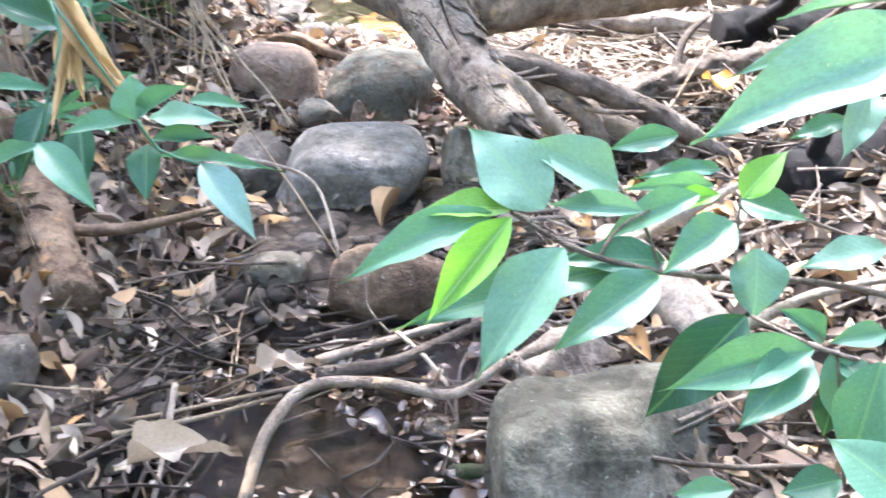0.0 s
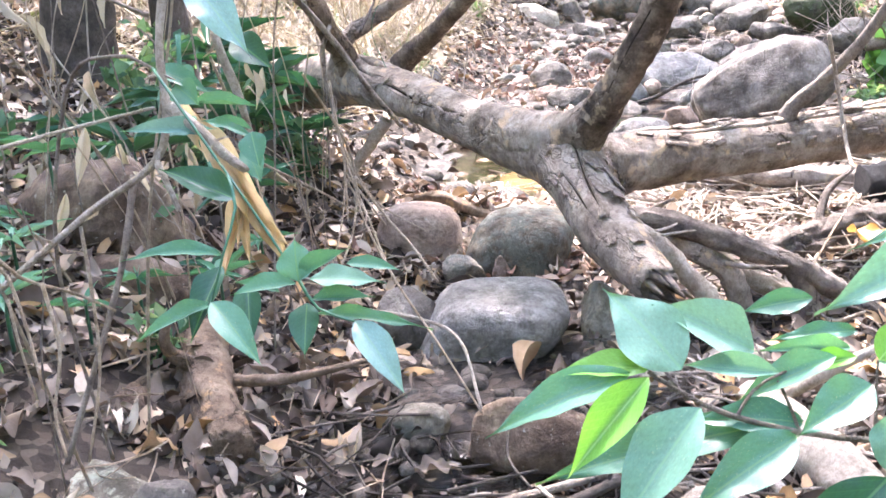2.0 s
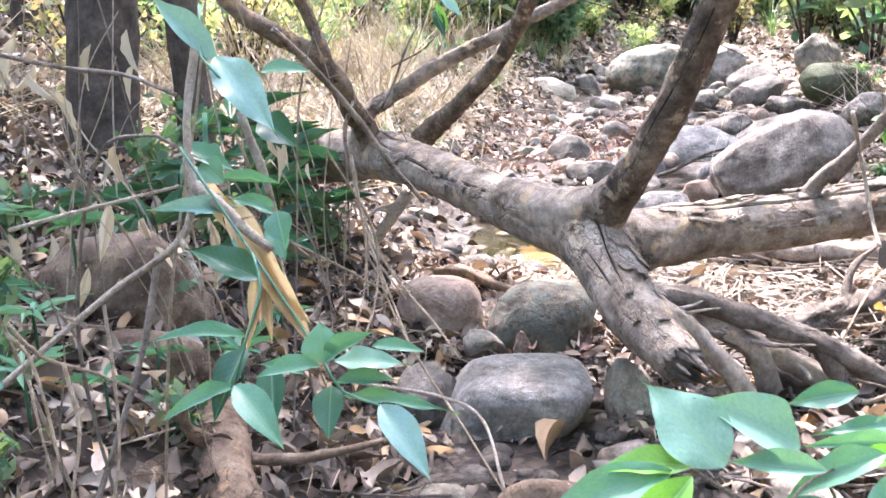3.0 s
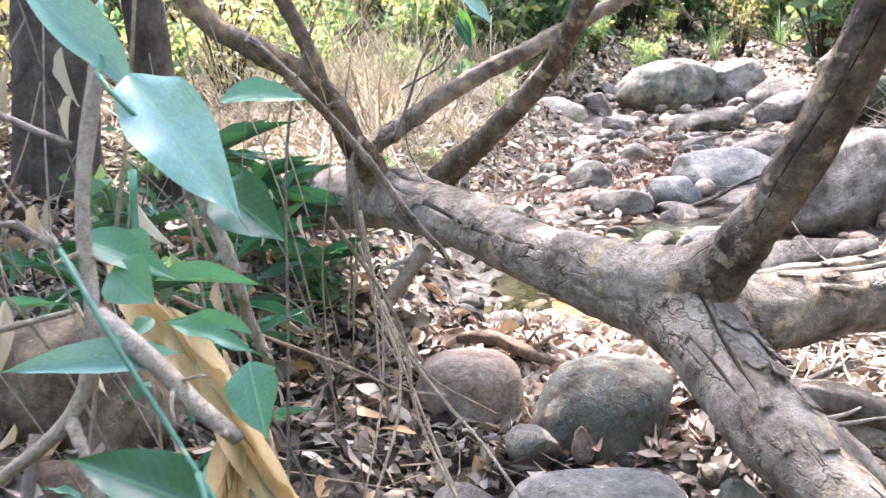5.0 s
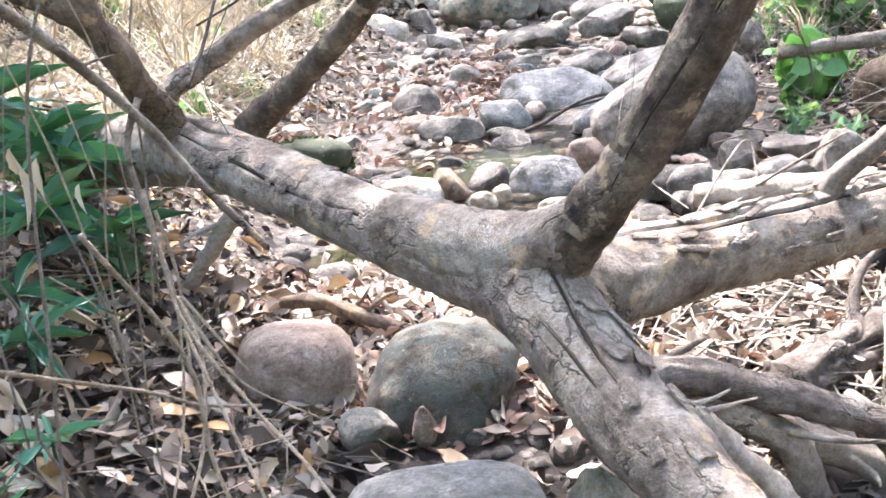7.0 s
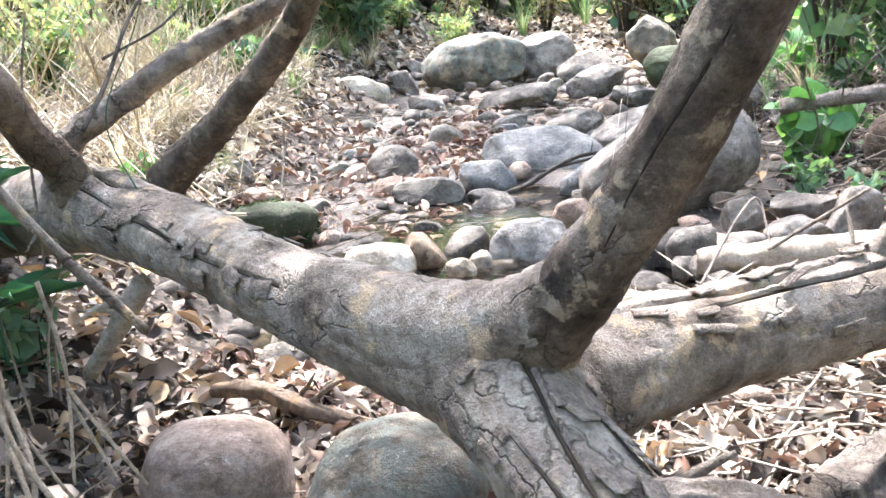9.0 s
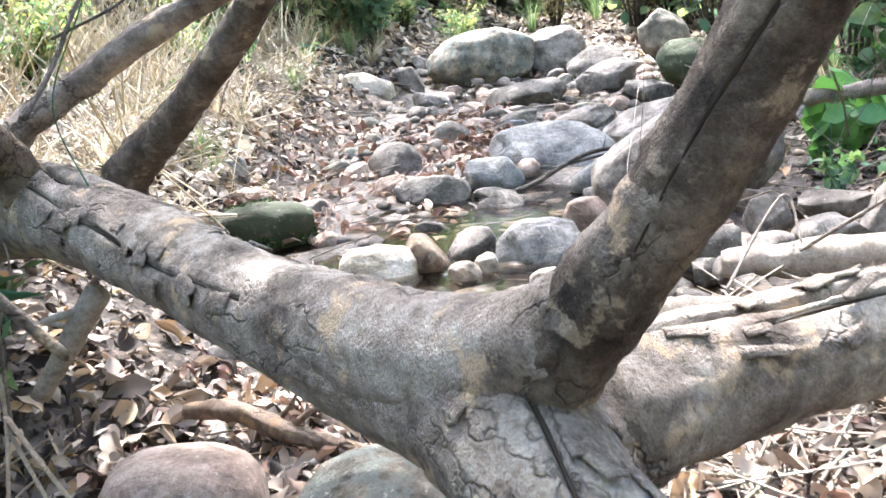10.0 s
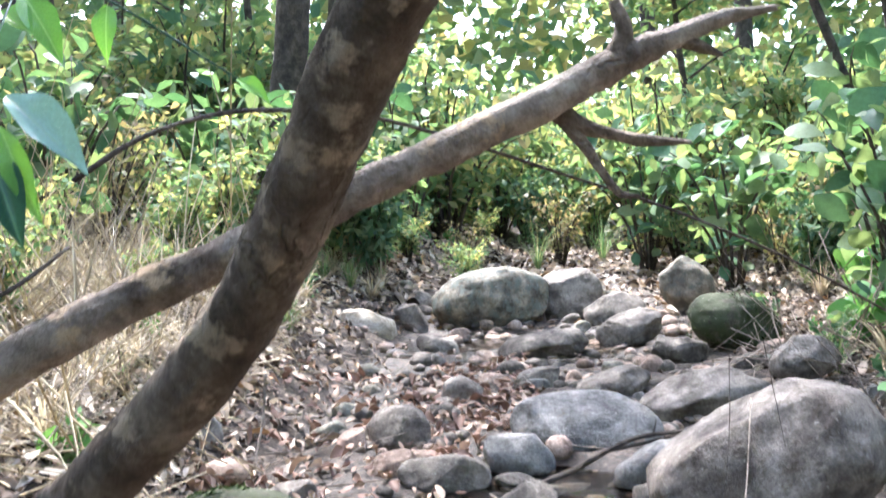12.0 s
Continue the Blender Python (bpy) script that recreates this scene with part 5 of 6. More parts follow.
green_leaf(sapling, (-0.412, 2.315, 0.864), (-0.529, 2.232, 0.914), 0.034, "g")
green_leaf(sapling, (-0.436, 2.459, 0.923), (-0.556, 2.435, 0.992), 0.061, "d")
green_leaf(sapling, (-0.540, 2.599, 1.019), (-0.651, 2.498, 1.052), 0.038, "p")
green_leaf(sapling, (-0.521, 2.798, 0.984), (-0.623, 2.779, 1.012), 0.026, "g")
green_leaf(sapling, (-0.507, 2.719, 0.963), (-0.463, 2.663, 0.910), 0.048, "g")
green_leaf(sapling, (-0.206, 2.357, 0.835), (-0.115, 2.349, 0.843), 0.025, "g")
green_leaf(sapling, (-0.336, 2.369, 0.779), (-0.384, 2.295, 0.826), 0.030, "g")
green_leaf(sapling, (-0.548, 2.63, 1.31), (-0.408, 2.52, 1.196), 0.076, "p", (0.3, -0.8, 0.5))
green_leaf(sapling, (-0.55, 2.64, 1.295), (-0.686, 2.66, 1.437), 0.05, "p", (0.2, -0.8, 0.55))
green_leaf(sapling, (-0.488, 2.672, 1.188), (-0.401, 2.622, 1.138), 0.061, "d")
green_leaf(sapling, (-0.611, 2.755, 1.012), (-0.482, 2.724, 0.997), 0.026, "g")
green_leaf(sapling, (-0.686, 2.720, 1.126), (-0.563, 2.686, 1.105), 0.046, "g")
green_leaf(sapling, (-0.545, 2.842, 1.265), (-0.435, 2.817, 1.285), 0.042, "g")
green_leaf(sapling, (-0.445, 2.600, 1.017), (-0.421, 2.557, 0.960), 0.053, "g")
green_leaf(sapling, (-0.627, 2.620, 1.011), (-0.526, 2.611, 1.029), 0.031, "p")
green_leaf(sapling, (-0.642, 2.755, 1.127), (-0.600, 2.720, 1.090), 0.034, "g")
green_leaf(sapling, (-0.632, 2.696, 1.099), (-0.575, 2.664, 1.063), 0.059, "g")
green_leaf(sapling, (-0.706, 2.925, 1.022), (-0.543, 2.920, 1.017), 0.031, "g")
green_leaf(sapling, (-0.614, 2.732, 1.026), (-0.626, 2.696, 1.018), 0.023, "g")

# the dry yellow frond hanging over the sapling
frond = thing("dry_frond", "withered yellow-brown palm frond hanging among green leaves", "frond", at=(-0.8, 3.0, 1.06))
me_frond = fine_leaf_mesh("blade", 0.22, 0.1, 0.12, 8)
me_frond.materials.append(DRY_FROND)
for b_, t_, w in (((-0.756, 2.894, 1.071), (-0.595, 2.845, 0.851), 0.024), ((-0.670, 2.883, 0.996), (-0.546, 2.828, 0.778), 0.036), ((-0.620, 2.858, 0.899), (-0.460, 2.804, 0.667), 0.028), ((-0.595, 2.845, 0.851), (-0.497, 2.806, 0.693), 0.016), ((-0.595, 2.841, 0.839), (-0.607, 2.787, 0.699), 0.016), ((-0.583, 2.838, 0.827), (-0.558, 2.787, 0.673), 0.013), ((-0.633, 2.868, 0.935), (-0.522, 2.832, 0.776), 0.024), ((-0.719, 2.888, 1.034), (-0.602, 2.852, 0.875), 0.016), ((-0.577, 2.835, 0.815), (-0.631, 2.754, 0.619), 0.010), ((-0.558, 2.830, 0.790), (-0.447, 2.798, 0.643), 0.011), ((-0.571, 2.845, 0.838), (-0.589, 2.795, 0.710), 0.014), ((-0.546, 2.828, 0.778), (-0.472, 2.819, 0.715), 0.016)):
    b_, t_ = Vector(b_), Vector(t_)
    y = (t_ - b_).normalized()
    z = (Vector((0.3, -0.9, 0.3)) - y * Vector((0.3, -0.9, 0.3)).dot(y)).normalized()
    ob = new("blade", me_frond)
    ob.parent = frond
    ob.matrix_parent_inverse = Matrix.Translation(-frond.location)
    ob.matrix_basis = Matrix.Translation(b_) @ Matrix((y.cross(z), y, z)).transposed().to_4x4() @ Matrix.Diagonal((w * 1.75, (t_ - b_).length, (t_ - b_).length, 1))

# thin dry stems standing and hanging over the bank
stem_pick = random.Random(4)
for _ in range(62):
    x, y = stem_pick.uniform(-2.3, -0.75), stem_pick.uniform(2.6, 5.2)
    h, lx, ly = stem_pick.uniform(0.4, 1.5), stem_pick.uniform(-0.5, 0.35), stem_pick.uniform(-0.3, 0.3)
    z = gz(x, y)
    twig(tangle, [(x, y, z - 0.02), (x + lx * 0.3, y + ly * 0.4, z + h * 0.45), (x + lx * 0.75 + stem_pick.uniform(-0.06, 0.06), y + ly * 0.8, z + h * 0.8), (x + lx, y + ly, z + h)], stem_pick.uniform(0.002, 0.005), stem_pick.choice((STRAW, WOOD_GREY, WOOD_PALE)), "stem", 5)

# withered lance leaves hanging from the dry stems
me_dry = fine_leaf_mesh("blade", 0.3, 0.15, 0.1, 14)
me_dry.materials.append(DRY_PALE)
for _ in range(46):
    x, y = stem_pick.uniform(-2.0, -1.05), stem_pick.uniform(2.7, 4.6)
    z = gz(x, y) + stem_pick.uniform(0.12, 0.95)
    ln = stem_pick.uniform(0.08, 0.2)
    ob = new("blade", me_dry)
    ob.parent = tangle
    ob.matrix_parent_inverse = Matrix.Translation(-tangle.location)
    ob.matrix_basis = Matrix.Translation((x, y, z)) @ Euler((stem_pick.uniform(-2.4, -1.0), stem_pick.uniform(-0.5, 0.5), stem_pick.uniform(0, 6.28))).to_matrix().to_4x4() @ Matrix.Diagonal((ln * 0.2, ln, ln, 1))

# leafy climber by the slim limbs
climber = thing("climber", "thin climber with hanging lance-shaped green and yellow leaves", "climber", at=(-0.75, 5.0, 0.75))
twig(climber, [(-0.75, 5.02, 0.78), (-0.82, 5.06, 0.98), (-0.7, 5.02, 1.2), (-0.614, 4.994, 1.42), (-0.64, 5.2, 1.6), (-0.72, 5.4, 1.64)], 0.0018, GREEN["d"])
twig(climber, [(-0.64, 5.2, 1.6), (-0.63, 5.5, 1.63), (-0.446, 5.597, 1.51)], 0.003, GREEN["d"])
green_leaf(climber, (-0.583, 4.994, 1.414), (-0.473, 4.940, 1.323), 0.047, "p")
green_leaf(climber, (-0.591, 4.993, 1.380), (-0.536, 4.939, 1.276), 0.031, "y")
green_leaf(climber, (-0.604, 4.992, 1.352), (-0.550, 4.938, 1.246), 0.044, "d")
green_leaf(climber, (-0.724, 5.401, 1.620), (-0.649, 5.348, 1.524), 0.051, "y")
green_leaf(climber, (-0.630, 5.501, 1.620), (-0.625, 5.448, 1.535), 0.038, "y")
green_leaf(climber, (-0.759, 5.400, 1.596), (-0.689, 5.349, 1.550), 0.051, "y")
green_leaf(climber, (-0.446, 5.597, 1.509), (-0.381, 5.545, 1.462), 0.029, "y")

# ---- leaf litter ----
def off_stones(x, y):
    keep = np.ones(len(x), bool)
    for fx, fy, a, b_ in FOOT:
        keep &= ((x - fx) / a) ** 2 + ((y - fy) / b_) ** 2 > 1
    return keep


def litter(name, count, xr, yr, size, material, label, tilt=0.5, where=None, lift=0.03):
    x, y = rng.uniform(*xr, count), rng.uniform(*yr, count)
    keep = off_stones(x, y)
    if where is not None:
        keep &= where(x, y)
    x, y = x[keep], y[keep]
    k = len(x)
    z = ground_z(x, y) + rng.uniform(0.004, lift, k)
    e = 0.05
    slope = np.stack([(ground_z(x - e, y) - ground_z(x + e, y)) / (2 * e), (ground_z(x, y - e) - ground_z(x, y + e)) / (2 * e), np.ones(k)], -1)
    normal = slope + rng.normal(0, tilt, (k, 3)) * np.array([1, 1, 0.2])
    me = leaf_cloud(name, np.stack([x, y, z], -1), rng.uniform(*size, k), rng.uniform(0.26, 0.52, k), normal, rng.uniform(0, 6.28, k), 1.2, (-0.35, 0.8), True, rng, 0.05)
    return tagged(link_mesh(name, me, material), label, "leaf litter", kind="stuff")


def dry_land(x, y):
    wet = (ground_z(x, y) < -0.04) & (x > -0.8) & (x < 1.2)
    d = np.abs(x - course(y)) / half_width(y)
    thin = rng.random(len(x)) < np.where(y > 5.8, np.clip(d * 1.2 - 0.95, 0.02, 1), np.clip(d * 1.3 - 0.3, 0.08, 1))
    return ~wet & thin


litter("leaf_litter", 13000, (-3.2, 2.2), (1.2, 6.0), (0.05, 0.135), LITTER, "thick litter of grey-brown dead leaves on the banks", 0.5, dry_land, 0.07)
litter("leaf_litter", 24000, (-4.5, 4.5), (5.5, 14.0), (0.04, 0.12), LITTER, "dead brown leaves strewn over the banks upstream", 0.45, dry_land, 0.04)
litter("leaf_litter", 11000, (-9, 9), (13.5, 26), (0.1, 0.2), LITTER, "dead leaves on the forest floor", 0.4, None, 0.04)
litter("leaf_litter", 9000, (-9, -3.1), (-4, 14), (0.08, 0.18), LITTER, "dead leaves lying under the trees", 0.4, None, 0.04)
litter("leaf_litter", 9000, (2.1, 9), (-4, 14), (0.08, 0.18), LITTER, "dead leaves lying under the trees", 0.4, None, 0.04)
litter("leaf_litter", 6000, (-4, 4), (-4, 1.3), (0.07, 0.14), LITTER, "dead leaves on the bank behind the path", 0.4, None, 0.04)
litter("leaf_litter", 2600, (-0.9, 1.9), (4.5, 6.1), (0.04, 0.1), LITTER_RED, "reddish dead leaves drifted behind the fallen tree", 0.45, None, 0.06)
litter("leaf_litter", 700, (-0.2, 0.55), (8.9, 11.5), (0.05, 0.1), LITTER_RED, "reddish dead leaves caught between stones", 0.45, None, 0.05)

litter("leaf_litter", 200, (-0.55, 0.5), (1.7, 3.5), (0.03, 0.08), LITTER, "dark wet leaves along the trickle of water", 0.3, None, 0.09)
litter("leaf_litter", 550, (-1.3, 0.0), (7.6, 11.0), (0.05, 0.12), LITTER_RED, "reddish and pale dead leaves banked beside the pool", 0.45, None, 0.06)
def crumbs(name, count, xr, yr, material, label):
    """Broken bits of leaf and bark under and between the whole leaves."""
    x, y = rng.uniform(*xr, count), rng.uniform(*yr, count)
    keep = off_stones(x, y) & dry_land(x, y)
    x, y = x[keep], y[keep]
    k = len(x)
    pos = np.stack([x, y, ground_z(x, y) + rng.uniform(0.01, 0.045, k)], -1)
    me = leaf_cloud(name, pos, rng.uniform(0.012, 0.05, k), rng.uniform(0.3, 0.9, k), rng.normal(0, 0.55, (k, 3)) + np.array([0, 0, 1.0]), rng.uniform(0, 6.28, k), 0.5, (-0.3, 0.5), False, rng)
    return tagged(link_mesh(name, me, material), label, "leaf litter", kind="stuff")


crumbs("leaf_crumbs", 22000, (-2.6, 2.0), (1.4, 6.0), CRUMB, "broken brown scraps of leaf and bark on the ground")
crumbs("leaf_crumbs", 16000, (-3.0, 3.0), (6.0, 12.0), CRUMB, "broken brown scraps of leaf over the stream banks")
def floating(name, count, size, material, label):
    """Wet scraps lying on the skin of the trickle."""
    x, y = rng.uniform(-0.55, 0.4, count), rng.uniform(1.9, 3.3, count)
    keep = off_stones(x, y) & (ground_z(x, y) < -0.03) & (np.sin(x * 9 + y * 5) + np.sin(y * 11 - x * 4) > -0.6)
    x, y = x[keep], y[keep]
    k = len(x)
    pos = np.stack([x, y, rng.uniform(-0.045, -0.02, k)], -1)
    me = leaf_cloud(name, pos, rng.uniform(*size, k), rng.uniform(0.25, 0.6, k), rng.normal(0, 0.25, (k, 3)) + np.array([0, 0, 1.0]), rng.uniform(0, 6.28, k), 0.4, (-0.2, 0.4), True, rng, 0.05)
    return tagged(link_mesh(name, me, material), label, "leaf litter", kind="stuff")


LITTER_WET = leaf_mat("wet_dead_leaves", [(0, (0.012, 0.009, 0.007)), (0.5, (0.045, 0.03, 0.021)), (0.85, (0.1, 0.068, 0.045)), (1, (0.22, 0.16, 0.11))], True, 0.02, 0.16)
floating("leaf_litter", 900, (0.012, 0.05), LITTER_WET, "wet black leaf scraps floating on the trickle")
floating("leaf_litter", 110, (0.06, 0.12), LITTER_WET, "wet brown leaves lying in the trickle")
# bleached leaves, paled further: sun patches on the litter are in the colour
LITTER_PALE = leaf_mat("sunlit_bleached_leaves", [(0, (0.3, 0.235, 0.175)), (0.5, (0.42, 0.35, 0.275)), (1, (0.54, 0.475, 0.39))], True, 0.2, 0.7)
litter("leaf_litter", 2200, (-0.7, 2.2), (4.6, 6.2), (0.04, 0.11), LITTER_PALE, "bleached leaves and bark scraps, paler for a sun patch, behind the fallen tree", 0.5, None, 0.07)

# straw and bits of twig on the drift behind the trunk
def straw(name, count, xr, yr, length, r, material, label, tilt=0.12):
    V, F = [], []
    for _ in range(count):
        x, y = rng.uniform(*xr), rng.uniform(*yr)
        a, ln = rng.uniform(0, 6.28), rng.uniform(*length)
        d = np.array([math.cos(a), math.sin(a), rng.normal(0, tilt)])
        side = np.array([-math.sin(a), math.cos(a), 0])
        c_ = np.array([x, y, gz(x, y) + rng.uniform(0.015, 0.07) + abs(d[2]) * ln * 0.42])
        bow = rng.normal(0, 0.08) * ln
        q = len(V)
        rr = r * rng.uniform(0.6, 1.5)
        for i, s in enumerate((-0.5, -0.17, 0.17, 0.5)):
            m_ = c_ + d * ln * s + side * bow * (1 - 4 * s * s)
            for w in (0, 2.1, 4.2):
                V.append(m_ + (side * math.cos(w) + np.array([0, 0, 1]) * math.sin(w)) * rr)
        for i in range(3):
            for k in range(3):
                F.append([q + 3 * i + k, q + 3 * i + (k + 1) % 3, q + 3 * i + 3 + (k + 1) % 3, q + 3 * i + 3 + k])
    me = bpy.data.meshes.new(name)
    me.from_pydata(np.array(V).tolist(), [], F)
    me.shade_smooth()
    return tagged(link_mesh(name, me, material), label, "twigs", kind="stuff")


straw("twig_litter", 1300, (0.3, 2.4), (4.4, 6.2), (0.12, 0.5), 0.004, WOOD_PALE, "bleached twigs and straw strewn behind the limb")
straw("twig_litter", 260, (-1.9, -0.3), (2.0, 5.4), (0.1, 0.35), 0.0028, STRAW, "dry stalks scattered over the leaf litter")
straw("twig_litter", 260, (-0.6, 0.5), (1.8, 3.3), (0.1, 0.4), 0.004, BARK_DARK, "dark wet twigs lying over the trickle")
straw("twig_litter", 360, (0.3, 1.7), (2.1, 4.6), (0.1, 0.45), 0.005, WOOD_GREY, "dead twigs heaped over the stones")
straw("twig_litter", 900, (-4.5, -1.2), (6.2, 15), (0.25, 0.9), 0.0035, GRASS_DRY, "tangled dry stalks lying over the bank", 0.45)
litter("leaf_litter", 4200, (-6.5, -0.9), (7.5, 16), (0.06, 0.16), LITTER_PALE, "bleached sunlit leaves on the bank upstream", 0.45, dry_land, 0.06)
litter("leaf_litter", 4600, (-4.0, -1.25), (7.4, 12.5), (0.04, 0.13), LITTER_PALE, "bleached curled leaves heaped on the sunny bank", 0.55, None, 0.16)
litter("leaf_litter", 4000, (-8, 9), (14, 26), (0.1, 0.22), LITTER_PALE, "bleached leaves, paler for sunlight, on the forest floor", 0.45, None, 0.06)
litter("leaf_litter", 3200, (1.6, 6.5), (10.5, 19), (0.07, 0.16), LITTER_PALE, "bleached sunlit leaves on the far bank", 0.45, dry_land, 0.06)
straw("dead_stalks", 900, (-3.6, -1.4), (7.6, 12.5), (0.3, 0.7), 0.0045, WOOD_PALE, "tangle of bleached stalks standing on the bank", 0.8)
straw("dead_stalks", 340, (-3.4, -1.3), (7.2, 12.5), (0.3, 0.9), 0.005, GRASS_DRY, "tangle of dry yellow stalks standing on the bank", 1.1)
straw("dead_stalks", 420, (2.0, 4.4), (7.4, 12.5), (0.3, 0.9), 0.005, WOOD_GREY, "tangle of grey dead stalks on the shaded bank", 0.9)
straw("twig_litter", 420, (-4, 4), (6, 16), (0.15, 0.6), 0.004, WOOD_GREY, "dead twigs scattered over the banks upstream")

# ---- bank plants, shrubs, grasses ----
rng = np.random.default_rng(12)
def crown_points(k, rx, ry, rz, hollow=0.5):
    d = rng.normal(0, 1, (k, 3))
    d /= np.linalg.norm(d, axis=1)[:, None]
    r = hollow + (1 - hollow) * rng.random(k) ** 0.7
    lumps = 1 + 0.35 * np.sin(d[:, 0] * 4.1 + 1) * np.sin(d[:, 1] * 3.7) + 0.2 * np.sin(d[:, 2] * 6 + d[:, 0] * 5)
    return d * (r * lumps)[:, None] * np.array([rx, ry, rz])


def make_shrub(material, leaves, size, spread, height, label, stems=7, ratio=(0.35, 0.6), name="shrub", stem_mat=None, airy=0.14):
    """Arching stems from one root, each with leaves along its upper part."""
    s = thing(name, label, name)
    P, N = [], []
    each = max(3, leaves // stems)
    for i in range(stems):
        a = 6.28 * i / stems + rng.uniform(-0.5, 0.5)
        q, h = spread * rng.uniform(0.25, 1.05), height * rng.uniform(0.55, 1.1)
        pts = [(0.05 * math.cos(a), 0.05 * math.sin(a), -0.05, 0.011 * height), (q * 0.35 * math.cos(a), q * 0.35 * math.sin(a), h * 0.5, 0.008 * height), (q * 0.75 * math.cos(a + 0.2), q * 0.75 * math.sin(a + 0.2), h * 0.88, 0.005 * height), (q * 1.1 * math.cos(a + 0.35), q * 1.1 * math.sin(a + 0.35), h * rng.uniform(0.85, 1.08), 0.002 * height)]
        link_mesh("stem", tube_mesh("stem", pts, 5, 0.15 * height, 0.05, i), stem_mat or BARK_DARK, s)
        C = smooth_path(pts, 0.02)[:, :3]
        idx = (len(C) - 1) * (0.22 + 0.78 * rng.random(each) ** 0.8)
        off = rng.normal(0, airy * spread, (each, 3)) * np.array([1, 1, 0.7])
        P.append(C[idx.astype(int)] + off)
        N.append(rng.normal(0, 0.55, (each, 3)) + np.array([0, 0, 0.75]) + 0.5 * off / (airy * spread))
    P, N = np.vstack(P), np.vstack(N)
    P[:, 2] = np.abs(P[:, 2]) + 0.02
    k, broad_ = len(P), size >= 0.18
    me = leaf_cloud("foliage", P, rng.uniform(size * 0.5, size * 1.4, k), rng.uniform(*ratio, k), N, rng.uniform(0, 6.28, k), 0.3, (0, 0.5), broad_, rng, 0.015 if broad_ else 0.0)
    link_mesh("foliage", me, material, s)
    return s


def make_tuft(material, blades, length, label, name="grass_tuft"):
    """Grass: arching blades from one root."""
    V, F = [], []
    for _ in range(blades):
        a, ln, lean = rng.uniform(0, 6.28), length * rng.uniform(0.5, 1.1), rng.uniform(0.2, 1.0)
        d, side = np.array([math.cos(a), math.sin(a), 0]), np.array([-math.sin(a), math.cos(a), 0])
        q, w = len(V), 0.0055 * rng.uniform(0.6, 1.4)
        for t in np.linspace(0, 1, 6):
            p = d * (0.03 * rng.random() + lean * ln * t ** 1.4) + np.array([0, 0, ln * (t * 1.05 - lean * 0.75 * t * t)])
            for s_ in (-1, 1):
                V.append(p + side * s_ * w * (1.02 - t))
        F += [[q + 2 * i, q + 2 * i + 1, q + 2 * i + 3, q + 2 * i + 2] for i in range(5)]
    me = bpy.data.meshes.new(name)
    me.from_pydata(np.array(V).tolist(), [], F)
    me.shade_smooth()
    return tagged(link_mesh(name, me, material), label, "grass", "grass tufts")


def place(ob, x, y, scale=1.0, turn=0.0, dz=0.0, first=False):
    m = Matrix.Translation((x, y, gz(x, y) + dz)) @ Euler((0, 0, turn)).to_matrix().to_4x4()
    if first:
        ob.matrix_basis = m @ Matrix.Scale(scale, 4)
        return ob
    ob2 = copy_thing(ob, m)
    ob2.scale = (scale, scale, scale * (0.85 + 0.3 * ((x * 7.1) % 1)))
    return ob2


bush_sun = make_shrub(FOLIAGE, 1300, 0.13, 0.85, 1.6, "sunlit yellow-green bush with small leaves", 16)
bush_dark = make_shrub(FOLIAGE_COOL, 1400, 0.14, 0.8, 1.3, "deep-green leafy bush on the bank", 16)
bush_dry = make_shrub(FOLIAGE_DRY, 620, 0.11, 0.85, 1.5, "sparse bush with yellowing dry leaves", 18)
herb = make_shrub(FOLIAGE_COOL, 80, 0.075, 0.22, 0.3, "low seedling with broad green leaves in the litter", 5, (0.4, 0.6), "seedling", GREEN["d"])
herb_big = make_shrub(HERB_LEAF, 34, 0.2, 0.3, 0.5, "broad-leaved bright green herb on the bank", 6, (0.55, 0.75), "herb", GREEN["g"])
tuft = make_tuft(GRASS, 60, 0.55, "arching tuft of green grass on the bank")
tuft_dry = make_tuft(GRASS_DRY, 46, 0.5, "tuft of dry straw-coloured grass on the bank")
reeds = make_tuft(GRASS_DRY, 70, 1.7, "tall clump of dry arching reeds on the bank")
reeds_green = make_tuft(GRASS, 60, 1.5, "tall clump of yellow-green reeds on the bank")
r = random.Random(21)
place(reeds, -3.6, 13.0, 1.0, 0.0, first=True)
place(reeds_green, -2.9, 15.0, 1.0, 0.0, first=True)
for x, y, s in ((-4.4, 14.2, 1.1), (-5.2, 12.4, 1.2), (-3.2, 16.4, 1.1), (-4.8, 16.6, 1.2), (-6.2, 14.8, 1.3), (-3.9, 10.4, 0.8), (-4.6, 9.2, 0.9), (4.4, 12.6, 0.9), (4.9, 16.4, 1.1), (5.6, 14.2, 1.0), (3.9, 18.5, 1.0)):
    place(reeds, x, y, s, r.uniform(0, 6))
for x, y, s in ((-3.7, 14.9, 1.2), (-4.2, 12.0, 1.0), (-5.6, 15.8, 1.3), (-2.6, 17.6, 1.0), (-6.0, 11.2, 1.1), (4.1, 15.4, 1.0), (5.2, 18.0, 1.1), (-3.3, 11.6, 0.8), (1.4, 19.5, 0.9), (2.6, 20.6, 1.0)):
    place(reeds_green, x, y, s, r.uniform(0, 6))
place(bush_sun, -4.6, 15.5, 1.3, 0.4, first=True)
place(bush_dark, -2.6, 18.4, 1.1, 1.0, first=True)
place(bush_dry, -4.2, 11.6, 1.0, 2.0, first=True)
place(herb, -1.5, 3.1, 0.8, 0.0, first=True)
place(herb_big, 2.05, 8.3, 1.0, 0.5, first=True)
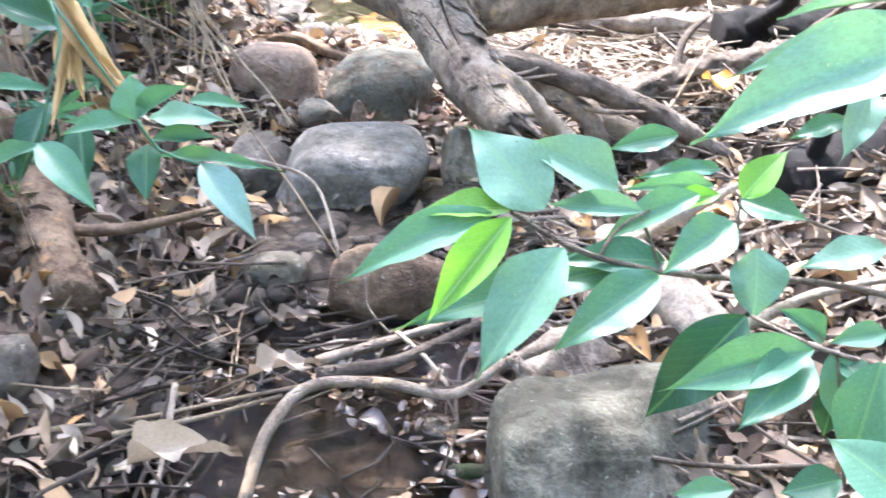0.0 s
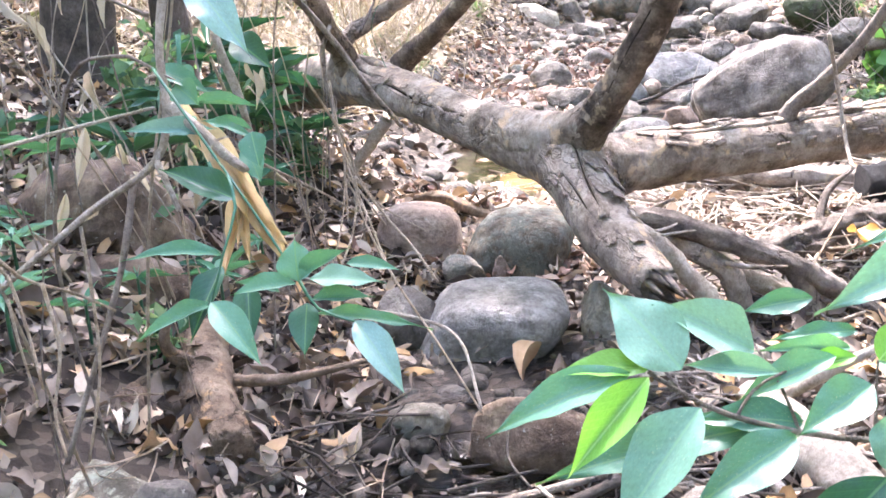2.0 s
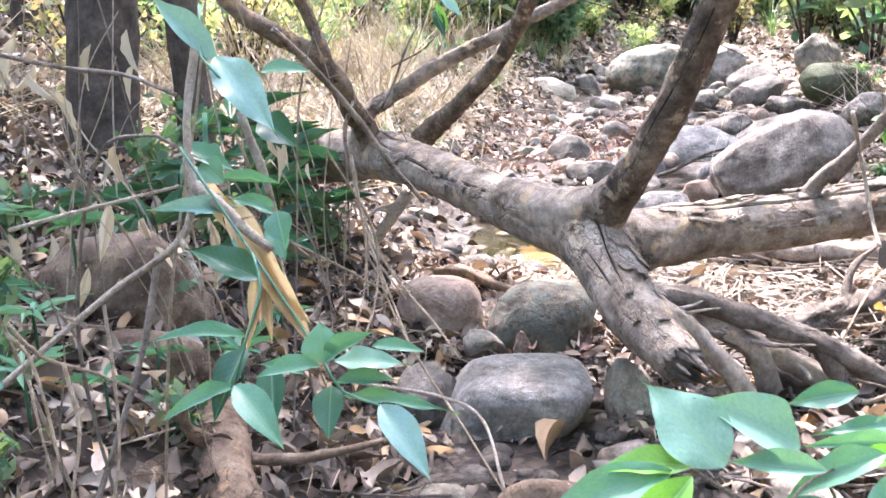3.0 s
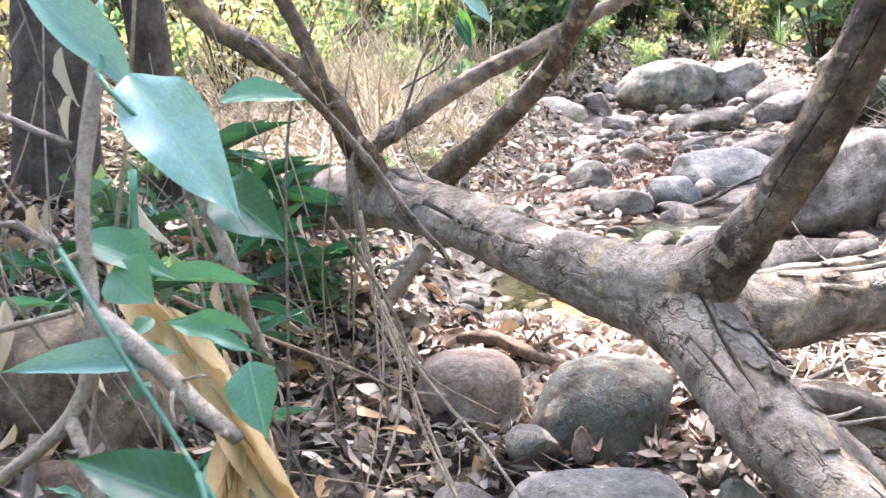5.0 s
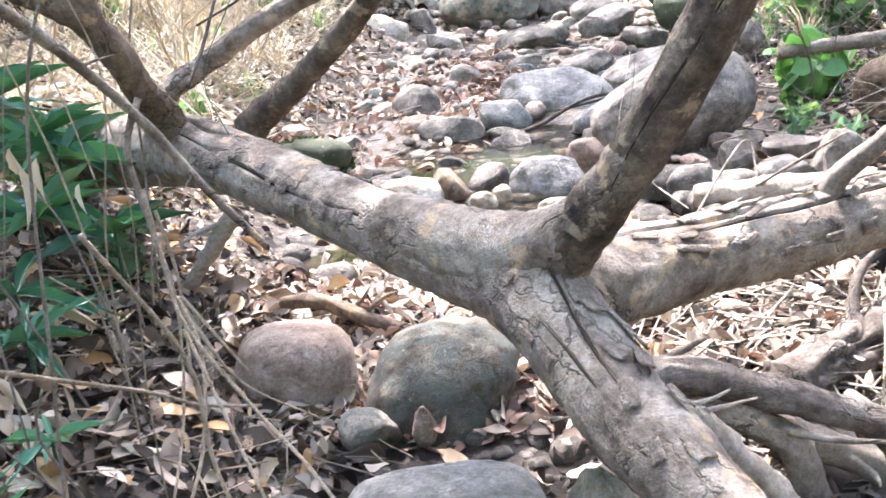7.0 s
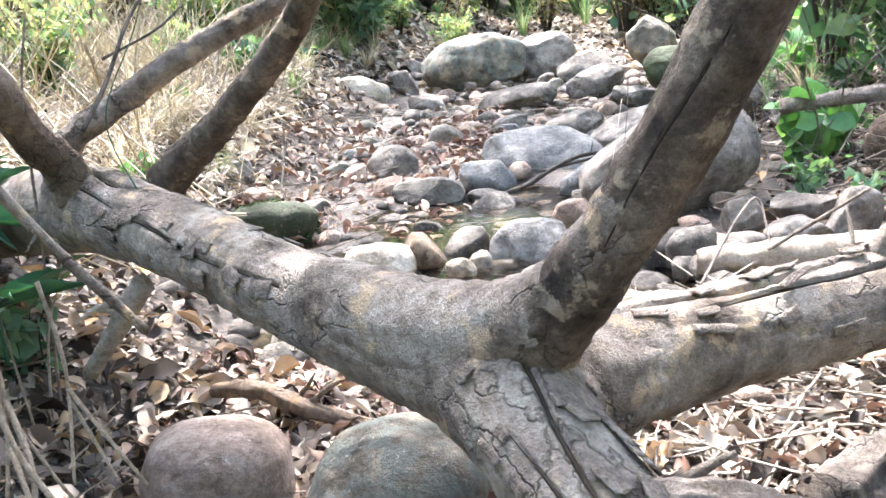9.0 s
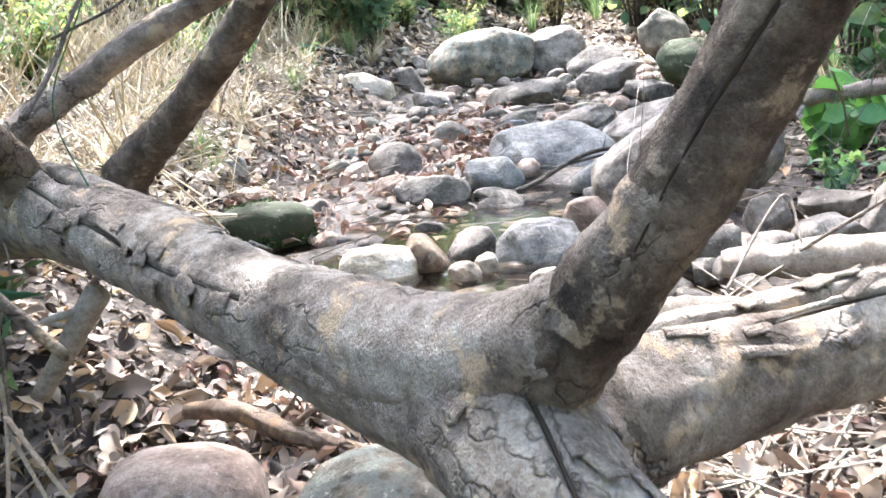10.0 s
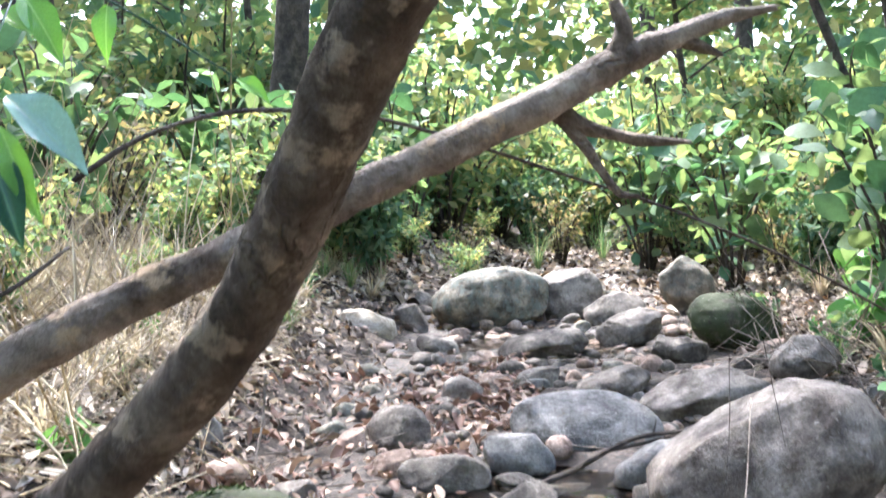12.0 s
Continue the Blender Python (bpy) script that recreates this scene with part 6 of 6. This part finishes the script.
place(tuft, -1.95, 16.2, 1.9, 0.0, first=True)
place(tuft_dry, -2.6, 11.5, 1.2, 0.0, first=True)
for x, y, s in ((-7, 14, 1.6), (-3.2, 20, 1.5), (-6, 19.5, 1.9), (0.6, 29, 1.8), (3.6, 23, 1.8), (5.6, 20, 1.7), (6.8, 16, 1.8), (5.0, 13.2, 1.2), (2.4, 27, 2.2), (-2, 28, 2.4), (7, 26, 2.4), (-8, 25, 2.4), (10, 20, 2.2), (-11, 18, 2.2), (4.6, 17.6, 1.1), (-5.4, 8.5, 1.3), (5.6, 8.4, 1.3), (-9.5, 11, 2), (9, 12, 2)):
    place(bush_sun, x, y, s, r.uniform(0, 6))
for x, y, s in ((-2.7, 16.6, 0.8), (4.0, 14.6, 0.8), (5.2, 10.6, 1.0), (3.6, 10.6, 0.6), (-3.8, 5.6, 0.9), (4.8, 6.0, 1.1), (-3.4, 3.0, 0.8), (3.8, 2.2, 1.0), (-4.2, 0.0, 1.3), (4.4, -1.2, 1.4), (0.5, -5, 1.6), (-2.6, -4.4, 1.5), (3.2, -5.0, 1.5), (6.2, 23.5, 1.6), (-5.0, 22.5, 1.6)):
    place(bush_dark, x, y, s, r.uniform(0, 6))
for x, y, s in ((-3.4, 13.8, 0.9), (-5.8, 12.6, 1.2), (-3.2, 9.4, 0.7), (-5.0, 17.5, 1.2), (4.8, 19, 1.1), (6.0, 13.5, 1.2), (1.9, 20.5, 0.8), (3.1, 19.2, 0.8), (-3.6, 7.4, 0.7)):
    place(bush_dry, x, y, s, r.uniform(0, 6))
for x, y, s in ((-1.7, 3.4, 0.9), (-1.25, 2.7, 0.7), (-1.9, 2.8, 1.0), (-1.35, 3.9, 0.8), (-1.5, 4.6, 0.9), (-1.25, 5.3, 1.1), (-1.6, 5.6, 1.2), (-2.0, 5.2, 1.3), (-2.2, 4.2, 1.1), (-1.05, 3.25, 0.6), (1.75, 7.4, 0.9), (1.9, 7.1, 0.7), (-1.1, 2.4, 0.6), (2.7, 11.0, 1.3), (3.0, 10.2, 1.2), (2.6, 12.4, 1.2), (-2.4, 6.4, 1.2)):
    place(herb, x, y, s, r.uniform(0, 6))
for x, y, s in ((2.3, 8.6, 1.0), (2.9, 8.0, 0.9), (-1.9, 9.9, 0.5), (-1.6, 7.8, 0.5), (3.1, 11.4, 1.1), (-2.9, 18.8, 1.0)):
    place(herb_big, x, y, s, r.uniform(0, 6))
for x, y, s in ((-1.5, 8.7, 0.75), (-1.75, 8.9, 0.6), (-2.4, 15.4, 1.5), (-1.6, 17.2, 1.6), (-2.2, 9.2, 0.7), (2.5, 10.5, 0.9), (-1.2, 15.8, 1.2), (2.3, 8.9, 0.7)):
    place(tuft, x, y, s, r.uniform(0, 6))
for x, y, s in ((-2.9, 12.4, 1.4), (-2.2, 10.6, 1.0), (-3.3, 10.8, 1.3), (-2.0, 7.6, 0.8), (-2.5, 8.4, 1.0), (-3.0, 9.4, 1.2), (-2.3, 13.6, 1.4), (-3.6, 14.6, 1.6), (2.6, 8.3, 0.9), (3.0, 9.0, 1.0), (3.3, 7.6, 1.1), (-2.6, 6.9, 0.9), (-3.8, 12.6, 1.5), (2.7, 7.4, 0.8), (3.5, 12.5, 1.2)):
    place(tuft_dry, x, y, s, r.uniform(0, 6))

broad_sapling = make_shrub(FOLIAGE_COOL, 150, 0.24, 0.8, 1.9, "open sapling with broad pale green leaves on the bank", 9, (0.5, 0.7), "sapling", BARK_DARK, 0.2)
place(broad_sapling, 3.0, 10.4, 0.9, 0.3, first=True)
for x, y, s in ((3.7, 12.2, 1.1), (4.6, 14.6, 1.3), (3.4, 15.8, 1.2), (5.2, 12.4, 1.3), (-2.5, 14.6, 1.1), (-3.4, 12.4, 1.0), (-4.4, 10.4, 1.1), (2.9, 18.4, 1.2), (-0.6, 18.6, 1.2), (4.2, 9.2, 1.1)):
    place(broad_sapling, x, y, s, r.uniform(0, 6))
place(bush_dark, -0.85, 14.7, 0.85, 1.3)
place(bush_dark, -1.35, 15.6, 1.0, 3.1)
for x, y, s in ((-1.5, 14.1, 1.3), (-1.3, 13.9, 1.0), (-1.36, 8.46, 0.7), (-1.45, 8.6, 0.6), (-1.05, 14.0, 1.0)):
    place(tuft, x, y, s, r.uniform(0, 6))
for x, y, s in ((3.3, 10.6, 0.8), (3.6, 12.0, 1.0), (3.9, 13.4, 1.1), (3.8, 9.8, 0.9)):
    place(herb_big, x, y, s, r.uniform(0, 6))
for x, y, s in ((-2.7, 9.6, 0.45), (-3.1, 11.0, 0.55), (-2.4, 12.7, 0.5), (-3.4, 8.6, 0.5), (-2.2, 11.2, 0.35)):
    place(bush_sun, x, y, s, r.uniform(0, 6))
for x, y, s in ((1.2, 25.5, 1.5), (3.0, 24.2, 1.3), (0.2, 23.0, 1.1), (2.0, 27.5, 2.0), (3.8, 28.0, 2.2), (4.6, 25.5, 1.8), (-0.6, 26.0, 1.8)):
    place(bush_sun, x, y, s, r.uniform(0, 6))
place(bush_dark, 1.9, 24.4, 1.2, 0.7)
place(bush_dark, 0.2, 27.8, 2.0, 2.7)
place(bush_dark, 3.4, 30.0, 2.2, 4.1)
for _ in range(9):
    y = r.uniform(9.5, 14.5)
    place(reeds, float(course(y) - half_width(y)) - r.uniform(1.1, 3.2), y, r.uniform(0.45, 0.85), r.uniform(0, 6))
for _ in range(46):
    y = r.uniform(6.6, 15)
    x = float(course(y) - half_width(y)) - r.uniform(0.35, 3.0)
    place(tuft_dry if r.random() < 0.8 else r.choice((tuft, herb)), x, y, r.uniform(0.7, 1.6), r.uniform(0, 6))
for _ in range(26):
    y = r.uniform(6.8, 14)
    x = float(course(y) + half_width(y)) + r.uniform(0.5, 2.4)
    place(tuft_dry if r.random() < 0.5 else herb, x, y, r.uniform(0.7, 1.5), r.uniform(0, 6))
for _ in range(30):
    x, y = r.uniform(-11, 12), r.uniform(18, 30)
    if abs(x - float(course(y)) + 0.6) > 1.9:
        place(bush_sun, x, y, r.uniform(1.2, 2.2), r.uniform(0, 6))
for _ in range(14):
    y = r.uniform(10, 17)
    place(bush_dry if r.random() < 0.6 else bush_sun, float(course(y) - half_width(y)) - r.uniform(1.2, 5), y, r.uniform(0.6, 1.2), r.uniform(0, 6))
for _ in range(12):
    y = r.uniform(9, 17)
    place(bush_dark if r.random() < 0.5 else bush_sun, float(course(y) + half_width(y)) + r.uniform(1.2, 5), y, r.uniform(0.5, 1.1), r.uniform(0, 6))

for _ in range(44):
    y = r.uniform(14.5, 24)
    x = float(course(y)) + r.choice((-1, -1, 1)) * r.uniform(1.5, 6.5)
    place(r.choice((bush_sun, bush_sun, bush_dry, herb_big)), x, y, r.uniform(0.4, 0.75), r.uniform(0, 6))

# ---- standing trees ----
rng = np.random.default_rng(34)
def make_tree(height, girth, lean, crown, leaves, label, material, base=0.0):
    t = thing("tree", label, "tree")
    top = (lean[0], lean[1], height)
    pts = [(0, 0, -0.15, girth * 1.5), (0.02, 0, 0.25, girth * 1.1), (lean[0] * 0.3 + 0.05, lean[1] * 0.3, height * 0.35, girth * 0.9), (lean[0] * 0.65 - 0.05, lean[1] * 0.65, height * 0.68, girth * 0.65), (*top, girth * 0.25)]
    link_mesh("trunk", tube_mesh("trunk", pts, 18, 0.12, 0.09, height), BARK_DARK, t)
    for i in range(7):
        a = i * 2.4 + height
        h0 = height * (0.5 + 0.07 * i)
        f_ = h0 / height
        b0 = (lean[0] * f_, lean[1] * f_, h0)
        q = crown * rng.uniform(0.5, 0.85)
        link_mesh("limb", tube_mesh("limb", [(*b0, girth * 0.4), (b0[0] + q * 0.5 * math.cos(a), b0[1] + q * 0.5 * math.sin(a), h0 + q * 0.35, girth * 0.25), (b0[0] + q * math.cos(a), b0[1] + q * math.sin(a), h0 + q * 0.5, girth * 0.08)], 8, 0.25, 0.08, i), BARK_DARK, t)
    pos = crown_points(leaves, crown, crown, height * 0.26, 0.15) + np.array([top[0], top[1], height * 0.86])
    normal = rng.normal(0, 0.5, (leaves, 3)) + np.array([0, 0, 0.8])
    me = leaf_cloud("crown", pos, rng.uniform(0.12, 0.26, leaves), rng.uniform(0.4, 0.6, leaves), normal, rng.uniform(0, 6.28, leaves), 0.3, (0, 0.5), False, rng)
    link_mesh("crown", me, material, t)
    return t


tall = make_tree(8.5, 0.17, (0.5, 0.3), 2.6, 3600, "tall forest tree with a dark trunk and an open green crown", FOLIAGE)
slim = make_tree(6.5, 0.07, (-0.4, 0.2), 1.8, 1900, "slim forest tree with a bare dark stem", FOLIAGE)
broad = make_tree(10.5, 0.22, (0.3, -0.4), 3.4, 5200, "broad forest tree standing on the bank", FOLIAGE_COOL)
place(tall, 6.4, 4.2, 1.0, 0.3, first=True)
# crown out of view, leaned and filled to shade the near bed
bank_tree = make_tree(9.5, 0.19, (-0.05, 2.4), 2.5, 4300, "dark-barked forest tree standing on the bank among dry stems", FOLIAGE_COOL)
place(bank_tree, -2.92, 6.3, 1.0, 0.0, first=True)
# added tree: its crown is put here to shade the boulders of the bed
shade_tree = make_tree(11.0, 0.05, (-4.6, 0.0), 2.2, 2300, "slender tree added over the stream to shade its boulders", FOLIAGE)
place(shade_tree, 4.8, 14.4, 1.0, 0.0, first=True)
# crown leaned above the view so that it shades the upstream bed
stream_tree = make_tree(10.0, 0.22, (1.2, -0.6), 3.0, 2800, "forest tree leaning over the stream with a leafy crown", FOLIAGE)
place(stream_tree, -2.15, 16.4, 1.0, 0.0, first=True)
place(slim, -5.5, 18.5, 1.0, 1.0, first=True)
place(slim, -2.4, 6.45, 1.35, 2.0)
place(broad, 3.6, 3.0, 1.0, 0.0, first=True)
for x, y, s in ((-4.5, 1.5, 1.0), (-6.0, 10.5, 1.0), (5.8, 11.5, 1.1), (-8.0, 21, 1.2), (5.2, 27.5, 1.2), (8.5, 22, 1.1), (1.5, -4.5, 1.1), (-6.5, -3, 1.2), (6.0, -3, 1.1)):
    place(tall, x, y, s, r.uniform(0, 6))
for x, y, s in ((-4.2, 20.0, 1.0), (-3.4, 22.5, 1.1), (4.4, 21.5, 1.0), (-6.8, 16.0, 1.1), (5.4, 15.6, 0.9), (6.8, 18.6, 1.1), (-2.4, 25.5, 1.2), (-9.5, 14.5, 1.2), (8.8, 14, 1.1), (-4.6, 7.2, 0.8)):
    place(slim, x, y, s, r.uniform(0, 6))
for x, y, s in ((-7.5, 28, 1.1), (8, 30, 1.2), (-10, 27, 1.2), (11, 26, 1.2), (-11, 5, 1.1), (11, 6, 1.1)):
    place(broad, x, y, s, r.uniform(0, 6))
# woods farther off, past counting
def far_woods():
    k = 90000
    a = rng.uniform(0, 6.28, k)
    d = rng.uniform(30, 42, k)
    pos = np.stack([d * np.cos(a), 8 + d * np.sin(a), rng.uniform(0, 17, k)], -1)
    pos[:, 2] += ground_z(pos[:, 0], pos[:, 1])
    normal = rng.normal(0, 0.6, (k, 3)) + np.array([0, 0, 0.6])
    me = leaf_cloud("far_woods", pos, rng.uniform(0.5, 1.1, k), rng.uniform(0.4, 0.7, k), normal, rng.uniform(0, 6.28, k), 0.3, (0, 0.5), False, rng)
    return tagged(link_mesh("far_woods", me, FOLIAGE), "hazy green woods closing the view", "woods", kind="stuff")


far_woods()

# ---- single dead leaves lying uppermost ----
dead_shapes = [fine_leaf_mesh("dead_leaf", f_, b_, w_, s_, 0.1) for f_, b_, w_, s_ in ((0.5, 0.3, 0.35, 21), (-0.4, -0.25, 0.3, 22), (0.7, 0.1, 0.5, 23), (0.2, 0.5, 0.4, 24), (-0.6, 0.2, 0.45, 25))]
for me in dead_shapes:
    me.materials.append(DEAD_ONE)
placed = 0
while placed < 280:
    x, y = r.uniform(-1.5, 1.1), r.uniform(1.9, 5.4)
    if not off_stones(np.array([x]), np.array([y]))[0] or gz(x, y) < -0.03 or (abs(x) < 0.2 and abs(y - 3.75) < 0.22) or (abs(x - float(course(y))) < 0.3 and r.random() < 0.8):
        continue
    ob = new("dead_leaf", dead_shapes[placed % 5])
    ob.parent = ground
    s = r.uniform(0.06, 0.14)
    ob.matrix_basis = Matrix.Translation((x, y, gz(x, y) + r.uniform(0.02, 0.05))) @ Euler((r.gauss(0, 0.4), r.gauss(0, 0.4), r.uniform(0, 6.28))).to_matrix().to_4x4() @ Matrix.Diagonal((s * r.uniform(0.35, 0.55), s, s, 1))
    placed += 1


def special_leaf(x, y, z, length, width, turn, material):
    """A large dead leaf that stands out from the litter."""
    me = fine_leaf_mesh("dead_leaf", 0.4, 0.25, 0.3, x * 3 + y)
    me.materials.append(material)
    ob = new("dead_leaf", me)
    ob.matrix_basis = Matrix.Translation((x, y, max(z, gz(x, y) + 0.03))) @ Euler((0.25, 0.1, turn)).to_matrix().to_4x4() @ Matrix.Diagonal((width, length, length, 1))
    kind_ = "curled orange-brown dead leaf lying on the litter" if material is DEAD_ORANGE else "large pale brown dead leaf lying on the litter"
    return tagged(ob, kind_, "leaf", "fallen leaves")


special_leaf(-1.16, 4.65, 0.22, 0.16, 0.05, 0.20, DEAD_ORANGE)
special_leaf(0.66, 6.36, 0.02, 0.09, 0.08, 1.20, DEAD_ORANGE)
special_leaf(-1.42, 3.47, 0.30, 0.20, 0.11, 0.40, DEAD_ONE)
special_leaf(-0.47, 2.42, 0.05, 0.24, 0.06, -1.30, DEAD_ONE)
special_leaf(-0.27, 2.74, 0.06, 0.16, 0.06, -1.20, DEAD_ONE)
special_leaf(-0.29, 3.08, 0.00, 0.12, 0.05, -1.40, DEAD_ONE)
special_leaf(-0.62, 3.26, 0.08, 0.13, 0.07, 0.10, DEAD_ONE)
special_leaf(-0.52, 3.32, 0.06, 0.12, 0.06, 0.70, DEAD_ONE)
special_leaf(1.13, 4.43, 0.20, 0.16, 0.13, 0.30, DEAD_ORANGE)
special_leaf(-1.13, 6.13, 0.30, 0.10, 0.05, 0.30, DEAD_ORANGE)


def palm_seedling(x, y, z, fronds, length, look_, label):
    """Narrow arching leaves from one short stem."""
    plant = thing("palm_seedling", label, "seedling", "bank seedlings", at=(x, y, z))
    pick = random.Random(int(x * 100 + y * 37))
    twig(plant, [(x, y, z - 0.05), (x, y, z + 0.06), (x, y, z + 0.12)], 0.006, GREEN["d"])
    for i in range(fronds):
        a_ = 6.28 * i / fronds + pick.uniform(-0.3, 0.3)
        ln = length * pick.uniform(0.7, 1.15)
        rise = pick.uniform(-0.15, 0.55)
        tip = (x + ln * math.cos(a_) * math.cos(rise), y + ln * math.sin(a_) * math.cos(rise), z + 0.1 + ln * math.sin(rise))
        green_leaf(plant, (x, y, z + 0.1), tip, ln * pick.uniform(0.1, 0.17), look_, (0, -0.3, 0.95))
    return plant


for x, y, dz, k_, ln, look_ in ((-1.15, 5.0, 0.25, 11, 0.3, "d"), (-1.42, 5.35, 0.3, 12, 0.34, "d"), (-1.75, 5.0, 0.15, 10, 0.3, "d"), (-1.3, 4.6, 0.1, 10, 0.26, "d"), (-1.6, 4.3, 0.1, 10, 0.3, "d"), (-1.95, 4.5, 0.1, 9, 0.3, "d"), (-1.1, 3.75, 0.02, 9, 0.16, "d"), (-1.2, 3.45, 0.02, 9, 0.14, "g"), (-1.75, 3.5, 0.05, 9, 0.22, "g"), (-2.1, 3.9, 0.1, 9, 0.25, "d"), (-1.42, 3.2, 0.12, 8, 0.15, "b"), (-1.3, 2.95, 0.1, 8, 0.14, "b"), (-1.55, 3.65, 0.25, 8, 0.18, "g"), (-1.75, 3.15, 0.15, 8, 0.18, "b"), (-1.0, 3.6, 0.1, 7, 0.15, "g"), (-1.2, 3.15, 0.05, 7, 0.12, "g"), (-1.9, 3.6, 0.2, 8, 0.2, "b"), (-1.35, 4.95, 0.2, 14, 0.32, "d"), (-1.55, 5.5, 0.3, 14, 0.36, "d"), (-1.25, 5.65, 0.35, 13, 0.34, "d"), (-1.85, 5.7, 0.3, 14, 0.4, "d"), (-1.2, 4.4, 0.1, 12, 0.24, "d"), (-1.05, 4.1, 0.05, 10, 0.15, "g")):
    palm_seedling(x, y, gz(x, y) + dz, k_, ln, look_, "young plant with narrow arching green leaves on the bank")
